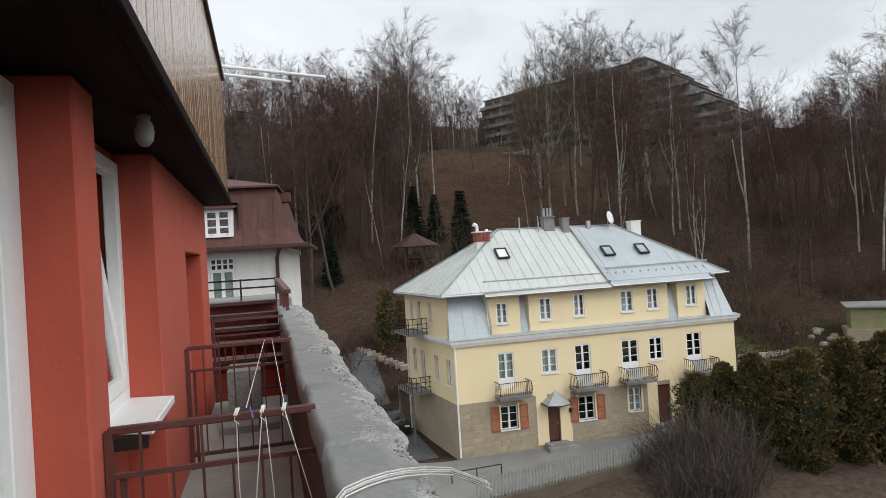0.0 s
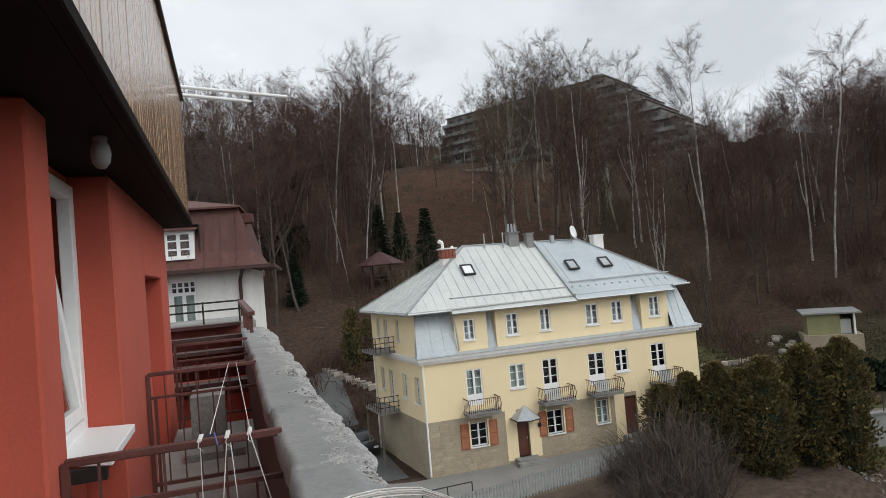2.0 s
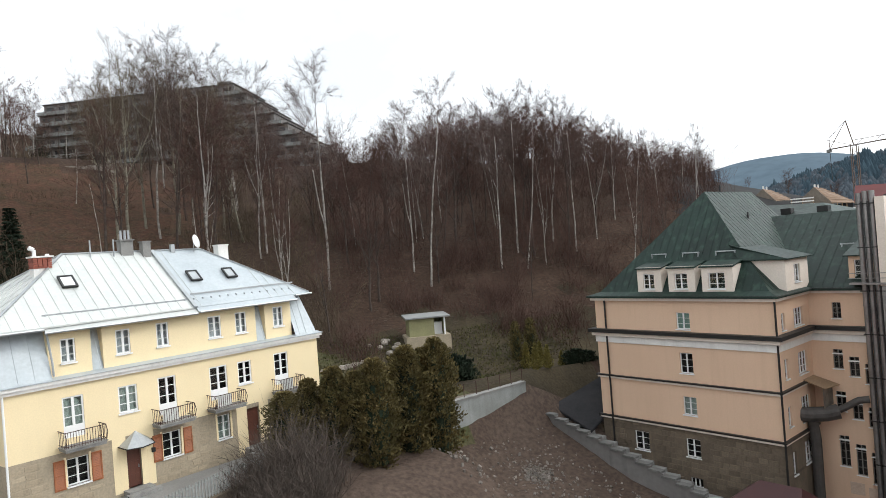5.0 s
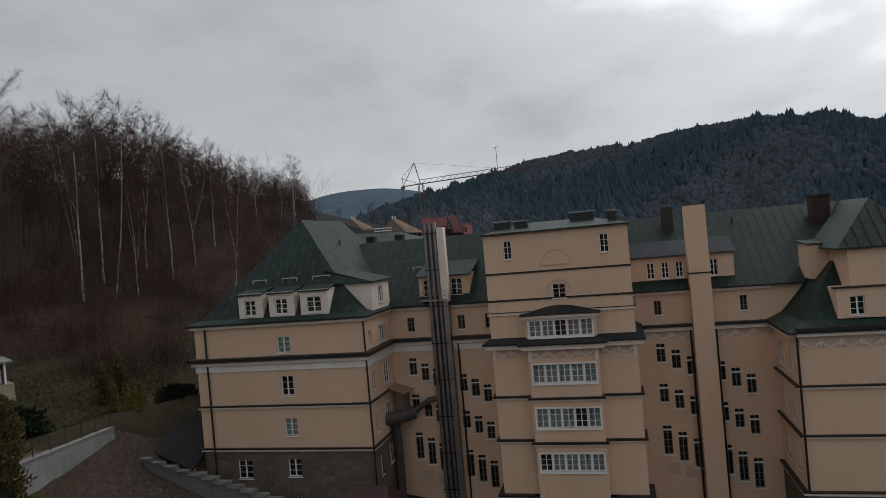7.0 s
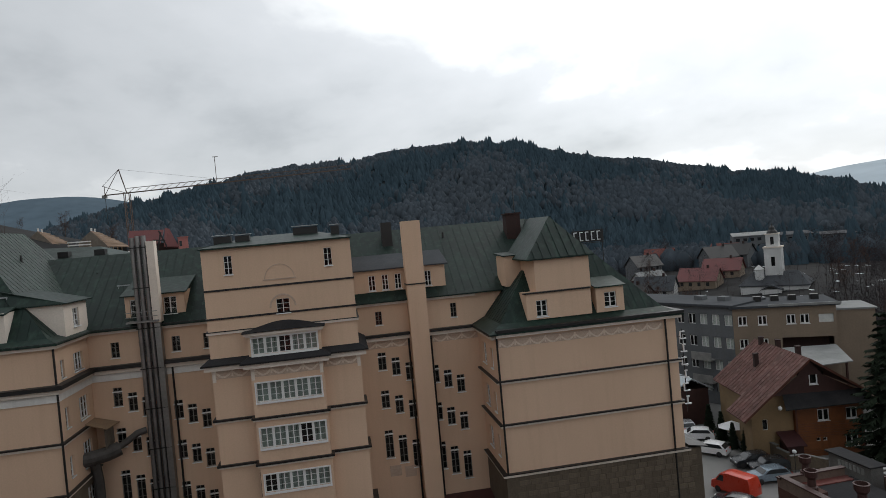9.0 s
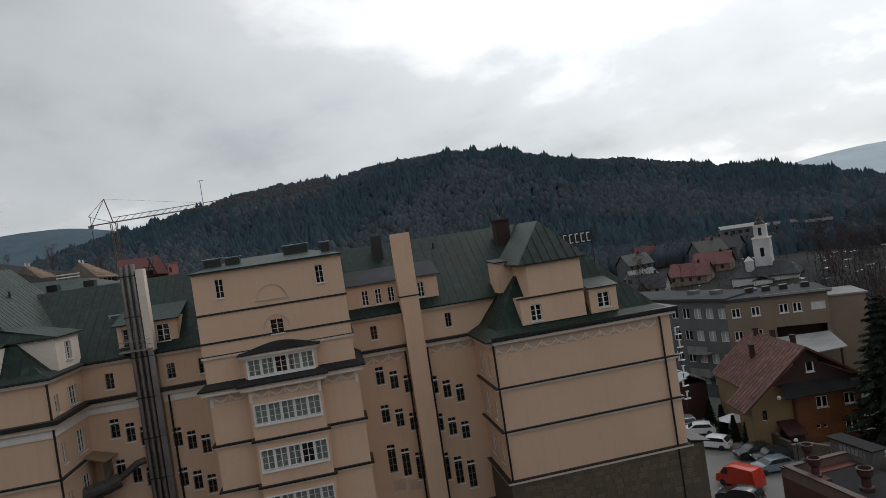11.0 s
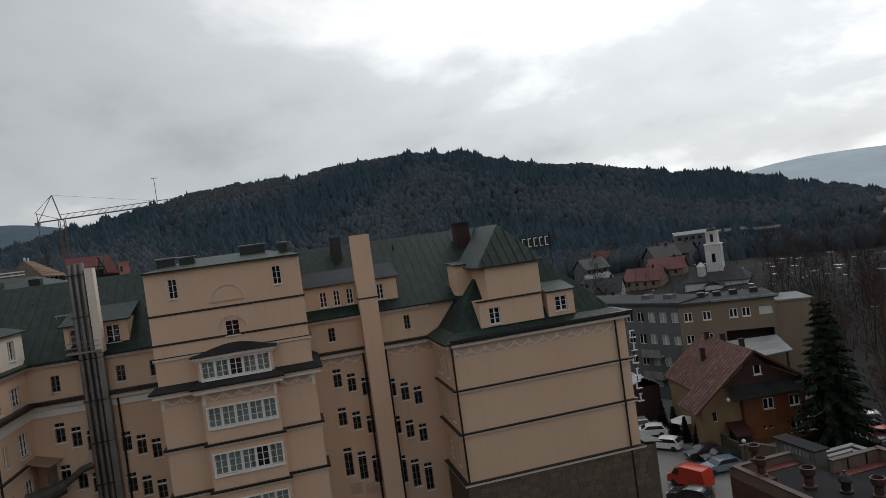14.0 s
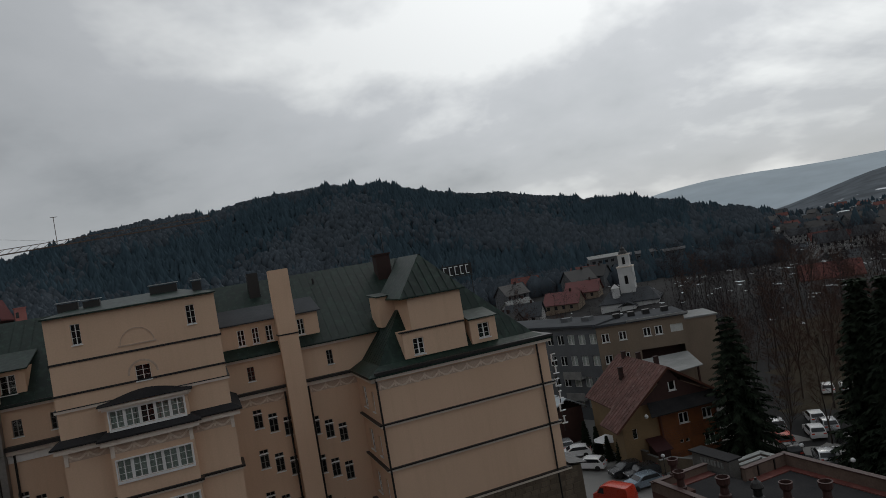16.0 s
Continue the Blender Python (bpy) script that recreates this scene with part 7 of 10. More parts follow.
def shed():
    x, y = polar(-33.1, 71.0)
    z = gz(x, y)
    h = thing("garden_shed", pose(x, y, z + 0.9, 0, 0, -24), "small flat-roofed pale green garden shed on a stone base", "shed")
    part("base", M().box(-2.2, 2.6, -1.6, 2, -2.2, 0.0), "stone_mortar", h)
    part("wall", M().box(-1.8, 0.9, -1.2, 1.5, 0.0, 1.9).box(2.0, 2.15, -1.2, 1.5, 0, 1.9).box(0.9, 2.0, 1.35, 1.5, 0, 1.9), "shed_boards", h, "faded yellow-green boards")
    part("roof", M().slab([(-2.2, -1.6, 2.05), (2.6, -1.6, 2.05), (2.6, 1.9, 2.2), (-2.2, 1.9, 2.2)], 0.14), "pale_roof", h, "flat pale concrete roof")
    part("post", M().box(1.95, 2.1, -1.35, -1.2, 0, 1.95), "white_paint", h)
    part("shelf", M().box(1.0, 1.9, -0.4, 0.4, 0.0, 1.3), "white_paint", h)
    rn = random.Random(3)
    for i in range(10):
        a, b = x - 4.2 + rn.uniform(-1.6, 1.8), y + 1 + rn.uniform(-1.6, 1.6)
        s = rn.uniform(0.2, 0.5)
        single("rubble_stone", M().lathe([(s * 0.7, -0.1), (s, s * 0.3), (s * 0.8, s * 0.8), (s * 0.3, s)], 7), "rubble_light", pose(a, b, gz(a, b), rn.uniform(-12, 12), rn.uniform(-12, 12), rn.uniform(0, 90)), "light grey rubble stone lying on the grass", "stone", "rubble stones")


shed()


def gazebo():
    x, y = -math.sin(radians(2.3)) * 80, math.cos(radians(2.3)) * 80
    h = thing("gazebo", pose(x, y, gz(x, y) + 0.5), "dark wooden garden gazebo with a hipped red-brown roof", "gazebo")
    n = 6
    for i in range(n):
        t0, t1 = 2 * math.pi * i / n, 2 * math.pi * (i + 1) / n
        p, q = (2.2 * math.cos(t0), 2.2 * math.sin(t0)), (2.2 * math.cos(t1), 2.2 * math.sin(t1))
        part("post", M().box(p[0] - 0.08, p[0] + 0.08, p[1] - 0.08, p[1] + 0.08, -1.2, 2.4), "dark_brown_metal", h)
        part("rail", M().bar((*p, 0.9), (*q, 0.9), 0.06, 0.1).bar((*p, 0.45), (*q, 0.45), 0.05, 0.08), "dark_brown_metal", h)
        part("roof_panel", M().slab([(p[0] * 1.4, p[1] * 1.4, 2.25), (q[0] * 1.4, q[1] * 1.4, 2.25), (0, 0, 3.9)], 0.08), "maroon_roof", h)
    part("finial", M().lathe([(0.12, 3.85), (0.16, 4.0), (0.05, 4.2)], 8), "dark_brown_metal", h)


gazebo()


def path_steps():
    """Pale steps in the slope left of the house."""
    h = thing("garden_steps", Matrix.Identity(4), "worn pale stone steps across the grassy slope", "steps")
    for i in range(9):
        t = i / 8
        az = radians(7.6 - 3.8 * t)
        d = 63.2 - 4.6 * t
        x, y = -math.sin(az) * d, math.cos(az) * d
        m = M()
        m.T = Matrix.Translation((x, y, gz(x, y) + 0.15)) @ Matrix.Rotation(radians(10), 4, "Z")
        m.box(-0.42, 0.42, -0.45, 0.45, -0.5, 0.12)
        part("step", m, "rubble_light", h)


path_steps()


BLOCK = pose(51.0, 166.0, 22.3, 0, 0, -43)


def terrace_block():
    """The long stepped building high on the hill behind the trees."""
    h = thing("terraced_block", BLOCK, "long grey concrete terraced building behind the trees", "building")
    fl = 3.1
    for i in range(8):
        # every storey stops short of the one below
        x0, x1 = -58 + i * 0.8, 28.5 - i * 3.75
        z = 0.6 + i * fl
        y = i * 0.8
        wl = M()
        holes = []
        n = int((x1 - x0) / 3.6)
        for k in range(n):
            a = x0 + 0.6 + k * (x1 - x0) / n
            holes.append((a, a + 2.3, z + 0.8, z + 2.3))
        facade(wl, face_front(y), x0, x1, z, z + fl, holes, 0.3)
        wl.quad((x1, y, z), (x1, 26, z), (x1, 26, z + fl), (x1, y, z + fl))
        wl.quad((x0, 26, z), (x0, y, z), (x0, y, z + fl), (x0, 26, z + fl))
        wo = part("storey", wl, "old_block", h)
        for a in holes:
            part("pane", M().box(a[0], a[1], y + 0.25, y + 0.3, a[2], a[3]), "car_glass", wo)
        part("parapet", M().box(x0 - 0.4, x1 + 2.6, y - 2.2, y - 2.0, z - 0.2, z + 0.75).box(x0 - 0.4, x1 + 2.6, y - 2.0, y, z - 0.2, z), "concrete_pale", h)
        part("roof", M().slab([(x0 - 0.3, y - 0.3, z + fl + 0.1), (x1 + 0.3, y - 0.3, z + fl + 0.1), (x1 + 0.3, 26, z + fl + 0.1), (x0 - 0.3, 26, z + fl + 0.1)], 0.2), "dark_flashing", h)
    part("footing", M().box(-58, 28.5, 0.3, 26, -10, 0.6), "old_block", h)
    part("roof_box", M().box(-4, 0, 9, 13, 25.4, 27.2), "old_block", h)
    w = thing("hillside_wall", pose(math.sin(radians(6.9)) * 131, math.cos(radians(6.9)) * 131, 18.9, 0, 0, -6), "whitish rubble retaining wall on the wooded slope", "wall")
    part("wall", M().add([(-5, 0, -3.2), (5.5, 0, -3.2), (5.0, 0.5, 1.3), (-3.2, 0.5, 0.9), (-5, 2, -3.2), (5.5, 2, -3.2), (5, 2, 1.3), (-3.2, 2, 0.9)], [(0, 1, 2, 3), (1, 5, 6, 2), (3, 2, 6, 7), (4, 0, 3, 7)]), "rubble_light", w)


terrace_block()


# ---- vehicles ----
def car_meshes(L, W, H, paint, van=False):
    """Body, glass and wheels of a car standing on z = 0, length along y."""
    prof_v = [(-0.5, 0.30), (-0.5, 0.95), (-0.47, 1.75), (-0.44, 2.0), (0.10, 2.02), (0.26, 1.86), (0.37, 1.2), (0.48, 1.02), (0.5, 0.55), (0.5, 0.3)]
    prof_c = [(-0.5, 0.32), (-0.5, 0.75), (-0.46, 0.98), (-0.36, 1.38), (-0.22, 1.47), (0.02, 1.46), (0.12, 1.35), (0.26, 1.0), (0.45, 0.88), (0.5, 0.66), (0.5, 0.3)]
    pr = prof_v if van else prof_c
    k = H / max(p[1] for p in pr)
    body = M()
    n = len(pr)

    def ring(x, inset):
        out = []
        for y, z in pr:
            zz = z * k
            hi = max(0.0, (zz / H - 0.55)) / 0.45
            out.append((x * (1 - inset * hi), y * L, zz))
        return out
    secs = [(-W / 2, 0.14), (-W / 2 + 0.06, 0.13), (W / 2 - 0.06, 0.13), (W / 2, 0.14)]
    v = []
    for i, (x, ins) in enumerate(secs):
        r = ring(x, ins)
        if i in (0, 3):
            r = [(p[0], p[1] * 0.985, p[2] * 0.985 + 0.01) for p in r]
        v += r
    f = []
    for i in range(3):
        for j in range(n):
            a, b = i * n + j, i * n + (j + 1) % n
            f.append((a, b, b + n, a + n))
    f += [tuple(range(n)), tuple(range(4 * n - 1, 3 * n - 1, -1))]
    body.add(v, f)
    gl = M()
    e = 0.012
    if van:
        gl.quad((-W * 0.40, 0.275 * L, 1.80 * k), (W * 0.40, 0.275 * L, 1.80 * k), (W * 0.43, 0.375 * L, 1.2 * k + 0.03), (-W * 0.43, 0.375 * L, 1.2 * k + 0.03))
        for s in (-1, 1):
            gl.quad((s * (W * 0.47), 0.16 * L, 1.75 * k), (s * W * 0.47, 0.25 * L, 1.7 * k), (s * (W / 2 + e), 0.34 * L, 1.18 * k), (s * (W / 2 + e), 0.16 * L, 1.18 * k))
    else:
        gl.quad((-W * 0.38, 0.135 * L, 1.34 * k), (W * 0.38, 0.135 * L, 1.34 * k), (W * 0.43, 0.255 * L, 1.03 * k), (-W * 0.43, 0.255 * L, 1.03 * k))
        gl.quad((W * 0.38, -0.37 * L, 1.36 * k), (-W * 0.38, -0.37 * L, 1.36 * k), (-W * 0.43, -0.467 * L, 1.0 * k), (W * 0.43, -0.467 * L, 1.0 * k))
        for s in (-1, 1):
            gl.quad((s * W * 0.445, -0.33 * L, 1.38 * k), (s * W * 0.445, 0.06 * L, 1.38 * k), (s * (W * 0.487), 0.19 * L, 1.0 * k), (s * (W * 0.487), -0.40 * L, 1.0 * k))
    for i, vv in enumerate(gl.v):
        gl.v[i] = (vv[0], vv[1] + (e if vv[1] > 0 else -e), vv[2] + e)
    rim = M().lathe([(0.20, -0.1), (0.2, 0.1)], 12)
    ty = M().lathe([(0.25, -0.11), (0.315, -0.1), (0.33, 0.0), (0.315, 0.1), (0.25, 0.11)], 16)
    lamp = M().box(-0.16, 0.16, -0.02, 0.03, -0.07, 0.07)
    return body.mesh("body", paint, True), gl.mesh("glass", "car_glass"), ty.mesh("tyre", "rubber"), rim.mesh("rim", "zinc"), lamp.mesh("headlight", "white_paint"), lamp.mesh("tail_light", "paint_red")


CARS = {}


def car(name, x, y, z, turn, paint, label, L=4.2, W=1.75, H=1.47, van=False):
    key = (paint, L, van)
    if key not in CARS:
        CARS[key] = car_meshes(L, W, H, paint, van)
    b, g, t, r, hl, tl = CARS[key]
    h = thing(name, pose(x, y, z, 0, 0, turn), label, "van" if van else "car", "parked vehicles")
    ob = part("body", b, "", h)
    m = ob.modifiers.new("edge", "EDGE_SPLIT")
    m.split_angle = radians(38)
    part("glazing", g, "", h)
    for s in (-1, 1):
        for q in (-0.31, 0.32):
            w = part("tyre", t, "", h, local=Matrix.Translation((s * (W / 2 - 0.08), q * L, 0.32)) @ Matrix.Rotation(radians(90), 4, "Y"))
            part("rim", r, "", w)
        part("headlight", hl, "", h, local=Matrix.Translation((s * W * 0.34, 0.492 * L, 0.72 if not van else 0.95)))
        part("tail_light", tl, "", h, local=Matrix.Translation((s * W * 0.36, -0.5 * L, 0.82 if not van else 1.1)))
    return h


for a, b, t, p, lab in ((-2.7, 8.6, 189, "paint_black", "black hatchback parked on the lane beside the house"), (-4.6, 13.5, 185, "paint_blue_grey", "blue-grey car parked on the lane beside the house")):
    x, y = hx(a, b)
    car("parked_car", x, y, gz(x, y) + 0.06, 14 + t, p, lab)
# the ground beyond the hotel lies lower and further off
FAR = Matrix.Rotation(radians(-1.7), 4, "Z") @ Matrix.Scale(1.35, 4) @ HOTEL
PZ = -28.55
yard = M().slab([(18.0, -32, -21.16), (36.5, -22, -21.16), (46, 8, -21.16), (46, 26, -21.16), (18.0, 26, -21.16)], 0.3)
single("car_park", yard, "asphalt_pale", FAR, "worn grey asphalt car park beside the hotel", "car park", kind="structure")
for name, x, y, t, p, lab, k in (("delivery_van", 63.4, -30.8, 22, "paint_red", "bright red delivery van in the car park", dict(L=4.4, W=1.9, H=2.1, van=True)),
                                 ("parked_car", 69.8, -36.0, 80, "paint_black", "black estate car with a pale roof parked in a row", {}), ("parked_car", 67.9, -36.9, 80, "paint_black", "black estate car parked in a row", {}),
                                 ("parked_car", 65.4, -35.4, 84, "paint_blue_grey", "pale blue-grey car parked in a row", {}), ("parked_car", 74.6, -33.5, 40, "paint_white", "white car parked near the hotel corner", {}),
                                 ("parked_car", 79.8, -34.2, 62, "paint_white", "white car parked near the hotel corner", {}), ("parked_car", 83.6, -34.4, -12, "paint_silver", "silver car parked near the hotel corner", {}),
                                 ("parked_car", 60.0, -28.9, 36, "paint_black", "black car parked beside the hotel base", {})):
    car(name, x, y, PZ + 0.02, t - 84, p, lab, **k)


def umbrella(s, q):
    x, y = s, q
    h = thing("parasol", pose(x, y, PZ), "white garden parasol beside the car park", "parasol")
    part("pole", M().tube((0, 0, 0), (0, 0, 2.7), 0.04, sides=8), "zinc", h)
    c = M()
    for i in range(8):
        t0, t1 = 2 * math.pi * i / 8, 2 * math.pi * (i + 1) / 8
        c.slab([(1.7 * math.cos(t0), 1.7 * math.sin(t0), 2.1), (1.7 * math.cos(t1), 1.7 * math.sin(t1), 2.1), (0, 0, 2.8)], 0.03)
    part("canopy", c, "white_sheet", h)
    part("base", M().lathe([(0.35, 0), (0.35, 0.1), (0.08, 0.14)], 12), "concrete", h)


umbrella(77.1, -37.6)

# ---- buildings round the car park and in the town ----
def timber_house():
    h = thing("timber_house", pose(69.56, -43.36, 0, 0, 0, -94.9), "wooden guest house with rusty red metal roof and orange boards", "house")
    zb, zr = -28.55, -17.3
    W1, W2, W3, L, L1, z1, z2 = 7.74, 6.7, 5.84, 13.65, 4.95, -23.78, -21.75
    k = (z1 - zr) / W1
    z3 = zr + k * W3
    q0, xl, xr = 0.9, -1.6, W2 - 0.9
    w = M()
    wins = [(0.8, 2.1, -24.6, -23.3), (3.95, 5.2, -24.6, -23.3), (3.75, 5.15, -27.7, -26.35), (0.5, 0.95, -26.9, -26.5), (1.25, 1.7, -26.9, -26.5)]
    facade(w, face_front(q0), xl, xr, zb - 0.5, -22.3, wins, 0.15)
    w.quad((xr, q0, zb - 0.5), (xr, L - 0.6, zb - 0.5), (xr, L - 0.6, -21.5), (xr, q0, -21.5))
    w.quad((xl, q0 + 0.6, zb - 0.5), (xl, q0, zb - 0.5), (xl, q0, -22.3), (xl, q0 + 0.6, -22.3))
    part("wall", w, "orange_wood", h, "orange-brown stained boards")
    bd = M()
    for i in range(22):
        z = zb + 0.3 + i * 0.28
        if z < -22.4 and not any(a[2] - 0.05 < z < a[3] + 0.05 for a in wins):
            bd.box(xl, xr, q0 - 0.02, q0, z, z + 0.03)
    part("board_joints", bd, "door_wood", h)
    part("corner_board", M().box(xl - 0.05, xl + 0.14, q0 - 0.05, q0, zb, -22.5).box(xr - 0.14, xr + 0.05, q0 - 0.05, q0, zb, -22.5), "door_wood", h)
    y = M()
    lw = [(-5.1, -4.5, -25.4, -24.2)]
    facade(y, face_front(q0 + 0.6), -6.3, xl, zb - 0.5, -23.0, lw, 0.15)
    y.poly([(-6.3, q0 + 0.6, -23.0), (xl, q0 + 0.6, -23.0), (xl, q0 + 0.6, -19.6)])
    y.quad((-5.3, L - 0.6, zb - 0.5), (-5.3, L1, zb - 0.5), (-5.3, L1, -22.1), (-5.3, L - 0.6, -22.1))
    y.quad((-6.3, L1, zb - 0.5), (-6.3, q0 + 0.6, zb - 0.5), (-6.3, q0 + 0.6, -23.0), (-6.3, L1, -23.0))
    part("plaster_wall", y, "ochre_plaster", h, "yellowish plaster wall")
    for a in wins + lw:
        window(h, face_front(q0 if a in wins else q0 + 0.6), *a, leaves=2 if a[1] - a[0] > 1 else 1, rows=1, depth=0.08, edge=0.1 if a[1] - a[0] > 1 else 0.04, sill=a[1] - a[0] > 1)
    g = M()
    gw = (0.05, 1.0, -20.4, -19.05)
    facade(g, face_front(q0 - 0.2), -1.2, 1.5, -21.4, -19.3, [gw], 0.12)
    g.poly([(-1.2, q0 - 0.2, -19.3), (1.5, q0 - 0.2, -19.3), (0.1, q0 - 0.2, zr - 0.2)])
    g.poly([(-4.0, q0 - 0.2, -21.4), (-1.2, q0 - 0.2, -21.4), (-1.2, q0 - 0.2, -19.3)])
    g.poly([(1.5, q0 - 0.2, -21.4), (5.3, q0 - 0.2, -21.4), (1.5, q0 - 0.2, -19.3)])
    part("gable", g, "dark_brown_metal", h, "dark boarded gable")
    window(h, face_front(q0 - 0.2), *gw, leaves=1, rows=1, depth=0.05, edge=0.14)
    part("skirt_roof", M().slab([(-3.2, -0.3, -22.75), (W2 + 0.1, -0.3, -22.45), (W2 - 0.9, q0 - 0.15, -21.2), (-3.0, q0 - 0.15, -21.2)], 0.1), "bitumen", h, "dark metal skirt roof")
    r = M().slab([(-W1, 0, z1), (0, 0, zr), (0, L1, zr), (-W1, L1, z1)][::-1], 0.12)
    r.slab([(-W3, L1, z3), (0, L1, zr), (0, L, zr), (-W3, L, z3)][::-1], 0.12)
    r.slab([(0, 0, zr), (W2, 0, z2), (W2, L, z2), (0, L, zr)][::-1], 0.12)
    rf = part("roof", r, "rusty_roof", h, "faded rusty red metal roof")
    s = M()
    seams(s, (-W1, L1, z1 + 0.01), (-W1, 0, z1 + 0.01), (0, 0, zr + 0.01), (0, L1, zr + 0.01), 0.7)
    seams(s, (-W3, L, z3 + 0.01), (-W3, L1, z3 + 0.01), (0, L1, zr + 0.01), (0, L, zr + 0.01), 0.7)
    part("roof_seams", s, "rusty_roof", rf)
    part("barge_board", M().bar((-W1, 0.0, z1 - 0.12), (0, 0.0, zr - 0.12), 0.08, 0.24).bar((0, 0.0, zr - 0.12), (W2, 0.0, z2 - 0.12), 0.08, 0.24), "door_wood", rf)
    for q, x, hh in ((11.0, -0.5, 0.7), (8.0, 0.2, 0.8), (3.8, 0.5, 0.7), (7.6, -2.8, -0.9)):
        part("chimney", M().box(x, x + 0.5, q, q + 0.5, -21, zr + hh * 0.8).box(x - 0.05, x + 0.55, q - 0.05, q + 0.55, zr + hh * 0.8, zr + hh * 0.8 + 0.08), "brick_dark", rf)
    part("porch_roof", M().slab([(-3.7, -1.0, -26.6), (xl + 0.1, -1.0, -26.6), (xl + 0.1, q0 + 0.5, -25.6), (-3.7, q0 + 0.5, -25.6)], 0.1), "maroon_roof", h)
    part("porch_wall", M().box(-3.4, xl - 0.1, -0.6, q0 + 0.5, zb - 0.4, -26.5), "dark_brown_metal", h)
    part("gable_lamp", M().lathe([(0.0, -22.9), (0.2, -22.8), (0.25, -22.6), (0.1, -22.4)], 10, (-3.6, 0.2, 0)), "white_sheet", h, "white globe lamp")
    an = thing("pale_annex", Matrix.Identity(4), "low annex with a weathered pale metal roof", "annex")
    part("wall", M().prism_wall([(84.0, -49.6), (79.5, -49.8), (79.5, -53.6), (83.2, -55.2)], -28.6, -19.6), "sand_panel", an)
    part("roof", M().slab([(74.7, -47.8, -19.5), (75.2, -52.2, -19.5), (84.0, -56.1, -19.3), (85.0, -48.9, -19.3)], 0.12), "pale_roof", an)
    for px, py in ((75.6, -51.8), (75.2, -48.4)):
        part("post", M().box(px, px + 0.2, py, py + 0.2, -28.6, -19.6), "dark_brown_metal", an)
    sm = thing("small_outhouse", FAR, "small dark outhouse with a pale blue metal roof", "outhouse")
    part("wall", M().box(29.6, 33.4, 15.0, 20, -21.4, -17.6), "dark_brown_metal", sm)
    part("roof", M().slab([(29.2, 14.6, -17.6), (31.6, 14.6, -16.4), (31.6, 20.4, -16.4), (29.2, 20.4, -17.6)][::-1], 0.1).slab([(31.6, 14.6, -16.4), (33.8, 14.6, -17.6), (33.8, 20.4, -17.6), (31.6, 20.4, -16.4)][::-1], 0.1), "blue_grey_roof", sm)


timber_house()


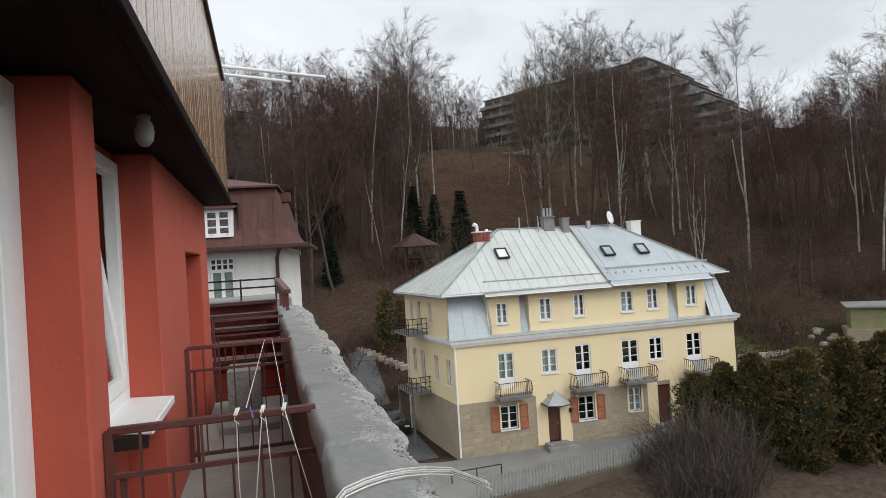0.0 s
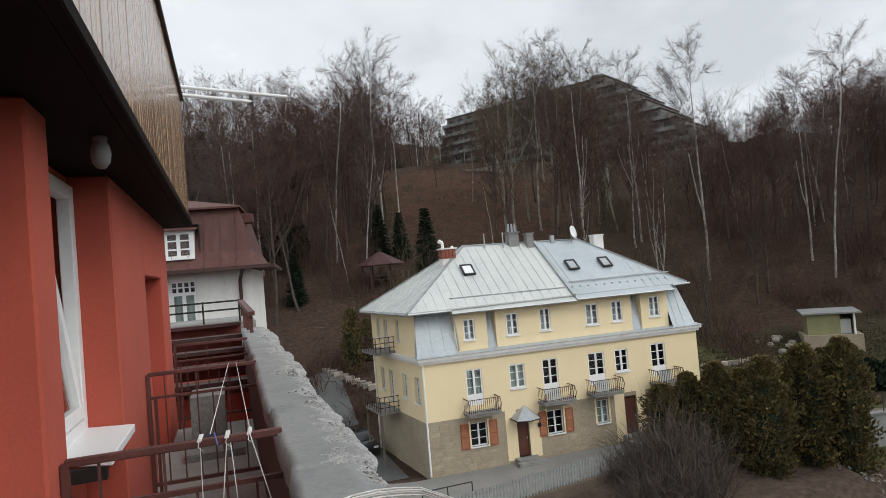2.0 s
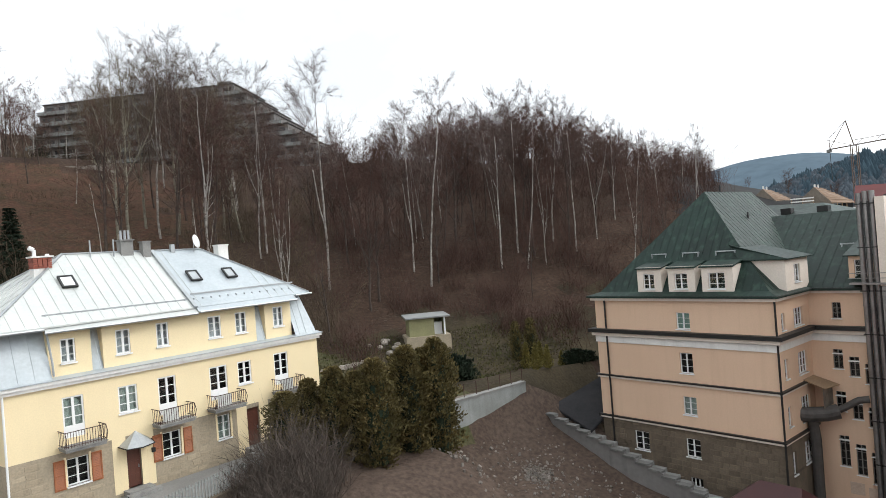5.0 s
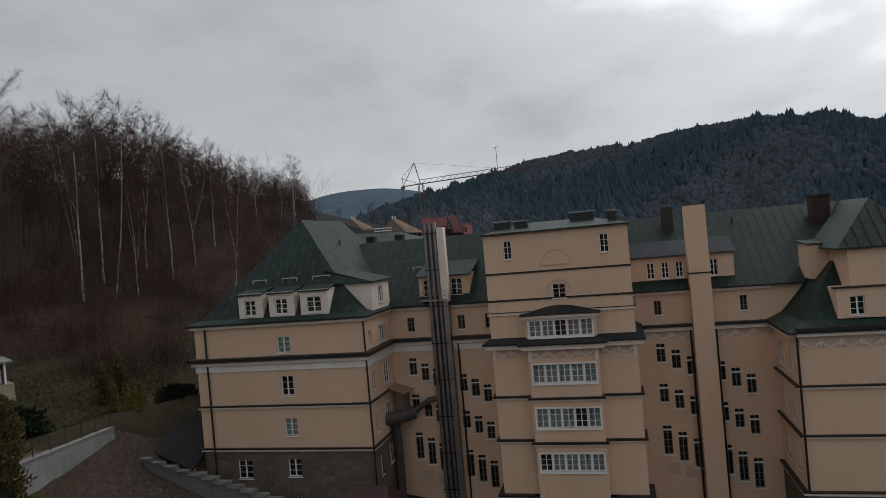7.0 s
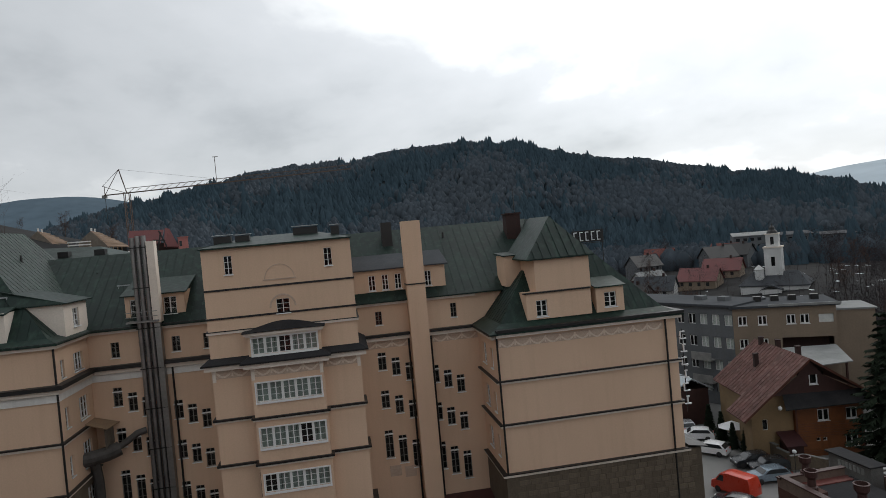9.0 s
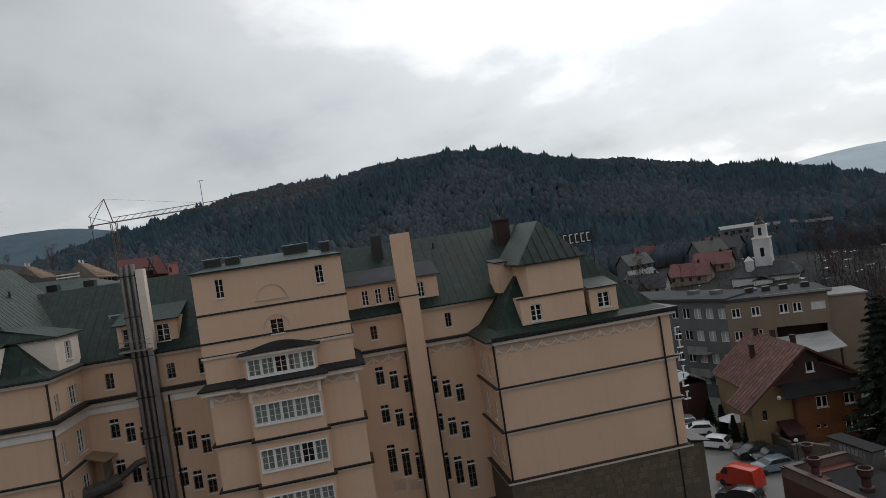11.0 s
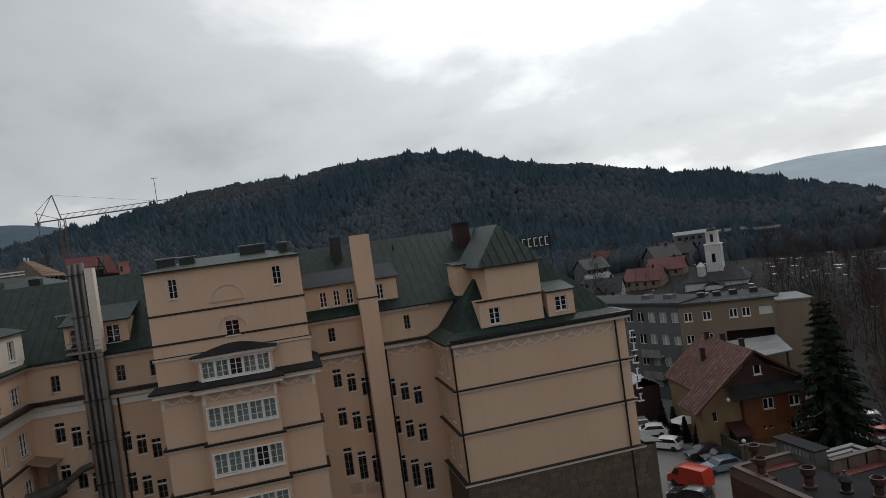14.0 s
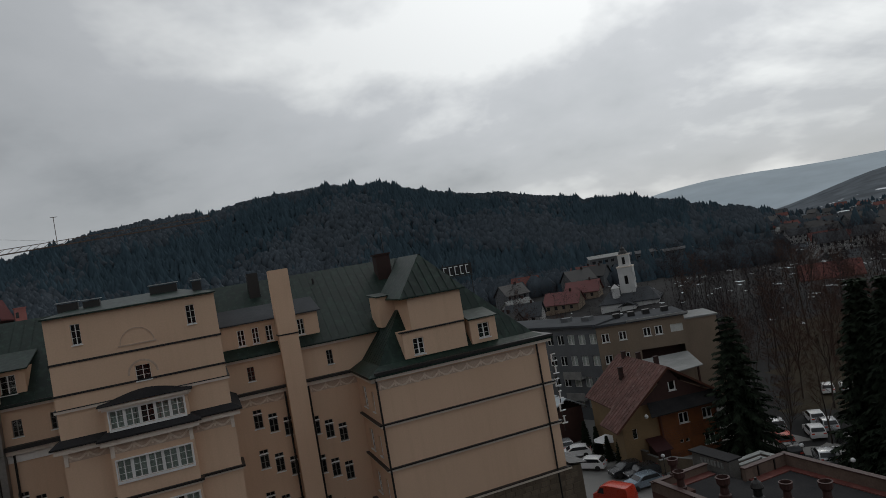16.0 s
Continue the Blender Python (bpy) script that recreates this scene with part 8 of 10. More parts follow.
def flats():
    x, y = 78.6, -39.5
    zt, zb = -12.3, -26.5
    K = Matrix.Scale(1.15, 4)
    h = thing("apartment_block", K @ pose(x, y, 0, 0, 0, -110.4), "four-storey sand-coloured apartment block with a flat roof", "apartment block")
    w = M()
    holes = [(a, a + 1.0, z, z + 1.15) for z in (-14.55, -17.4, -20.3) for a in (0.6, 2.85, 6.0, 7.5)] + [(5.4, 11.0, -19.2, -16.2), (9.5, 11.1, -14.5, -13.5)]
    holes = [o for o in holes if not (o[0] > 5.5 and o[2] in (-17.4,))]
    facade(w, face_front(), 0, 11.4, zb, zt, holes, 0.3)
    w.quad((0, 7, zb), (0, 0, zb), (0, 0, zt), (0, 7, zt))
    w.quad((11.4, 0, zb), (11.4, 7, zb), (11.4, 7, zt), (11.4, 0, zt))
    w.quad((11.4, 7, zb), (0, 7, zb), (0, 7, zt), (11.4, 7, zt))
    part("wall", w, "sand_panel", h)
    for o in holes:
        if o[1] - o[0] < 1.5:
            window(h, face_front(), *o, leaves=2, rows=1, depth=0.08, edge=0.1)
    part("loggia", M().box(5.4, 11.0, 2.2, 2.3, -19.2, -16.2), "dark_brown_metal", h, "dark recessed loggia")
    part("roof", M().slab([(-0.4, -0.4, zt + 0.15), (11.8, -0.4, zt + 0.15), (11.8, 7.2, zt + 0.2), (-0.4, 7.2, zt + 0.2)], 0.3), "grey_roof", h, "flat grey felt roof")
    part("edge_strip", M().box(4, 11.9, -0.5, -0.35, zt, zt + 0.28), "pale_roof", h)
    part("stair_wing", M().box(11.42, 15.6, 0.6, 6.6, zb, zt - 0.9), "sand_panel", h)
    part("stair_wing_roof", M().box(11.42, 15.8, 0.4, 6.8, zt - 0.9, zt - 0.7), "pale_roof", h)
    part("ribbon_window", M().box(9.5, 11.1, 0.12, 0.18, -14.5, -13.5), "curtain", h)
    for a in (3, 5, 7, 9.5):
        part("roof_vent", M().box(a, a + 0.9, 3.4, 4.2, zt + 0.1, zt + 0.8), "dark_flashing", h)
    g = thing("apartment_block", K @ pose(x, y, 0, 0, 0, -150), "four-storey grey panel apartment block with balconies", "apartment block")
    w = M()
    holes = [(-1.2 - k * 1.75, -0.1 - k * 1.75, z, z + 1.35) for z in (-14.6, -17.5, -20.4, -23.2) for k in range(14)]
    facade(w, face_front(), -26, 0, zb, zt + 0.2, holes, 0.25)
    part("wall", w, "grey_panel", g)
    for o in holes:
        window(g, face_front(), *o, leaves=2, rows=1, depth=0.12, curtain="curtain" if int(o[0] * 7) % 3 else "", sill=False)
    for z in (-18.2, -21.1):
        for a in (-5.6, -12.6):
            part("balcony", M().box(a, a + 2.9, -1.1, 0.0, z - 0.9, z - 0.75).box(a, a + 2.9, -1.1, -1.02, z - 0.75, z + 0.15), "concrete", g)
    part("roof", M().slab([(-26.3, -0.4, zt + 0.35), (0.3, -0.4, zt + 0.35), (0.3, 7, zt + 0.42), (-26.3, 7, zt + 0.42)], 0.3), "grey_roof", g, "flat grey felt roof")
    for a in (-4, -7.5):
        part("roof_vent", M().box(a, a + 1.2, 3, 4.2, zt + 0.3, zt + 0.9), "grey_panel", g)


flats()


def near_roof():
    """Flat roof with dark pots and red copings, below and beside the camera's building."""
    h = thing("flat_roof_building", Matrix.Translation((35.0, -19.9, 0)) @ Matrix.Rotation(radians(7), 4, "Z") @ Matrix.Translation((-35.0, 19.9, 0)), "flat-roofed building with dark felt and red-capped parapets", "building")
    x0, xe, xs, yn, ym, ys, zt = 6.0, 35.2, 32.6, -19.5, -23.9, -27.45, -15.72
    part("wall", M().box(x0, xe, ym, yn, -25, zt).box(x0, xs, ys, ym, -25, zt), "parapet_red", h)
    part("roof_deck", M().box(x0 + 0.3, xe - 0.3, ym, yn - 0.3, zt, zt + 0.04).box(x0 + 0.3, xs - 0.3, ys + 0.3, ym, zt, zt + 0.04), "bitumen", h, "dark bitumen roof deck")
    # parapets, each with its coping and the red sheet at its foot
    for (a0, a1, b0, b1), foot, top in (((x0, xs, ys, ys + 0.28), (x0, xs - 0.28, ys + 0.28, ys + 0.75), 0.72), ((xs - 0.28, xs, ys + 0.28, ym - 0.1), (xs - 0.95, xs - 0.28, ys + 0.75, ym - 0.25), 0.72),
                                      ((xe - 0.25, xe, ym + 0.3, yn), (xe - 0.9, xe - 0.25, ym + 0.3, yn - 0.6), 0.5), ((x0, xe - 0.25, yn - 0.28, yn), (x0, xe - 2.6, yn - 0.75, yn - 0.28), 0.62)):
        p = part("parapet", M().box(a0, a1, b0, b1, zt, zt + top), "parapet_tan", h, "brownish plastered parapet")
        part("coping", M().box(a0 - 0.05, a1 + 0.05, b0 - 0.05, b1 + 0.05, zt + top, zt + top + 0.07), "dark_brown_metal", p, "dark sheet coping")
        part("foot_sheet", M().box(*foot, zt + 0.04, zt + 0.10), "red_roof", p, "dull red sheet at the parapet's foot")
    for y in (-25.0, -26.3):
        part("downpipe", M().box(xs - 0.34, xs - 0.28, y, y + 0.07, zt + 0.1, zt + 0.7), "dark_flashing", h)
    # louvred vent housing with its slab
    hz_ = part("roof_hatch", M().box(33.7, 36.75, -24.95, -24.15, -25, zt + 0.82), "concrete_dark", h, "grey rooftop vent housing")
    for i in range(7):
        part("louvre", M().box(34.15 + i * 0.28, 34.33 + i * 0.28, -24.15, -24.10, zt + 0.28, zt + 0.62), "concrete_pale", hz_)
    part("hatch_cap", M().box(33.55, 36.9, -25.1, -24.0, zt + 0.82, zt + 0.91), "bitumen", hz_)
    # small sunk terrace with pale copings behind the parapet
    part("terrace_floor", M().box(xs, 34.8, -27.9, -25.3, -25, zt - 0.6), "concrete_dark", h)
    for q in ((34.55, 34.85, -27.9, -25.3), (xs + 0.06, 34.55, -27.9, -27.6), (33.95, 34.2, -27.2, -25.3), (xs + 0.06, 33.95, -27.2, -26.95)):
        part("terrace_wall", M().box(*q, zt - 0.6, zt + 0.18), "parapet_tan", h)
        part("terrace_coping", M().box(q[0] - 0.04, q[1] + 0.04, q[2] - 0.04, q[3] + 0.04, zt + 0.18, zt + 0.24), "concrete_pale", h, "pale terrace coping")
    # chimney pots: flared ones, and one with a pointed cowl
    flared = M().lathe([(0.34, 0.0), (0.34, 0.16), (0.24, 0.22), (0.22, 0.62), (0.30, 0.72), (0.36, 0.80), (0.38, 1.08), (0.40, 1.14), (0.32, 1.16), (0.30, 0.9)], 14).mesh("roof_pot", "dark_brown_metal")
    cowl = M().lathe([(0.34, 0.0), (0.34, 0.16), (0.24, 0.22), (0.24, 0.60), (0.36, 0.66), (0.38, 0.74), (0.26, 0.98), (0.08, 1.14), (0.06, 1.26)], 14).mesh("roof_pot", "dark_flashing")
    for x, y, z, k, me in ((35.1, -21.25, 0.5, 0.85, flared), (33.5, -20.3, 0.35, 0.9, flared), (31.5, -21.55, 0.05, 1.0, flared), (30.2, -22.6, 0.0, 0.95, cowl), (29.0, -23.4, 0.0, 0.9, flared), (27.6, -24.6, 0.0, 0.95, flared)):
        ob = part("roof_pot", me, "", h, "pointed dark metal cowl" if me is cowl else "dark terracotta chimney pot")
        ob.matrix_local = Matrix.Translation((x, y, zt + z)) @ Matrix.Diagonal((k, k, k, 1))
    part("chimney_block", M().box(32.9, 34.2, -20.75, yn - 0.3, zt, zt + 0.35), "parapet_red", h)


near_roof()


def globe_lamp(x, y, zg):
    """A low street lamp: a white globe on a thin dark post."""
    z = gz(x, y)
    h = thing("street_lamp", Matrix.Translation((x, y, z)), "street lamp with a white globe on a thin dark post", "street lamp", "globe lamps")
    part("post", M().tube((0, 0, -0.2), (0, 0, zg - z - 0.2), 0.05, 0.035, 8), "dark_flashing", h)
    part("collar", M().tube((0, 0, zg - z - 0.25), (0, 0, zg - z - 0.16), 0.09, 0.09, 10), "dark_flashing", h)
    part("globe", M().lathe([(0.02, zg - z - 0.2), (0.17, zg - z - 0.14), (0.23, zg - z), (0.17, zg - z + 0.14), (0.02, zg - z + 0.21)], 12), "white_sheet", h, "white glass globe", smooth=True)


for lx, ly, lz in ((65.9, -38.6, -26.0), (55.2, -47.8, -24.5), (49.3, -47.9, -24.5)):
    globe_lamp(lx, ly, lz)


def car_park_walls():
    """Stepped wall between the car park and the timber house, and the low garden wall below it."""
    st = thing("stepped_wall", Matrix.Identity(4), "dark stepped wall with pale copings beside the parked cars", "wall")
    for (ax, ay), (bx, by), z in (((74.8, -38.3), (72.1, -39.1), -26.5), ((72.1, -39.1), (70.4, -39.35), -26.85), ((70.4, -39.35), (68.6, -39.5), -27.15)):
        part("wall_run", M().bar((ax, ay, z - 1.2), (bx, by, z - 1.2), 0.3, 2.4), "dark_stone", st)
        part("coping", M().bar((ax, ay, z + 0.04), (bx, by, z + 0.04), 0.38, 0.08), "concrete_dark", st, "weathered pale coping")
    ga = thing("garden_wall", Matrix.Identity(4), "low garden wall with a pale coping", "wall")
    for (ax, ay), (bx, by) in (((67.0, -38.7), (67.0, -40.3)), ((67.0, -40.3), (65.0, -41.6))):
        part("wall_run", M().bar((ax, ay, -27.6), (bx, by, -27.6), 0.25, 1.5), "dark_stone", ga)
        part("coping", M().bar((ax, ay, -26.83), (bx, by, -26.83), 0.34, 0.07), "concrete", ga, "pale coping")


car_park_walls()


def church():
    az = radians(-120.0)
    D = 225.0
    x, y = -math.sin(az) * D, math.cos(az) * D
    z = gz(x, y)
    h = thing("church", pose(x, y, 0, 0, 0, -128), "white church with a tall slim bell tower", "church")
    t0 = -10.3
    w = M()
    ho = [(-0.55, 0.55, -18.6, -15.8), (-0.5, 0.5, -12.4, -10.8)]
    facade(w, face_front(-2.4), -2.4, 2.4, z - 2, t0 - 2.6, ho[:1], 0.4)
    facade(w, face_left(-2.4), -2.4, 2.4, z - 2, t0 - 2.6, ho[:1], 0.4)
    facade(w, face_right(2.4), -2.4, 2.4, z - 2, t0 - 2.6, ho[:1], 0.4)
    facade(w, face_front(-1.75), -1.75, 1.75, t0 - 2.6, t0 + 1.4, [(-0.5, 0.5, t0 - 1.8, t0 + 0.6)], 0.4)
    facade(w, face_left(-1.75), -1.75, 1.75, t0 - 2.6, t0 + 1.4, [(-0.5, 0.5, t0 - 1.8, t0 + 0.6)], 0.4)
    facade(w, face_right(1.75), -1.75, 1.75, t0 - 2.6, t0 + 1.4)
    part("tower", w, "church_white", h)
    # near-black core: the darkness inside the belfry as colour
    part("belfry_inside", M().box(-1.6, 1.6, -1.3, 1.6, -20, t0 + 1.3), "unlit_dark", h)
    part("tower_cornice", M().box(-2.6, 2.6, -2.6, 2.6, t0 - 2.8, t0 - 2.4).box(-1.95, 1.95, -1.95, 1.95, t0 + 1.3, t0 + 1.6), "beige_trim", h)
    part("tower_cap", M().lathe([(1.7, t0 + 1.6), (1.4, t0 + 2.3), (0.9, t0 + 2.8), (0.8, t0 + 3.4), (0.2, t0 + 4.0), (0.05, t0 + 4.8)], 10), "dark_flashing", h)
    part("nave_wall", M().box(-9, 9.4, -6.6, 6.0, z - 2, -24.0), "church_white", h)
    e, rz = -24.0, -20.3
    p = [(-9.5, -7.0, e), (9.9, -7.0, e), (9.9, 6.4, e), (-9.5, 6.4, e), (-6, -0.3, rz), (6.4, -0.3, rz)]
    part("nave_roof", M().slab([p[0], p[1], p[5], p[4]], 0.3).slab([p[1], p[2], p[5]], 0.3).slab([p[3], p[0], p[4]], 0.3).slab([p[2], p[3], p[4], p[5]], 0.3), "grey_roof", h)
    part("turret", M().lathe([(1.3, -24.0), (1.3, -19.6), (1.5, -19.4), (0.8, -18.7), (0.1, -18.0)], 8, (-3.9, -3.4, 0)), "church_white", h)
    part("porch", M().box(-2.6, 2.6, -9.4, -6.6, z - 2, -25.0), "church_white", h)
    part("porch_roof", M().slab([(-3.0, -9.8, -25.1), (0, -9.8, -23.6), (0, -6.0, -23.6), (-3.0, -6.0, -25.1)][::-1], 0.2).slab([(0, -9.8, -23.6), (3.0, -9.8, -25.1), (3.0, -6.0, -25.1), (0, -6.0, -23.6)][::-1], 0.2), "grey_roof", h)


church()


def town_house(name, w, d, hh, wall, roof, label):
    """One house of the town with its ground floor at z = 0."""
    h = thing(name, Matrix.Identity(4), label, "house", "town houses")
    bx = M()
    holes = []
    n = max(2, int(w / 2.8))
    for fl in range(max(1, int(hh / 2.8))):
        for k in range(n):
            a = -w / 2 + 0.8 + k * (w - 1.0) / n
            holes.append((a, a + 1.1, 0.9 + fl * 2.8, 2.2 + fl * 2.8))
    facade(bx, face_front(-d / 2), -w / 2, w / 2, -2, hh, holes, 0.15)
    facade(bx, face_left(-w / 2), -d / 2, d / 2, -2, hh)
    facade(bx, face_right(w / 2), -d / 2, d / 2, -2, hh)
    bx.poly([(-w / 2, -d / 2, hh), (-w / 2, 0, hh + d * 0.42), (-w / 2, d / 2, hh)])
    bx.poly([(w / 2, d / 2, hh), (w / 2, 0, hh + d * 0.42), (w / 2, -d / 2, hh)])
    facade(bx, Matrix.Rotation(math.pi, 4, "Z") @ face_front(-d / 2), -w / 2, w / 2, -2, hh)
    part("wall", bx, wall, h)
    for a in holes:
        part("window", M().box(a[0], a[1], -d / 2 + 0.1, -d / 2 + 0.14, a[2], a[3]), "car_glass", h)
    e = 0.6
    part("roof", M().slab([(-w / 2 - e, -d / 2 - e, hh - e * 0.84), (w / 2 + e, -d / 2 - e, hh - e * 0.84), (w / 2 + e, 0, hh + d * 0.42), (-w / 2 - e, 0, hh + d * 0.42)], 0.15).slab([(w / 2 + e, d / 2 + e, hh - e * 0.84), (-w / 2 - e, d / 2 + e, hh - e * 0.84), (-w / 2 - e, 0, hh + d * 0.42), (w / 2 + e, 0, hh + d * 0.42)], 0.15), roof, h)
    part("chimney", M().box(w * 0.2, w * 0.2 + 0.7, -0.3, 0.4, hh, hh + d * 0.42 + 0.9), "brick_dark", h)
    return h


def town():
    rn = random.Random(21)
    kinds = [("town_wall", "grey_roof", "white town house with a grey roof"), ("sand_panel", "bright_red_roof", "sand-coloured town house with a bright red roof"),
             ("town_wall", "pale_roof", "white town house with a pale metal roof"), ("grey_panel", "dark_flashing", "grey town house with a dark roof"),
             ("sand_panel", "red_roof", "sand-coloured town house with a rusty red roof"), ("town_wall", "red_roof", "white town house with a dull red roof")]
    protos = {}
    spots = [(-114.5, 245, 1), (-108.5, 230, 1), (-116.3, 262, 1), (-105.5, 190, 2), (-107.0, 240, 0), (-110.5, 260, 2), (-111.5, 310, 5)]
    for i in range(84):
        az = rn.uniform(-118.5, -103) if i < 24 else rn.uniform(-142, -131.5)
        d = rn.uniform(195, 330) if i < 24 else rn.choice((rn.uniform(330, 480), rn.uniform(450, 950), rn.uniform(500, 1250)))
        spots.append((az, d, rn.choice((0, 0, 2, 3, 3, 3, 4, 5))))
    used = []
    for az, d, k in spots:
        if abs(az + 120) < 5.5 and d < 262:
            continue
        x, y = polar(az, d)
        if any(math.hypot(x - a, y - b) < 13 for a, b in used):
            continue
        used.append((x, y))
        m = pose(x, y, gz(x, y), 0, 0, az + rn.uniform(-40, 40))
        if k not in protos:
            protos[k] = town_house("town_house", rn.uniform(10, 15), rn.uniform(8, 10), rn.choice((3.2, 5.8, 6.2)), *kinds[k])
            protos[k].matrix_world = m
        else:
            copy_thing(protos[k], m)
    # long pale blocks on the rise behind the church
    for az, d, w, n, z in ((-118.6, 330, 16, 4, -25.5), (-121.6, 345, 14, 3, -24), (-124.0, 390, 22, 3, -27), (-132.6, 620, 30, 3, -36), (-135.6, 660, 34, 3, -37)):
        x, y = polar(az, d)
        h = thing("town_block", pose(x, y, z, 0, 0, az + 8), "long pale apartment building in the valley", "apartment block", "town blocks")
        wl = M()
        ho = [(-w / 2 + 1 + k * 3.0, -w / 2 + 2.6 + k * 3.0, 0.9 + f * 3, 2.3 + f * 3) for f in range(n) for k in range(int((w - 2) / 3))]
        facade(wl, face_front(), -w / 2, w / 2, -12, n * 3 + 0.4, ho, 0.2)
        wl.quad((w / 2, 0, -12), (w / 2, 12, -12), (w / 2, 12, n * 3 + 0.4), (w / 2, 0, n * 3 + 0.4))
        wl.quad((-w / 2, 12, -12), (-w / 2, 0, -12), (-w / 2, 0, n * 3 + 0.4), (-w / 2, 12, n * 3 + 0.4))
        wo = part("wall", wl, "town_wall" if d > 600 else "grey_panel", h)
        for o in ho:
            part("pane", M().box(o[0], o[1], 0.12, 0.16, o[2], o[3]), "car_glass", wo)
        part("roof", M().slab([(-w / 2 - 0.5, -0.5, n * 3 + 0.5), (w / 2 + 0.5, -0.5, n * 3 + 0.5), (w / 2, 12.5, n * 3 + 1.6), (-w / 2, 12.5, n * 3 + 1.6)], 0.3), "pale_roof" if n == 4 else "grey_roof", h)
    # a long house with a red roof beside the park, and white gables behind it
    for az, d, w, dp, hh, z, k, turn in ((-134.9, 222, 15.5, 9.0, 8.6, -32.5, 4, 6), (-136.3, 300, 12, 9, 6.2, -33.6, 0, 60), (-138.3, 305, 12, 9, 6.2, -34.0, 0, 75), (-140.2, 300, 13, 9, 6.4, -34.0, 3, 60), (-134.4, 310, 12, 9, 6.0, -33.6, 3, -70)):
        x, y = polar(az, d)
        town_house("town_house", w, dp, hh, *kinds[k]).matrix_world = pose(x, y, z, 0, 0, az + turn)
        used.append((x, y))
    # thin snow left on lawns and yards
    sn = M()
    for i in range(720):
        az, d = (rn.uniform(-142, -103), rn.uniform(150, 520)) if i < 520 else (rn.uniform(-143, -131.8), rn.uniform(420, 1150))
        x, y = polar(az, d)
        if any(math.hypot(x - a, y - b) < 9 for a, b in used):
            continue
        n = 9
        r = (rn.uniform(0.3, 1.3) if i % 5 else rn.uniform(1.0, 3.0)) * (0.6 + d / 330)
        a0 = rn.random() * 6
        pts = []
        for k in range(n):
            t = 2 * math.pi * k / n
            rr = r * rn.uniform(0.55, 1.2)
            px, py = x + rr * math.cos(t), y + rr * 0.55 * math.sin(t)
            pts.append((px, py, gz(px, py) + 0.25))
        sn.poly(pts)
    single("snow_patches", sn, "snow_patch", Matrix.Identity(4), "thin patches of old snow on the valley lawns", "snow", kind="stuff")
    # parked cars on the street below the trees
    for i, (x, y, t, p) in enumerate(((66.3, -59.6, 60, "paint_white"), (67.4, -62.6, 60, "paint_silver"), (70.8, -64.0, 60, "paint_white"), (59.2, -53.9, 58, "paint_silver"), (58.4, -55.9, 58, "paint_white"), (66.3, -55.0, 62, "paint_red"), (71.4, -58.4, 64, "paint_silver"), (81.2, -76.6, 50, "paint_white"), (79.6, -78.6, 50, "paint_white"), (61.3, -59.4, 60, "paint_black"), (63.0, -53.0, 62, "paint_black"))):
        car("parked_car", x, y, gz(x, y) + 0.07, t - 84 - 96, p, "car parked in the street below the trees")


town()
strip("street", [(40.0, -66.0), (56.0, -58.5), (62.0, -55.5), (72.0, -54.0), (84.0, -57.0), (130.0, -75.0)], 6.5, "asphalt_pale", "asphalt street lined with parked cars", 0.06)


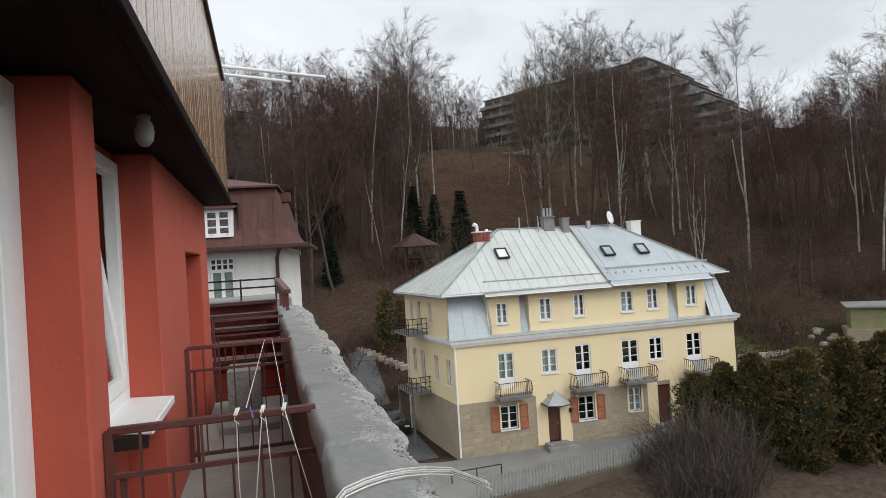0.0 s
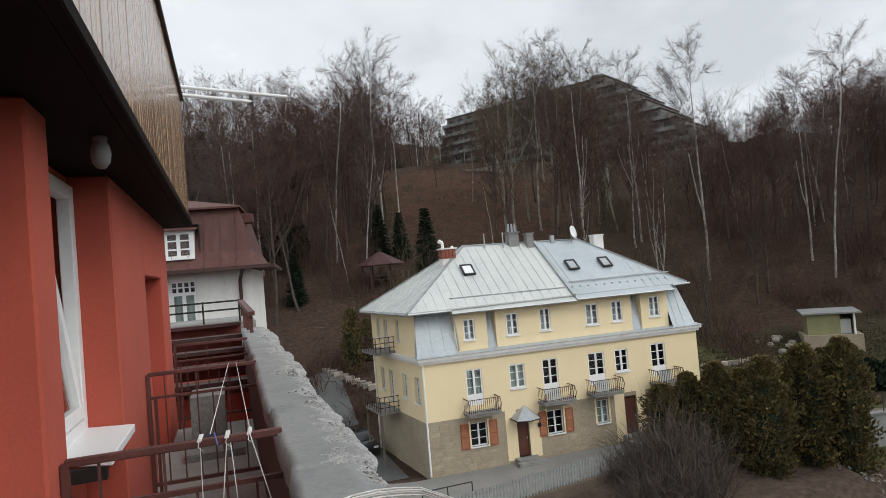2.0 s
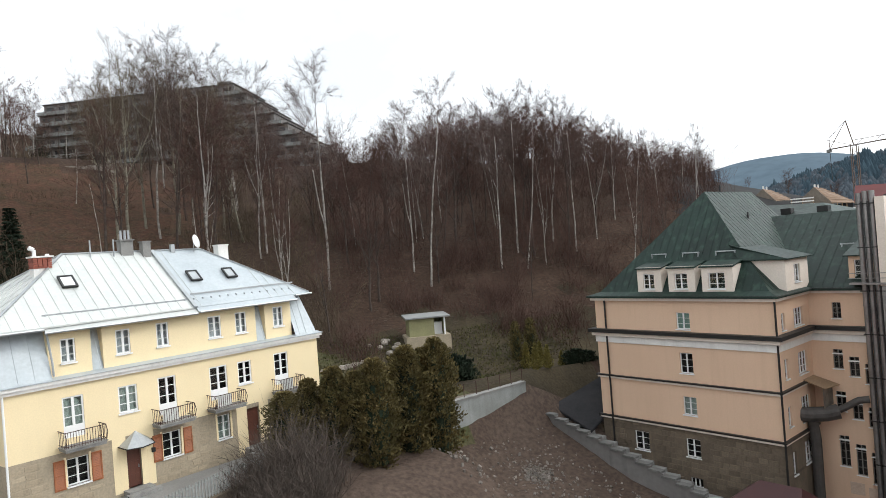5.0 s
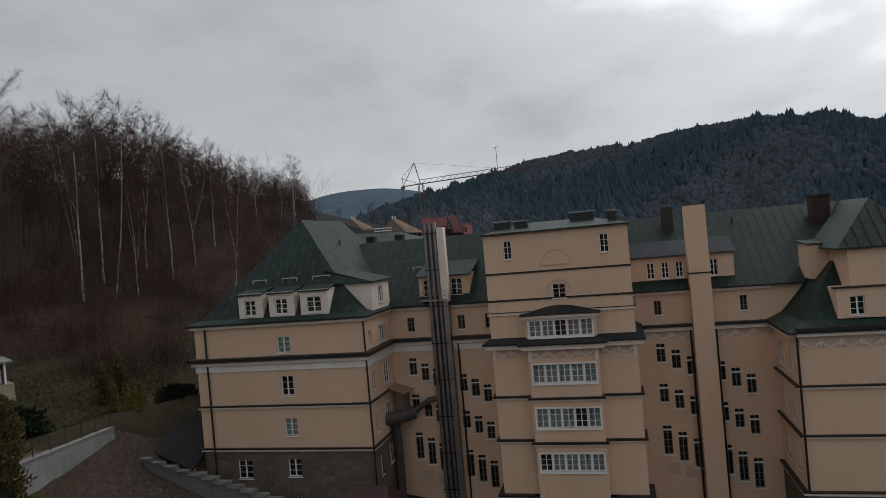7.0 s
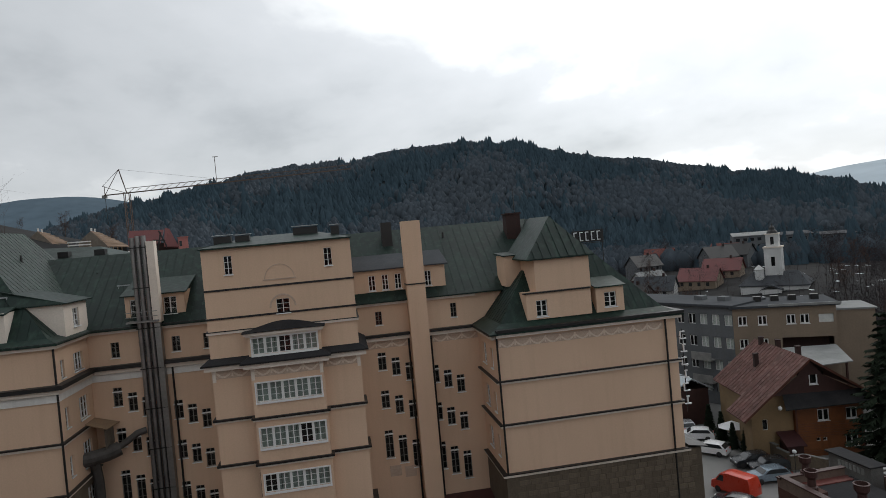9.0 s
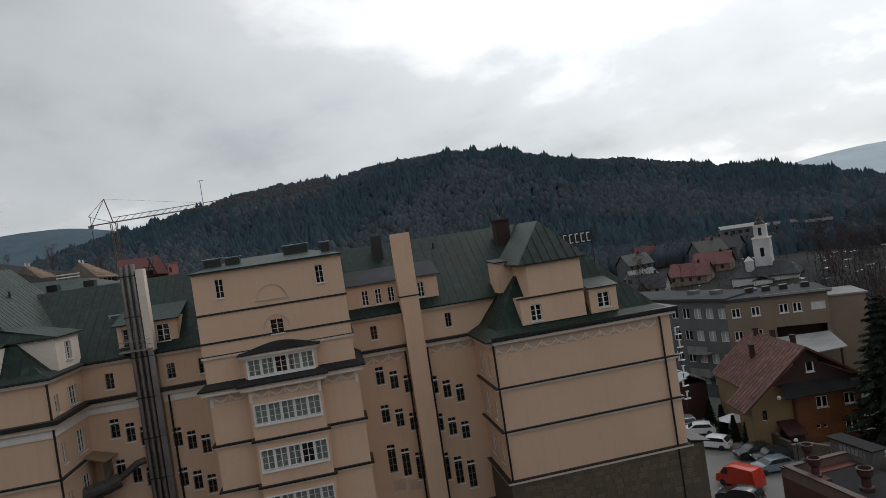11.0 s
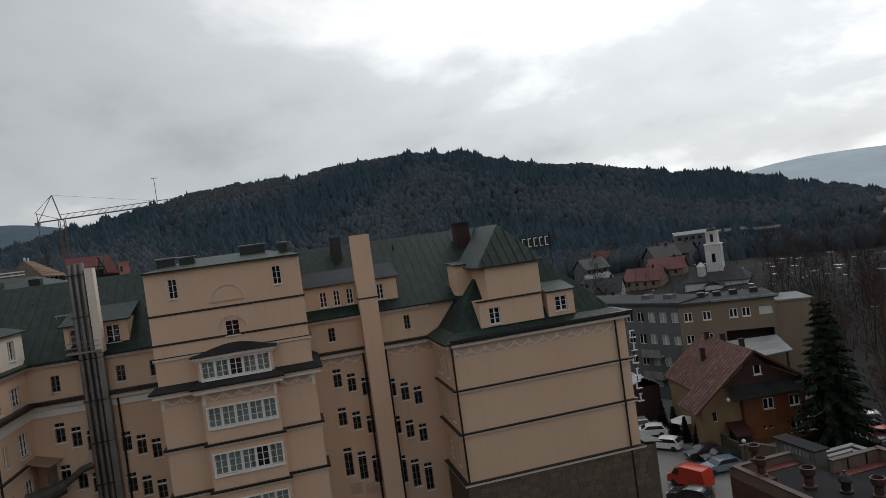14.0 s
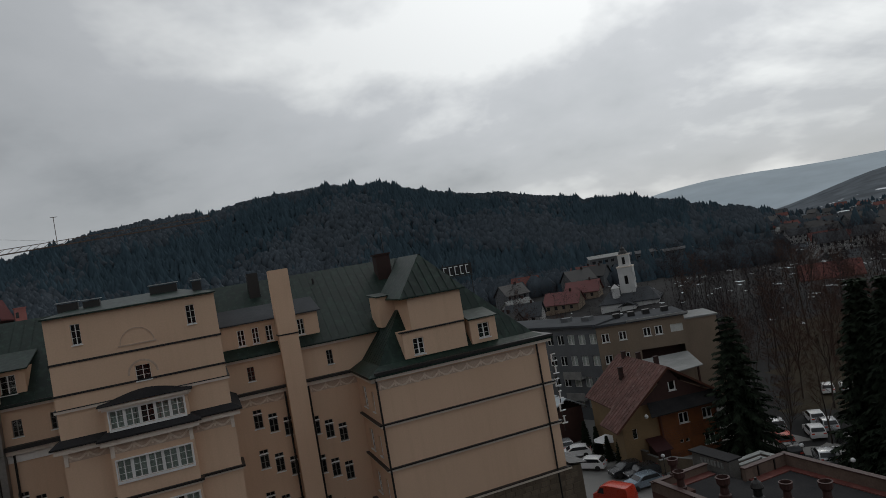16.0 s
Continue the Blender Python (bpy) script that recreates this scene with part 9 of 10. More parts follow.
def crane():
    x, y = polar(-67.9, 175)
    zt = 16.6
    h = thing("tower_crane", pose(x, y, 0, 0, 0, -84), "slim brownish tower crane behind the hotel", "crane")
    m = M()
    for sx in (-0.6, 0.6):
        for sy in (-0.6, 0.6):
            m.bar((sx, sy, -16), (sx, sy, zt), 0.16, 0.16)
    for i in range(22):
        z = -16 + i * 1.43
        s = 1 if i % 2 else -1
        m.bar((-0.6 * s, -0.6, z), (0.6 * s, -0.6, z + 1.43), 0.09, 0.09)
    part("mast", m, "crane_paint", h)
    j = M()
    L = 54.0
    for yy in (-0.5, 0.5):
        j.bar((-5, yy, zt), (L, yy, zt + 2.2), 0.16, 0.16)
    j.bar((0, 0, zt + 1.3), (L, 0, zt + 3.2), 0.14, 0.14)
    for i in range(30):
        a = i * L / 30
        b = (i + 1) * L / 30
        j.bar((a, -0.5 if i % 2 else 0.5, zt + a * 0.048), (b, 0, zt + 1.3 + b * 0.041), 0.08, 0.08)
    part("jib", j, "crane_paint", h)
    part("top_mast", M().bar((0, 0, zt), (-1.4, 0, zt + 6), 0.2, 0.2).bar((-5, 0, zt), (-1.4, 0, zt + 6), 0.12, 0.12).bar((-5, 0, zt - 0.2), (-5, 0, zt + 2.2), 0.12, 0.12).bar((0.3, 0, zt), (-5.4, 0, zt + 2.2), 0.12, 0.12), "crane_paint", h)
    part("cable", M().tube((-5, 0, zt), (-4.9, 0, zt - 7), 0.06, sides=4).tube((-1.4, 0, zt + 6), (20, 0, zt + 2.2), 0.022, sides=4).tube((-1.4, 0, zt + 6), (-5.4, 0, zt + 2.2), 0.05, sides=4), "dark_flashing", h)
    part("counterweight", M().box(-5.6, -4.6, -0.4, 0.4, zt - 0.7, zt), "concrete", h)
    part("lamp_mast", M().bar((21, 0, zt + 1), (21, 0, zt + 7.5), 0.12, 0.12).bar((20.4, 0, zt + 7.5), (21.8, 0, zt + 7.5), 0.12, 0.12), "crane_paint", h)
    # timber roofs under construction: gable end, long slope, posts under the eave
    for az, d, apex in ((-61.6, 128, 6.6), (-65.1, 128, 6.05)):
        x, y = polar(az, d)
        h = thing("unfinished_house", pose(x, y, apex - 6.05, 0, 0, az), "unfinished house with a raw timber roof", "house", "unfinished houses")
        a, b, rn_, rf_, ln, lf = (0, 0, 6.05), (1.3, 6, 6.0), (2.35, -1, 3.26), (6.2, 4.5, 2.95), (-1.9, 0.5, 4.3), (-0.6, 6.5, 4.3)
        rf = part("roof", M().slab([rn_, rf_, b, a], 0.18).slab([a, b, lf, ln], 0.18), "roof_boards", h, "bare boarded roof")
        for k in range(1, 8):
            t = k / 8
            p = [rn_[i] + (a[i] - rn_[i]) * t + (0.1 if i == 2 else 0) for i in range(3)]
            q = [rf_[i] + (b[i] - rf_[i]) * t + (0.1 if i == 2 else 0) for i in range(3)]
            part("batten", M().bar(p, q, 0.08, 0.06), "raw_timber", rf)
        gw = M()
        gw.poly([a, ln, (-1.9, 0.5, -9), (2.35, -1, -9), rn_])
        part("gable", gw, "old_wood", h, "dark boarded gable")
        # near-black box: the shade under the eave behind the posts, as colour
        part("wall", M().box(1.6, 5.6, 3.2, 6.0, -12, 2.9), "unlit_dark", h)
        for k in range(6):
            px, py = 2.5 + k * 0.7, -0.8 + k * 1.05
            part("post", M().box(px, px + 0.16, py, py + 0.16, -3, 3.05), "raw_timber", h)
        part("beam", M().bar((2.3, -0.9, 2.2), (6.1, 4.5, 1.95), 0.14, 0.18), "white_plaster", h)
        part("chimney", M().box(0.0, 0.3, 1.2, 1.5, 5.6, 6.55).box(0.55, 0.8, 2.6, 2.85, 5.6, 6.5), "white_plaster", h)
    x, y = polar(-64.2, 126)
    g = thing("site_railing", pose(x, y, 0, 0, 0, -64), "pale board railing between the unfinished houses", "railing")
    for z in (3.1, 3.6, 4.1):
        part("rail", M().box(-1.6, 1.9, 0, 0.08, z, z + 0.2), "white_plaster", g)
    for x in (-1.5, 0.1, 1.7):
        part("post", M().box(x, x + 0.12, 0.08, 0.2, -4, 4.3), "raw_timber", g)
    x, y = polar(-70.2, 120)
    h = thing("site_house", pose(x, y, 0, 0, 0, -70.2), "red-roofed house with a pink gable on the building site", "house")
    part("roof", M().slab([(-5.5, 2, 3.0), (-0.5, 2, 3.0), (0.2, 4, 5.2), (-5.3, 4, 5.4)], 0.2), "bright_red_roof", h)
    part("side_roof", M().slab([(0.0, 0, 2.3), (2.3, -0.5, 2.0), (1.1, 2, 5.2), (0.4, 2, 5.4)], 0.2), "bright_red_roof", h)
    part("wall", M().box(-5.0, 2.2, 2.3, 6, -8, 2.9), "brick_dark", h)
    part("gable", M().box(2.3, 3.85, -0.4, 3, -8, 3.45).box(2.2, 3.95, -0.5, 3.1, 3.45, 3.6), "pink_plaster", h, "pink plastered gable")
    part("window", M().box(2.45, 2.85, -0.44, -0.4, 2.0, 2.9), "car_glass", h)
    part("strut", M().bar((-1.2, 0, 1.0), (-0.3, 0, 4.6), 0.25, 0.25).bar((-0.6, 0, 4.9), (0.5, 0, 2.0), 0.22, 0.22).bar((-1.6, 0, 3.4), (0.3, 0, 3.2), 0.2, 0.2), "dark_flashing", h)


crane()

# ---- trees ----
def segs_mesh(name, segs, sides, material):
    """Tapered limbs in one go; segs: rows of ax ay az bx by bz ra rb. Three sides: twigs that run out to a point."""
    S = np.asarray(segs, float)
    if sides == 3:
        # twigs: slivers laid every way round
        n = len(S)
        d = S[:, 3:6] - S[:, :3]
        d = d / np.maximum(np.linalg.norm(d, axis=1, keepdims=True), 1e-6)
        k = np.arange(n)
        u = np.cross(d, np.stack([np.cos(k * 2.4), np.sin(k * 2.4), 0.37 * np.cos(k * 1.3)], 1))
        u = u / np.maximum(np.linalg.norm(u, axis=1, keepdims=True), 1e-6) * S[:, 6:7] * 0.95
        v = np.stack([S[:, :3] - u, S[:, :3] + u, S[:, 3:6]], 1).reshape(-1, 3)
        return arrays_mesh(name, v, np.arange(3 * n).reshape(-1, 3), material)
    a, b, ra, rb = S[:, :3], S[:, 3:6], S[:, 6], S[:, 7]
    v, f = segs_arrays(a, b, ra, rb, sides)
    return arrays_mesh(name, v, f, material)


def segs_arrays(a, b, ra, rb, sides):
    d = b - a
    d = d / np.maximum(np.linalg.norm(d, axis=1, keepdims=True), 1e-6)
    ref = np.where(np.abs(d[:, 2:3]) < 0.9, np.array([[0, 0, 1.0]]), np.array([[1.0, 0, 0]]))
    u = np.cross(d, ref)
    u /= np.linalg.norm(u, axis=1, keepdims=True)
    w = np.cross(d, u)
    n = len(a)
    t = 2 * np.pi * np.arange(sides) / sides
    ring = np.cos(t)[None, :, None] * u[:, None] + np.sin(t)[None, :, None] * w[:, None]
    lo = a[:, None] + ring * ra[:, None, None]
    hi = b[:, None] + ring * rb[:, None, None]
    v = np.concatenate([lo, hi], 1).reshape(-1, 3)
    i = np.arange(sides)
    q = np.stack([i, (i + 1) % sides, sides + (i + 1) % sides, sides + i], 1)
    f = (np.arange(n)[:, None, None] * 2 * sides + q[None]).reshape(-1, 4)
    return v, f


def arrays_mesh(name, v, f, material, smooth=False):
    me = bpy.data.meshes.new(name)
    me.vertices.add(len(v))
    me.vertices.foreach_set("co", np.asarray(v, np.float32).ravel())
    k = f.shape[1]
    me.loops.add(len(f) * k)
    me.loops.foreach_set("vertex_index", np.asarray(f, np.int32).ravel())
    me.polygons.add(len(f))
    me.polygons.foreach_set("loop_start", np.arange(0, len(f) * k, k, dtype=np.int32))
    me.update(calc_edges=True)
    me.validate()
    me.materials.append(MATS[material])
    if smooth:
        me.polygons.foreach_set("use_smooth", [True] * len(me.polygons))
    return me


def grow(rg, h, r0, first=0.3, n1=16, n2=6, n3=5, spread=0.30, rise=55, wander=0.02, leaders=0, droop=0.0):
    """Limbs of a bare tree of height h: rows for thick wood and rows for twigs. Leaders are stems that part from the trunk."""
    wood, twig = [], []
    main = None
    for fk in range(leaders + 1):
        k = 10 if fk == 0 else 7
        if fk == 0:
            p, hh, r, lean = np.zeros(3), h, r0, rg.normal(0, 0.055, 2)
        else:
            c = rg.uniform(0.22, 0.52)
            i = int(c * 10)
            p = main[i] + (main[i + 1] - main[i]) * (c * 10 - i)
            hh = h * rg.uniform(0.82, 1.0) - p[2]
            r = r0 * (1 - c) * 0.72
            az = 2 * np.pi * (fk / max(1, leaders) + rg.random() * 0.3)
            lean = np.array([np.cos(az), np.sin(az)]) * rg.uniform(0.24, 0.46) * (0.55 if droop else 1)
        pts = [p]
        turn = np.zeros(2)
        for i in range(k):
            turn = turn * 0.6 + rg.normal(0, wander, 2)
            f = 1.5 - 1.0 * i / k if fk else 1.0      # leaders bend upright
            p = p + np.array([(lean[0] * f + turn[0]) * hh / k, (lean[1] * f + turn[1]) * hh / k, hh / k])
            pts.append(p)
        pts = np.array(pts)
        if fk == 0:
            main = pts
        rad = r * (1 - np.linspace(0, 1, k + 1) * 0.94) ** 0.85
        for i in range(k):
            wood.append([*pts[i], *pts[i + 1], rad[i], rad[i + 1]])
        f0 = first if fk == 0 else 0.18
        nn = n1 if fk == 0 else max(6, int(n1 * 0.6))
        for j in range(nn):
            t = f0 + (0.98 - f0) * (j + rg.random()) / nn
            c = t * k
            i = min(int(c), k - 1)
            o = pts[i] + (pts[i + 1] - pts[i]) * (c - i)
            L = h * spread * (1 - 0.60 * ((t - f0) / (1 - f0)) ** 1.2) * rg.uniform(0.6, 1.2) * (1 if fk == 0 else 0.72)
            az = rg.random() * 2 * np.pi
            el = np.radians(rise + rg.normal(0, 14))
            dd = np.array([np.cos(az) * np.cos(el), np.sin(az) * np.cos(el), np.sin(el)])
            q = [o]
            for s in range(3):
                dd = dd + np.array([rg.normal(0, 0.2), rg.normal(0, 0.2), 0.10 if s < 2 else -0.05 - droop])
                dd /= np.linalg.norm(dd)
                q.append(q[-1] + dd * L / 3)
            rb = max(0.02, r0 * 0.32 * (1 - t) ** 0.7)
            rr = [rb, rb * 0.7, rb * 0.42, rb * 0.12]
            for s in range(3):
                wood.append([*q[s], *q[s + 1], rr[s], rr[s + 1]])
            for m in range(n2):
                tt = rg.uniform(0.2, 1.0) * 3
                s = min(int(tt), 2)
                o2 = q[s] + (q[s + 1] - q[s]) * (tt - s)
                d2 = dd + rg.normal(0, 0.40, 3) + np.array([0, 0, 0.22 - droop])
                d2 /= np.linalg.norm(d2)
                L2 = L * rg.uniform(0.34, 0.72)
                e2 = o2 + d2 * L2
                r2 = max(0.010, rb * 0.22)
                twig.append([*o2, *e2, r2, r2 * 0.35])
                for g in range(n3):
                    t3 = rg.uniform(0.15, 1.0)
                    o3 = o2 + (e2 - o2) * t3
                    d3 = d2 + rg.normal(0, 0.58, 3) + np.array([0, 0, 0.08 - 2.2 * droop])
                    d3 /= np.linalg.norm(d3)
                    e3 = o3 + d3 * L2 * rg.uniform(0.25, 0.70)
                    twig.append([*o3, *e3, r2 * 0.85, 0.003])
    return np.array(wood), np.array(twig)


rg = np.random.default_rng(7)
TREE_KINDS = {
    "birch": [grow(rg, 22, 0.13, 0.34, 24, 9, 20, 0.25, 46, 0.03, 1, 0.06) for _ in range(3)] + [grow(rg, 21, 0.13, 0.28, 20, 9, 20, 0.26, 42, 0.05, 2, 0.08) for _ in range(3)] + [grow(rg, 22, 0.12, 0.34, 26, 9, 20, 0.25, 42, 0.04, 0, 0.10) for _ in range(2)],
    "bare": [grow(rg, 20, 0.20, 0.3, 18, 8, 18, 0.28, 46, 0.05, 2) for _ in range(4)] + [grow(rg, 18, 0.19, 0.2, 16, 8, 18, 0.30, 42, 0.07, 4) for _ in range(3)],
}
TREE_KINDS["aspen"] = [grow(rg, 20, 0.17, 0.22, 18, 8, 14, 0.30, 44, 0.06, 3) for _ in range(3)] + [grow(rg, 20, 0.15, 0.25, 20, 8, 14, 0.26, 40, 0.05, 1) for _ in range(2)]
TREE_MESH = {}


def bare_tree(kind, x, y, h, turn, label, group, sink=0.3):
    i = int(turn * 7) % len(TREE_KINDS[kind])
    key = (kind, i)
    if key not in TREE_MESH:
        w, t = TREE_KINDS[kind][i]
        thick = w[:, 6] > {"birch": 0.045, "aspen": 0.022, "bare": 0.02}[kind]
        t = np.concatenate([t, w[~thick]])
        TREE_MESH[key] = (segs_mesh("trunk", w[thick], 6, {"birch": "bark_birch", "aspen": "bark_olive", "bare": "bark_brown"}[kind]), segs_mesh("crown", t, 3, {"birch": "twigs_pale", "aspen": "twigs_olive", "bare": "twigs_brown"}[kind]))
    me = TREE_MESH[key]
    s = h / 21.0
    ob = thing("birch_tree" if kind == "birch" else "bare_tree", Matrix.Translation((x, y, gz(x, y) - sink)) @ Matrix.Rotation(radians(turn), 4, "Z") @ Matrix.Diagonal((s, s, s, 1)), label, "tree", group)
    part("trunk", me[0], "", ob)
    part("crown", me[1], "", ob)
    return ob


def keep_out(x, y):
    """Where no tree of the wood may stand."""
    az = math.degrees(math.atan2(-x, y))
    d = math.hypot(x, y)
    s, q = hotel_sq(x, y)
    b = -0.246 * x + 0.969 * y - 36.74
    a = 0.969 * x + 0.246 * y - 9.70
    if -36 < s < 60 and q > -8 and q < 30:
        return True
    if -24 < a < 0 and b < 6 or (-6 < a < 26 and b < 15):
        return True
    p = BLOCK.inverted() @ Vector((x, y, 0))
    if -60 < p.x < 34 and -4 < p.y < 28:
        return True
    if math.hypot(x - 38.8, y - 59.5) < 7:
        return True
    return False


def skyline(az):
    """How high the tree tops of the wood reach over the eye's level, in degrees, along the slope."""
    return float(np.interp(az, [-60, -57, -53.7, -50, -47, -44.7, -41.6, -38, -35, -32, -30, -28, -24, -22.5, -20, -17, -13, -9, -7, -4, -1, 2, 6, 10, 15, 22],
                           [6.4, 7.0, 7.8, 9.4, 11.0, 11.4, 12.0, 12.0, 11.8, 11.4, 10.6, 11.0, 11.6, 11.4, 13.4, 15.4, 17.0, 17.0, 14.6, 14.2, 15.2, 17.2, 17.2, 17.2, 18.0, 18.2]))


def woods():
    rn = random.Random(31)
    # trees that stand out, one by one: azimuth, distance, height, kind
    named = [(1.7, 96, 19.6, "birch"), (2.9, 99, 18.0, "birch"), (0.2, 94, 16.5, "birch"), (3.5, 88, 13.0, "birch"), (6.0, 90, 17.4, "birch"), (-25.2, 82, 15.6, "birch"), (-34.0, 84, 13.6, "birch"), (-32.6, 87, 12.0, "birch"), (-20.2, 92, 15.6, "birch"), (-21.4, 96, 13.6, "birch"),
             (-9.8, 96, 18.4, "aspen"), (-11.0, 101, 18.2, "aspen"), (-12.0, 97, 18.7, "birch"), (-13.4, 99, 18.0, "aspen"), (-14.5, 104, 17.6, "aspen"), (-15.5, 98, 17.3, "birch"), (-16.9, 101, 16.6, "aspen"), (-18.4, 97, 15.8, "aspen"), (-9.0, 92, 17.0, "aspen"), (-17.6, 108, 16.2, "aspen"),
             (14.3, 84, 14.8, "birch"), (13.7, 85, 14.0, "birch"), (15.0, 86, 13.5, "birch"), (12.2, 92, 16.0, "birch"), (9.5, 78, 12.5, "bare"), (11.5, 76, 13.0, "bare"), (13.5, 78, 12.8, "bare"), (15.5, 92, 16.4, "bare"), (8.2, 100, 17.2, "bare"), (7.0, 88, 15.5, "bare"), (10.4, 95, 16.8, "bare"), (17.4, 92, 16.4, "birch"), (4.6, 104, 17.6, "bare"),
             (-27.0, 88, 9.5, "bare"), (-28.6, 78, 8.0, "bare"), (-29.4, 80, 9.0, "bare"), (-30.6, 92, 10.8, "bare"), (-36.4, 92, 12.6, "bare"), (-38.3, 95, 12.6, "bare"), (-40.3, 90, 12.0, "birch"), (-41.8, 94, 13.0, "birch"), (-43.2, 94, 12.4, "bare"), (-44.9, 98, 12.2, "birch"), (-46.8, 96, 11.6, "birch"), (-48.6, 102, 10.6, "bare"),
             (-50.2, 106, 9.9, "birch"), (-52.2, 110, 8.8, "bare"), (-53.8, 112, 8.2, "birch"), (-55.4, 116, 7.0, "bare"), (-56.7, 118, 8.3, "birch"), (-4.0, 132, 13.6, "bare"), (-3.2, 120, 13.0, "bare"), (-9.6, 128, 14.0, "bare")]
    for i in range(18):
        named.append((-6.2 - 17.5 * (i + rn.random()) / 18, rn.uniform(106, 150), 0.0, ("birch", "aspen", "bare")[i % 3]))
    for az, d, h, k in named:
        x, y = polar(az, d)
        if keep_out(x, y):
            continue
        top = h or skyline(az) - rn.uniform(0.2, 3.2)
        h = 1.0 * (d * math.tan(radians(top)) - gz(x, y))
        if h < 4:
            continue
        bare_tree(k, x, y, h, rn.uniform(0, 360), {"birch": "tall leafless birch with white trunk", "aspen": "tall leafless tree with pale olive-grey limbs", "bare": "tall leafless tree with grey-brown trunk"}[k], "trees on the slope")
    # the wood behind, past counting: joined
    W, T, B = [], [], []
    n = 0
    lib = {k: TREE_KINDS[k] for k in ("birch", "bare")}
    while n < 440:
        az = rn.uniform(-58, 24)
        v = 66 + 130 * rn.random() ** 0.85
        c = math.cos(radians(az + 15))
        d = v / c
        if d > 235:
            continue
        x, y = polar(az, d)
        if keep_out(x, y):
            continue
        if -14 < az < 1 and 86 < v < 128 and rn.random() < 0.92:
            continue
        if -24 < az < -5 and 100 < v < 190 and rn.random() < 0.7:
            continue
        if -4.5 < az < 1.2 and d < 131:
            continue
        if v < 84 and rn.random() < 0.45:
            continue
        if -33 < az < -27.5 and v > 100 and rn.random() < 0.6:
            continue
        k = "birch" if rn.random() < 0.22 else "bare"
        i = rn.randrange(len(lib[k]))
        w, t = lib[k][i]
        most = d * math.tan(radians(skyline(az) - 2.4 * rn.random() ** 1.6)) - gz(x, y)
        s = min(rn.uniform(0.66, 1.25) * (0.72 if v < 80 else 1), most / 19.0)
        if s < 0.25:
            continue
        th = rn.uniform(0, 6.283)
        R = np.array([[math.cos(th), -math.sin(th), 0], [math.sin(th), math.cos(th), 0], [0, 0, 1]]) * s
        o = np.array([x, y, gz(x, y) - 0.4])
        keep = rn.sample(range(len(t)), int(len(t) * (0.40 if v < 110 else 0.26)))
        tt = t[keep]
        fat = 1.7 if v < 110 else 2.4
        w = w[w[:, 6] > 0.03]
        for src, dst in ((w, B if k == "birch" else W), (tt, T)):
            a = src[:, :3] @ R.T + o
            b = src[:, 3:6] @ R.T + o
            dst.append(np.concatenate([a, b, src[:, 6:8] * s * (fat if dst is T else 1)], 1))
        n += 1
    for nm, L, sides, mat in (("wood_trunks", W, 4, "bark_brown"), ("birch_trunks", B, 4, "bark_birch"), ("wood_twigs", T, 3, "twigs_brown")):
        ob = new(nm, segs_mesh(nm, np.concatenate(L), sides, mat))
        tagged(ob, "dense leafless brown wood on the hillside", "woodland", kind="stuff")
    # thickets of bare brush
    BROWN, P = [], []
    def brush(x, y, h, r, n):
        z = gz(x, y)
        S = P if -25 < math.degrees(math.atan2(-x, y)) < 3 and math.hypot(x, y) > 66 else BROWN
        o = np.stack([x + rg.normal(0, r * 0.45, n), y + rg.normal(0, r * 0.45, n), np.full(n, z - 0.1)], 1)
        d = np.stack([rg.normal(0, 0.35, n), rg.normal(0, 0.35, n), np.ones(n)], 1)
        L = h * rg.uniform(0.45, 1.0, n)
        e = o + d / np.linalg.norm(d, axis=1, keepdims=True) * L[:, None]
        S.append(np.concatenate([o, e, np.full((n, 1), 0.026), np.full((n, 1), 0.005)], 1))
        for q in range(3):
            t = rg.uniform(0.3, 0.95, n)[:, None]
            o2 = o + (e - o) * t
            d2 = (e - o) / L[:, None] + rg.normal(0, 0.55, (n, 3))
            e2 = o2 + d2 * (L * rg.uniform(0.2, 0.45, n))[:, None]
            S.append(np.concatenate([o2, e2, np.full((n, 1), 0.016), np.full((n, 1), 0.003)], 1))
    for i in range(520):
        az = rn.uniform(-58, 22)
        v = rn.uniform(62, 135)
        d = v / math.cos(radians(az + 15))
        x, y = polar(az, d)
        if keep_out(x, y):
            continue
        if -14 < az < 1 and v > 84:
            brush(x, y, rn.uniform(0.7, 1.8), 2.2, 34)
            continue
        brush(x, y, rn.uniform(1.8, 5.0), 1.9, 55)
    for i in range(420):
        az = rn.uniform(-58, 23)
        v = rn.uniform(72, 165)
        x, y = polar(az, v / math.cos(radians(az + 15)))
        if keep_out(x, y) or (-13 < az < 1.2 and 84 < v < 126) or (-25 < az < 3 and i % 2):
            continue
        brush(x, y, rn.uniform(5, 11), 2.6, 34)
    for i in range(60):
        x, y = polar(rn.uniform(4, 14), rn.uniform(44, 66))
        if not keep_out(x, y):
            brush(x, y, rn.uniform(1.0, 2.6), 1.3, 45)
    for rows, mat, lb in ((BROWN, "twigs_brown", "tangled bare undergrowth between the trees"), (P, "twigs_olive", "pale olive-brown undergrowth between the trees")):
        ob = new("undergrowth", segs_mesh("undergrowth", np.concatenate(rows), 3, mat))
        tagged(ob, lb, "undergrowth", kind="stuff")
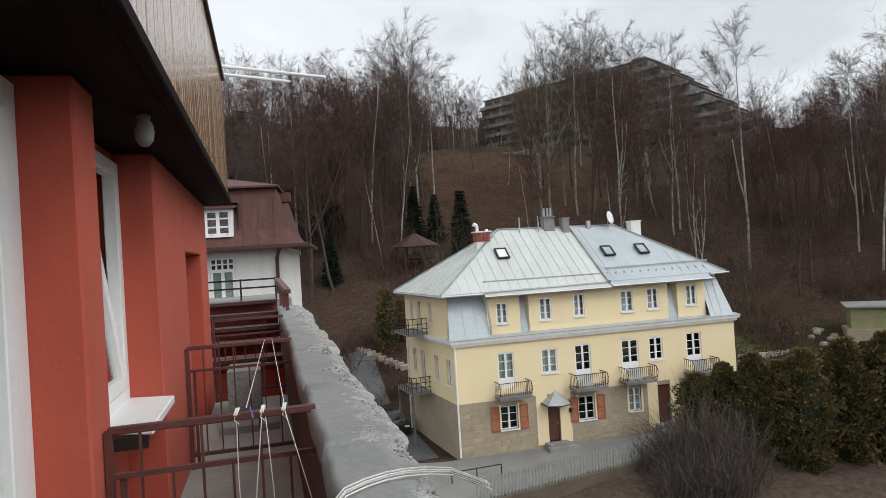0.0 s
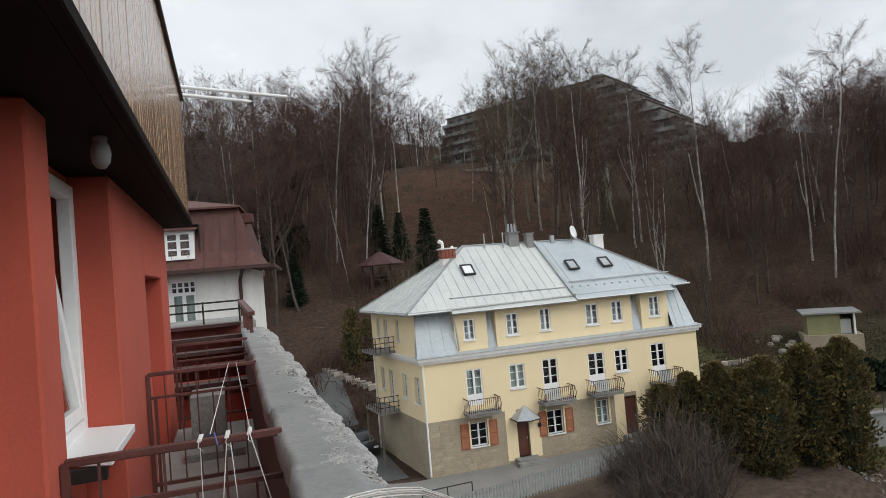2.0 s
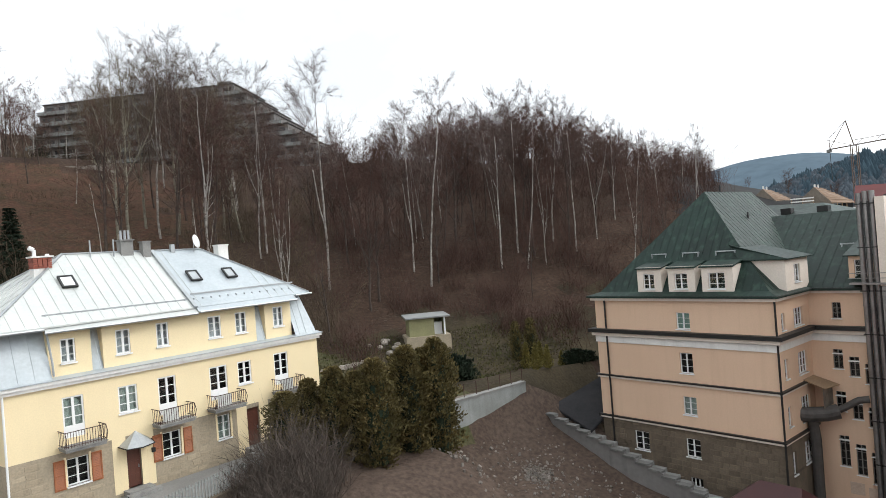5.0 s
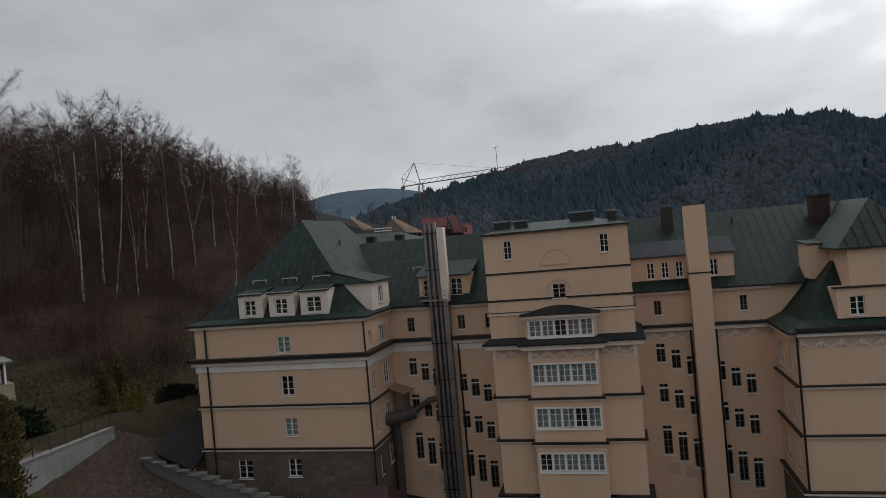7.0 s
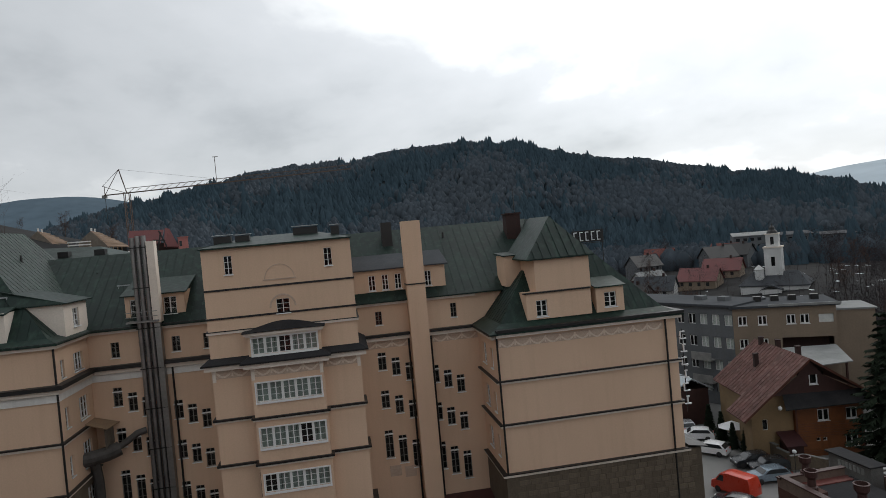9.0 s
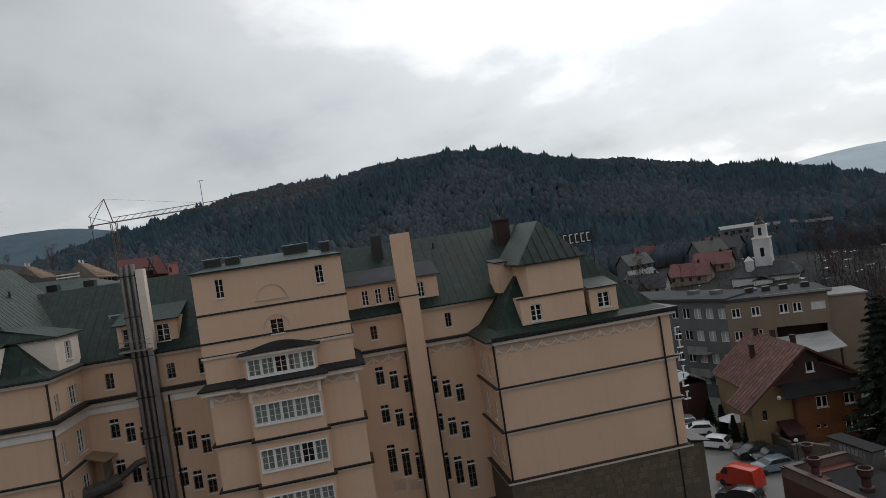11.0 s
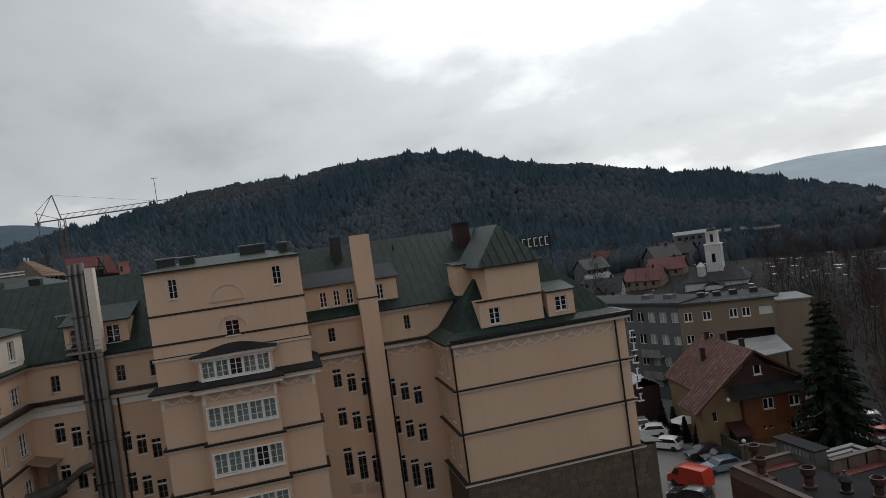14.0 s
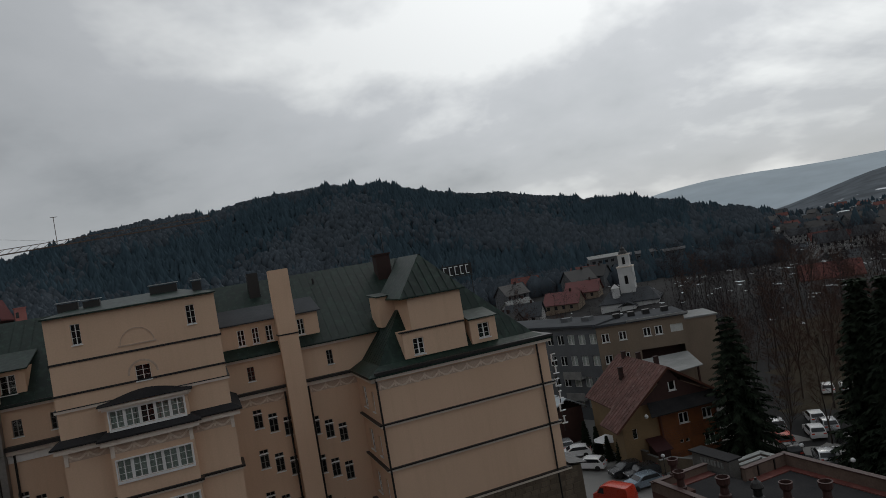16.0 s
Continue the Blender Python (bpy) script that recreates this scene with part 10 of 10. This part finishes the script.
    # bare shrubs below the drive, each a thing
    for az, d, top in ((-17.4, 36.8, -10.2), (-18.8, 37.0, -9.2), (-20.4, 37.2, -8.4), (-21.8, 37.2, -8.3), (-23.4, 37.0, -9.2), (-19.6, 35.2, -10.2), (-21.4, 35.0, -10.0), (-22.8, 35.2, -10.8), (-18.0, 34.8, -11.2)):
        x, y = polar(az, d)
        h = top - gz(x, y)
        BROWN.clear()
        brush(0, 0, h, 1.25, 230)
        rows = np.concatenate(BROWN)
        rows[:, 2] -= gz(0, 0)
        rows[:, 5] -= gz(0, 0)
        ob = new("bare_shrub", segs_mesh("bare_shrub", rows, 3, "twigs_grey"))
        ob.location = (x, y, gz(x, y) - 0.1)
        tagged(ob, "large leafless grey-brown shrub below the drive", "shrub", "bare shrubs")


woods()


def leafy(name, rgn, n, profile, size, squash=1.0, outward=0.6, lumpy=1.0):
    """Many small leaf sprays on an uneven body; profile(t) gives the radius at the height t of 0 to 1 (times the height)."""
    t = rgn.random(n) ** 0.9
    az = rgn.random(n) * 2 * np.pi
    R = profile(t)
    lump = 1 + lumpy * (0.20 * np.sin(az * 3 + t * 9 + 1) + 0.16 * np.sin(az * 5 - t * 17) + 0.14 * np.sin(t * 31 + az * 2))
    rr = R * lump * (0.62 + 0.46 * rgn.random(n))
    c = np.stack([rr * np.cos(az), rr * np.sin(az) * squash, t], 1)
    out = np.stack([np.cos(az), np.sin(az), np.zeros(n)], 1)
    d = out * outward + np.array([0, 0, 0.9]) + rgn.normal(0, 0.35, (n, 3))
    d /= np.linalg.norm(d, axis=1, keepdims=True)
    s = np.cross(d, out + rgn.normal(0, 0.5, (n, 3)))
    s /= np.linalg.norm(s, axis=1, keepdims=True)
    L = size * rgn.uniform(0.6, 1.3, n)[:, None]
    return c, d, s, L


def leaf_mesh(name, c, d, s, L, scale, material):
    c = c * np.array(scale)
    a = c - s * L * 0.28
    b = c + s * L * 0.28
    e = c + d * L + s * L * 0.05
    m_ = c + d * L * 0.55 + np.cross(d, s) * L * 0.12
    v = np.stack([a, b, m_ + s * L * 0.22, e, m_ - s * L * 0.22], 1).reshape(-1, 3)
    n = len(c)
    base = np.arange(n)[:, None] * 5
    f = np.concatenate([base + np.array([[0, 1, 2, 4]]), ], 0)
    f2 = base + np.array([[4, 2, 3, 3]])
    tri = np.concatenate([base + np.array([[0, 1, 2]]), base + np.array([[0, 2, 4]]), base + np.array([[4, 2, 3]])], 0)
    return arrays_mesh(name, v, tri, material)


def core_mesh(name, profile, scale, material, k=0.6, sides=10, rings=9):
    prof = [(float(profile(np.array([t]))[0]) * scale[0] * k, t * scale[2]) for t in np.linspace(0.02, 0.96, rings)]
    return M().lathe(prof, sides).mesh(name, material)


def evergreens():
    rn = random.Random(77)
    r2 = np.random.default_rng(9)
    col = lambda t: 0.16 + 0.84 * np.clip(1 - np.abs((t - 0.38) / 0.66) ** 2.4, 0, 1) * (t < 0.999)
    # tall thuja hedge below the yellow house
    protos = []
    mound = lambda t: np.where(t < 0.35, 0.78 + 0.22 * t / 0.35, np.clip(1 - (np.abs(t - 0.35) / 0.67) ** 2, 0.02, 1) ** 0.6)
    for i in range(3):
        cl = leafy("crown", r2, 9000, mound, 0.19, outward=0.9, lumpy=1.25)
        # inner body darker than the leaves: shade inside the crown put into colour
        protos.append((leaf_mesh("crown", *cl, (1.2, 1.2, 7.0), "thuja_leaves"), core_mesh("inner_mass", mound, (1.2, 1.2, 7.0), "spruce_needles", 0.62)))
    tk = M().tube((0, 0, -0.6), (0, 0, 5.0), 0.12, 0.04, 7).mesh("trunk", "bark_brown")
    for i, (az, d, top, wd) in enumerate(((-20.6, 40.8, -7.7, 0.95), (-22.7, 41.4, -7.2, 0.85), (-24.9, 41.2, -6.6, 0.95), (-26.6, 40.6, -6.9, 0.8), (-28.4, 40.2, -6.2, 1.05), (-31.2, 42.4, -5.9, 1.12), (-32.6, 43.8, -6.3, 0.8), (-33.8, 43.4, -5.7, 1.08))):
        x, y = polar(az, d)
        m = protos[i % 3]
        ob = thing("thuja_tree", Matrix.Translation((x, y, gz(x, y) - 0.1)) @ Matrix.Rotation(rn.uniform(0, 6), 4, "Z") @ Matrix.Diagonal((wd, wd, max(0.4, (top - gz(x, y)) / 7.0), 1)), "dense dark green thuja in a tall hedge", "conifer", "thuja hedge")
        part("crown", m[0], "", ob)
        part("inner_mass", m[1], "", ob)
        part("trunk", tk, "", ob)
    # slim columns and golden dwarf forms on the lawns
    cone = lambda t: np.clip((1 - t) * 1.05, 0.03, 1) * (0.35 + 0.65 * np.clip(t / 0.12, 0, 1))
    # cores darker than the sprays here too, shade set into their colour
    slim = (leaf_mesh("crown", *leafy("crown", r2, 1800, col, 0.26), (0.85, 0.85, 5.6), "thuja_leaves"), core_mesh("inner_mass", col, (0.85, 0.85, 5.6), "spruce_needles"))
    gold = (leaf_mesh("crown", *leafy("crown", r2, 1200, cone, 0.24), (0.75, 0.75, 3.0), "thuja_gold"), core_mesh("inner_mass", cone, (0.75, 0.75, 3.0), "thuja_leaves"))
    for az, d, s, kind in ((5.2, 62.0, 1.05, slim), (3.9, 63.5, 0.7, slim), (-31.6, 60.5, 0.62, slim), (-43.0, 67, 0.8, gold), (-41.8, 66, 0.85, gold), (-42.6, 62, 0.8, gold), (-43.6, 61, 0.7, gold), (-41.0, 68, 0.7, slim), (-42.3, 68.5, 0.75, slim), (-44.8, 66, 0.5, gold)):
        x, y = polar(az, d)
        ob = thing("slim_conifer" if kind is slim else "golden_conifer", Matrix.Translation((x, y, gz(x, y))) @ Matrix.Diagonal((s, s, s, 1)), "slim dark green columnar conifer on the lawn" if kind is slim else "small yellowish green garden conifer on dry grass", "conifer", "garden conifers")
        part("crown", kind[0], "", ob)
        part("inner_mass", kind[1], "", ob)
    ball = lambda t: np.sqrt(np.clip(1 - ((t - 0.42) / 0.6) ** 2, 0.02, 1))
    bush = (leaf_mesh("crown", *leafy("crown", r2, 1500, ball, 0.3), (1.5, 1.5, 1.9), "spruce_needles"), core_mesh("inner_mass", ball, (1.5, 1.5, 1.9), "spruce_needles"))
    for az, d, s in ((-46.0, 65, 0.75), (-47.0, 66, 0.6), (-29.8, 58, 1.1), (-30.8, 57, 1.0), (-34.6, 58.5, 1.3), (-35.6, 59.5, 1.1), (-33.2, 57.0, 0.9)):
        x, y = polar(az, d)
        ob = thing("evergreen_bush", Matrix.Translation((x, y, gz(x, y) - 0.1)) @ Matrix.Diagonal((s, s, s, 1)), "rounded dark evergreen bush in the garden", "bush", "evergreen bushes")
        part("crown", bush[0], "", ob)
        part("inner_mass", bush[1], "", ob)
    # spruces: whorls of drooping boughs
    def spruce(h, w, whorls):
        rows, leaves = [], []
        for i in range(whorls):
            t = i / whorls
            z = h * (0.06 + 0.93 * t)
            R = w * (1 - t) ** 0.85 + 0.12
            n = 7 + int(5 * (1 - t))
            a0 = r2.random() * 6
            for k in range(n):
                az = a0 + 2 * np.pi * k / n + r2.normal(0, 0.12)
                L = R * r2.uniform(0.75, 1.12)
                o = np.array([0, 0, z])
                e = np.array([np.cos(az) * L, np.sin(az) * L, z - L * r2.uniform(0.18, 0.42) + 0.1])
                m = int(7 + 14 * (1 - t))
                for q in range(m):
                    f = (q + 0.6) / m
                    c = o + (e - o) * f
                    ww = 0.52 * (1 - 0.45 * f) * (0.5 + h / 20)
                    sd = np.array([-np.sin(az), np.cos(az), 0]) * ww * r2.choice((-1, 1))
                    tip = c + (e - o) / L * ww * 1.2 + sd + np.array([0, 0, -ww * r2.uniform(0.15, 0.8)])
                    leaves.append((c, c + (e - o) / L * ww * 0.9, tip))
                    leaves.append((c + np.array([0, 0, 0.06]), c + (e - o) / L * ww - sd * 0.7 + np.array([0, 0, -0.1]), c + (e - o) / L * ww * 0.5 + np.array([0, 0, -ww * r2.uniform(0.3, 0.9)])))
        v = np.array(leaves).reshape(-1, 3)
        f = np.arange(len(v)).reshape(-1, 3)
        return arrays_mesh("crown", v, f, "spruce_needles"), M().tube((0, 0, -0.5), (0, 0, h * 0.98), 0.16 * h / 10, 0.02, 7).mesh("trunk", "bark_brown")
    big, small, plain, loose = spruce(14.0, 3.1, 34), spruce(9.0, 2.0, 24), spruce(14.0, 2.9, 15), spruce(14.0, 3.9, 23)
    for az, d, s, kind in ((-127.0, 80.5, 1.27, loose), (-1.9, 83, 0.95, small), (0.4, 88, 0.75, small), (16.4, 128, 1.25, big), (17.3, 131, 1.2, big), (15.1, 126, 1.0, big), (9.5, 97, 0.78, big), (11.2, 99, 0.86, big), (14.3, 95, 0.9, big), (12.7, 104, 0.95, big), (10.2, 92, 0.6, big),
                          (9.6, 80, 0.7, small), (2.2, 91, 0.8, small), (-136.3, 78, 1.45, big), (-138.2, 74, 1.5, big), (-139.8, 70, 1.5, big), (-115.2, 87, 0.28, big), (-116.0, 84, 0.26, big), (-117.0, 83, 0.28, big), (-114.3, 90, 0.3, big)):
        x, y = polar(az, d)
        ob = thing("spruce_tree", Matrix.Translation((x, y, gz(x, y) - 0.2)) @ Matrix.Rotation(az, 4, "Z") @ Matrix.Diagonal((s, s, s, 1)), "dark green spruce with drooping boughs", "conifer", "spruces")
        part("crown", kind[0], "", ob)
        part("trunk", kind[1], "", ob)
    # conifers along the skyline of the wood
    for i in range(46):
        az = rn.uniform(-8, 19)
        d = rn.uniform(150, 215)
        x, y = polar(az, d)
        if keep_out(x, y):
            continue
        s = rn.uniform(0.35, 0.7)
        ob = thing("spruce_tree", Matrix.Translation((x, y, gz(x, y) - 0.2)) @ Matrix.Diagonal((s, s, s, 1)), "dark spruce among the leafless trees", "conifer", "spruces on the ridge")
        part("crown", plain[0], "", ob)
        part("trunk", plain[1], "", ob)
    # bare trees of the town
    for i in range(36):
        az = rn.uniform(-141, -102)
        d = rn.uniform(140, 240)
        if abs(az + 120) < 4 and d < 240:
            continue
        x, y = polar(az, d)
        bare_tree("bare", x, y, rn.uniform(9, 16), rn.uniform(0, 360), "leafless tree between the town houses", "town trees")
    for az, d, h in ((-130.2, 83, 11), (-130.6, 98, 14), (-131.6, 108, 16), (-132.7, 148, 21), (-133.6, 102, 17), (-135.0, 96, 18), (-135.8, 120, 19), (-134.2, 130, 18), (-137.2, 104, 20), (-128.4, 104, 15), (-127.6, 118, 15), (-131.0, 126, 17), (-136.8, 86, 19), (-138.6, 92, 20), (-133.0, 86, 12)):
        x, y = polar(az, d)
        bare_tree("bare", x, y, h, az * -3 % 360, "dark leafless street tree", "street trees")
    for az, d, top in ((-63.4, 190, 4.5), (-60.6, 180, 4.15), (-66.6, 210, 3.3)):
        x, y = polar(az, d)
        bare_tree("bare", x, y, d * math.tan(radians(top)) - gz(x, y), az * -5 % 360, "dark leafless tree beyond the building site", "trees beyond the site")
    W, T = [], []
    for i in range(740):
        az, d = rn.uniform(-143, -101), 132 + 340 * rn.random() ** 1.3
        small = i % 3 == 0
        if small:
            az, d = rn.uniform(-127, -103), 150 + 190 * rn.random()
        elif i > 330:
            az, d = rn.uniform(-142, -123), 118 + 260 * rn.random()
        if abs(az + 120) < 3.2 and d < (196 if small else 245):
            continue
        x, y = polar(az, d)
        w, t = TREE_KINDS["bare"][rn.randrange(len(TREE_KINDS["bare"]))]
        sc = rn.uniform(0.24, 0.42) if small else rn.uniform(0.4, 0.8)
        th = rn.uniform(0, 6.283)
        R = np.array([[math.cos(th), -math.sin(th), 0], [math.sin(th), math.cos(th), 0], [0, 0, 1]]) * sc
        o = np.array([x, y, gz(x, y) - 0.3])
        for src, dst, fat in ((w[w[:, 6] > 0.10], W, 0.7), (t[rn.sample(range(len(t)), 480)], T, 4.6)):
            dst.append(np.concatenate([src[:, :3] @ R.T + o, src[:, 3:6] @ R.T + o, src[:, 6:8] * sc * fat], 1))
    # wood and twigs coloured dark as seen against the light
    for nm, L, sides, mat in (("town_tree_trunks", W, 4, "bark_backlit"), ("town_tree_crowns", T, 3, "twigs_backlit")):
        ob = new(nm, segs_mesh(nm, np.concatenate(L), sides, mat))
        tagged(ob, "leafless brown trees between the town houses", "trees", kind="stuff")


evergreens()


def far_woods():
    """Conifers and bare crowns on the hill across the valley, far past counting."""
    rn = np.random.default_rng(5)
    n = 34000
    az = rn.uniform(-140, -56, n)
    d = 300 + 620 * rn.random(n) ** 0.8
    x, y = -np.sin(np.radians(az)) * d, np.cos(np.radians(az)) * d
    z = height(x, y)
    ok = z > -24 + 6 * rn.random(n)
    ok |= (d < 480) & (az > -132.5 + 3 * rn.random(n))
    x, y, z, d, az = x[ok], y[ok], z[ok], d[ok], az[ok]
    # copses on the low ridge further down the valley
    m = 2200
    az2, d2 = rn.uniform(-146, -129, m), rn.uniform(560, 1050, m)
    x2, y2 = -np.sin(np.radians(az2)) * d2, np.cos(np.radians(az2)) * d2
    ok = np.sin(x2 * 0.019 + 2 * np.sin(y2 * 0.011)) + np.sin(y2 * 0.023) + 0.7 * rn.normal(0, 1, m) > 0.2
    x, y, d, az = np.append(x, x2[ok]), np.append(y, y2[ok]), np.append(d, d2[ok]), np.append(az, az2[ok])
    z = height(x, y)
    stand = np.sin(x * 0.021 + 1.7 * np.sin(y * 0.013)) + 0.8 * np.sin(y * 0.031 + 1.1 * np.sin(x * 0.017 + 2))
    con = stand + 0.55 * rn.normal(0, 1, len(x)) > -0.35
    tall = np.clip(0.75 + 0.45 * np.sin(az * 2.1 + 1.4 * np.sin(az * 0.9)) + 0.25 * np.sin(az * 5.3), 0.2, 1.5)
    # both colours already hold the haze of the distance
    for name, sel, mat in (("hill_conifers", con, "conifer_hazy"), ("hill_bare_woods", ~con, "bare_wood_hazy")):
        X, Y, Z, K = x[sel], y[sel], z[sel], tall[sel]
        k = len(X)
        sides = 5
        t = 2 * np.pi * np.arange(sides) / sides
        if mat == "conifer_hazy":
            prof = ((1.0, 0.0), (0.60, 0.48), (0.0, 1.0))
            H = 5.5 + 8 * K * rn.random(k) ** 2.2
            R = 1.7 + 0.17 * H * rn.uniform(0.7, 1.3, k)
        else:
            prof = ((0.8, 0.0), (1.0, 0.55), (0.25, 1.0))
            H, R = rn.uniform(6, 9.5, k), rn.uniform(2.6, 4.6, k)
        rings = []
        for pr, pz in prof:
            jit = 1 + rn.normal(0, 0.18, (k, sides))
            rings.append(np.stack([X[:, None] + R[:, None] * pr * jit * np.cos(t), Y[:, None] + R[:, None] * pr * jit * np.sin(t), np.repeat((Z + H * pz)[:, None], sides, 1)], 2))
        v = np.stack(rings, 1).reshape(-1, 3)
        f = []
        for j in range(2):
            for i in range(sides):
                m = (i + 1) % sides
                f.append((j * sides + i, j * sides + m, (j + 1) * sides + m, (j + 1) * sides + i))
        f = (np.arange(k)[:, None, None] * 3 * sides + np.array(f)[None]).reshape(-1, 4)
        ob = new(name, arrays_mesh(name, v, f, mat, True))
        tagged(ob, "dark conifer wood on the hill across the valley, haze in its colour" if mat == "conifer_hazy" else "leafless wood on the far hill, haze in its bluish colour", "woodland", kind="stuff")


far_woods()

# ---- loose stones on the bare slope, and the stones of the house base ----
def slope_stones():
    rn = random.Random(8)
    m = M()
    for i in range(1500):
        s, q = rn.uniform(-37, -18), rn.uniform(-20, -4.5)
        if rn.random() < 0.25:
            s, q = rn.gauss(-33.2, 0.9), rn.gauss(-9.5, 0.7)
        x, y = tx(s, q)
        r = rn.uniform(0.03, 0.11) * (1.5 if rn.random() < 0.08 else 1)
        m.T = Matrix.Translation((x, y, gz(x, y) + r * 0.1)) @ Euler((rn.random() * 3, rn.random() * 3, rn.random() * 3)).to_matrix().to_4x4()
        m.box(-r, r, -r * 0.7, r * 0.7, -r * 0.5, r * 0.5)
    single("slope_stones", m, "slope_stone", Matrix.Identity(4), "scattered light stones on the bare slope", "stones", kind="stuff")


slope_stones()


def slope_litter():
    """Fallen twigs on the wooded slope and tufts of grass on the lawns."""
    g2 = np.random.default_rng(17)
    for nm, n, lo, hi, mat, lab in (("fallen_twigs", 9000, (-56, 8), (56, 100), "twigs_grey", "fallen twigs and dead stalks on the wooded slope"), ("grass_tufts", 12000, (-46, -20), (50, 70), "lawn_blades", "short rough grass on the garden slope")):
        az, v = g2.uniform(*lo, n), g2.uniform(*hi, n)
        d = v / np.cos(np.radians(az + 15))
        x, y = -np.sin(np.radians(az)) * d, np.cos(np.radians(az)) * d
        sq, qq = hotel_sq(x, y)
        b, a = -0.246 * x + 0.969 * y - 36.74, 0.969 * x + 0.246 * y - 9.70
        ok = (sq < -44) & ~((a > -3) & (a < 22) & (b < 12))
        x, y = x[ok], y[ok]
        k = len(x)
        o = np.stack([x, y, height(x, y) + 0.02], 1)
        if nm == "fallen_twigs":
            e = o + np.stack([g2.normal(0, 0.9, k), g2.normal(0, 0.9, k), np.abs(g2.normal(0.1, 0.25, k))], 1)
            r = 0.028
        else:
            e = o + np.stack([g2.normal(0, 0.12, k), g2.normal(0, 0.12, k), g2.uniform(0.12, 0.34, k)], 1)
            r = 0.07
        ob = new(nm, segs_mesh(nm, np.concatenate([o, e, np.full((k, 1), r), np.full((k, 1), 0.003)], 1), 3, mat))
        tagged(ob, lab, "grass" if mat == "lawn_blades" else "twigs", kind="stuff")


slope_litter()


def base_stones():
    """Squared stones of the yellow house's ground floor, each a little proud of the joints."""
    rn = random.Random(13)
    wall = next(o for o in house.children if o.name.startswith("ground_floor_wall"))
    shapes = []
    for i in range(14):
        w, h_ = rn.uniform(0.45, 0.95), rn.uniform(0.24, 0.42)
        e = 0.03
        m = M()
        d = rn.uniform(0.004, 0.014)
        j = lambda: rn.uniform(-0.055, 0.055)
        p = [(e + j(), e + j()), (w - e + j(), e + j()), (w - e + j(), h_ - e + j()), (e + j(), h_ - e + j())]
        v = [(x, 0.01, z) for x, z in p] + [(x + (0.025 if x < w / 2 else -0.025), -d, z + (0.02 if z < h_ / 2 else -0.02)) for x, z in p]
        m.add(v, [(4, 5, 6, 7), (0, 1, 5, 4), (1, 2, 6, 5), (2, 3, 7, 6), (3, 0, 4, 7)])
        shapes.append((w, h_, m.mesh("stone", "stone_masonry")))
    n = 0
    z = -0.1
    row = 0
    avoid = [(a - 0.15, b + 0.15, c - 0.12, d + 0.2) for a, b, c, d in house_holes] + [(4.88, 7.17, -1, 3), (12.38, 14.72, -1, 3)] + [(x, x + 0.55, 1.05, 2.7) for x in (2.0, 3.8, 7.05, 8.85)]
    while z < 2.7:
        x = rn.uniform(0, 0.3)
        hh = 0.36
        while x < 18.2:
            w, h_, me = rn.choice(shapes)
            if x + w < 18.9 and not any(a < x + w and b > x and c < z + h_ and d > z for a, b, c, d in avoid) and rn.random() < 0.9 and n < 300:
                part("stone", me, "", wall, local=Matrix.Translation((x, 0, z)))
                n += 1
            x += w
        z += hh
        row += 1


base_stones()


def hotel_stones():
    """Rough ashlar of the hotel's base, the stretches that face the balcony."""
    rn = random.Random(29)
    shapes = []
    for i in range(12):
        w, h_ = rn.uniform(0.5, 1.05), 0.42
        d = rn.uniform(0.01, 0.04)
        j = lambda: rn.uniform(-0.02, 0.02)
        p = [(0.02 + j(), 0.02 + j()), (w - 0.02 + j(), 0.02 + j()), (w - 0.02 + j(), h_ - 0.02 + j()), (0.02 + j(), h_ - 0.02 + j())]
        v = [(x, 0.01, z) for x, z in p] + [(x + (0.03 if x < w / 2 else -0.03), -d, z + (0.025 if z < h_ / 2 else -0.025)) for x, z in p]
        shapes.append((w, M().add(v, [(4, 5, 6, 7), (0, 1, 5, 4), (1, 2, 6, 5), (2, 3, 7, 6), (3, 0, 4, 7)]).mesh("stone", "dark_stone")))
    bases = [o for o in hotel_body.children if o.name.startswith("stone_base")]
    lh = [(-30.75, -28.95, -17.5, -15.5), (-26.3, -24.65, -17.3, -15.4), (-26.15, -24.65, -19.6, -18.3)]
    for ob, x0, x1, z0, rows, y, holes in ((bases[0], -33.4, -18.9, -19.1, 10, 0.0, lh), (bases[1], 10.7, 25.8, -21.3, 8, -0.15, [])):
        for r in range(rows):
            z = z0 + r * 0.42
            x = x0 - rn.uniform(0, 0.4)
            while x < x1:
                w, me = rn.choice(shapes)
                if x >= x0 and x + w <= x1 and not any(a < x + w and b > x and c < z + 0.42 and d > z for a, b, c, d in holes):
                    part("stone", me, "", ob, local=Matrix.Translation((x, y, z)))
                x += w


hotel_stones()
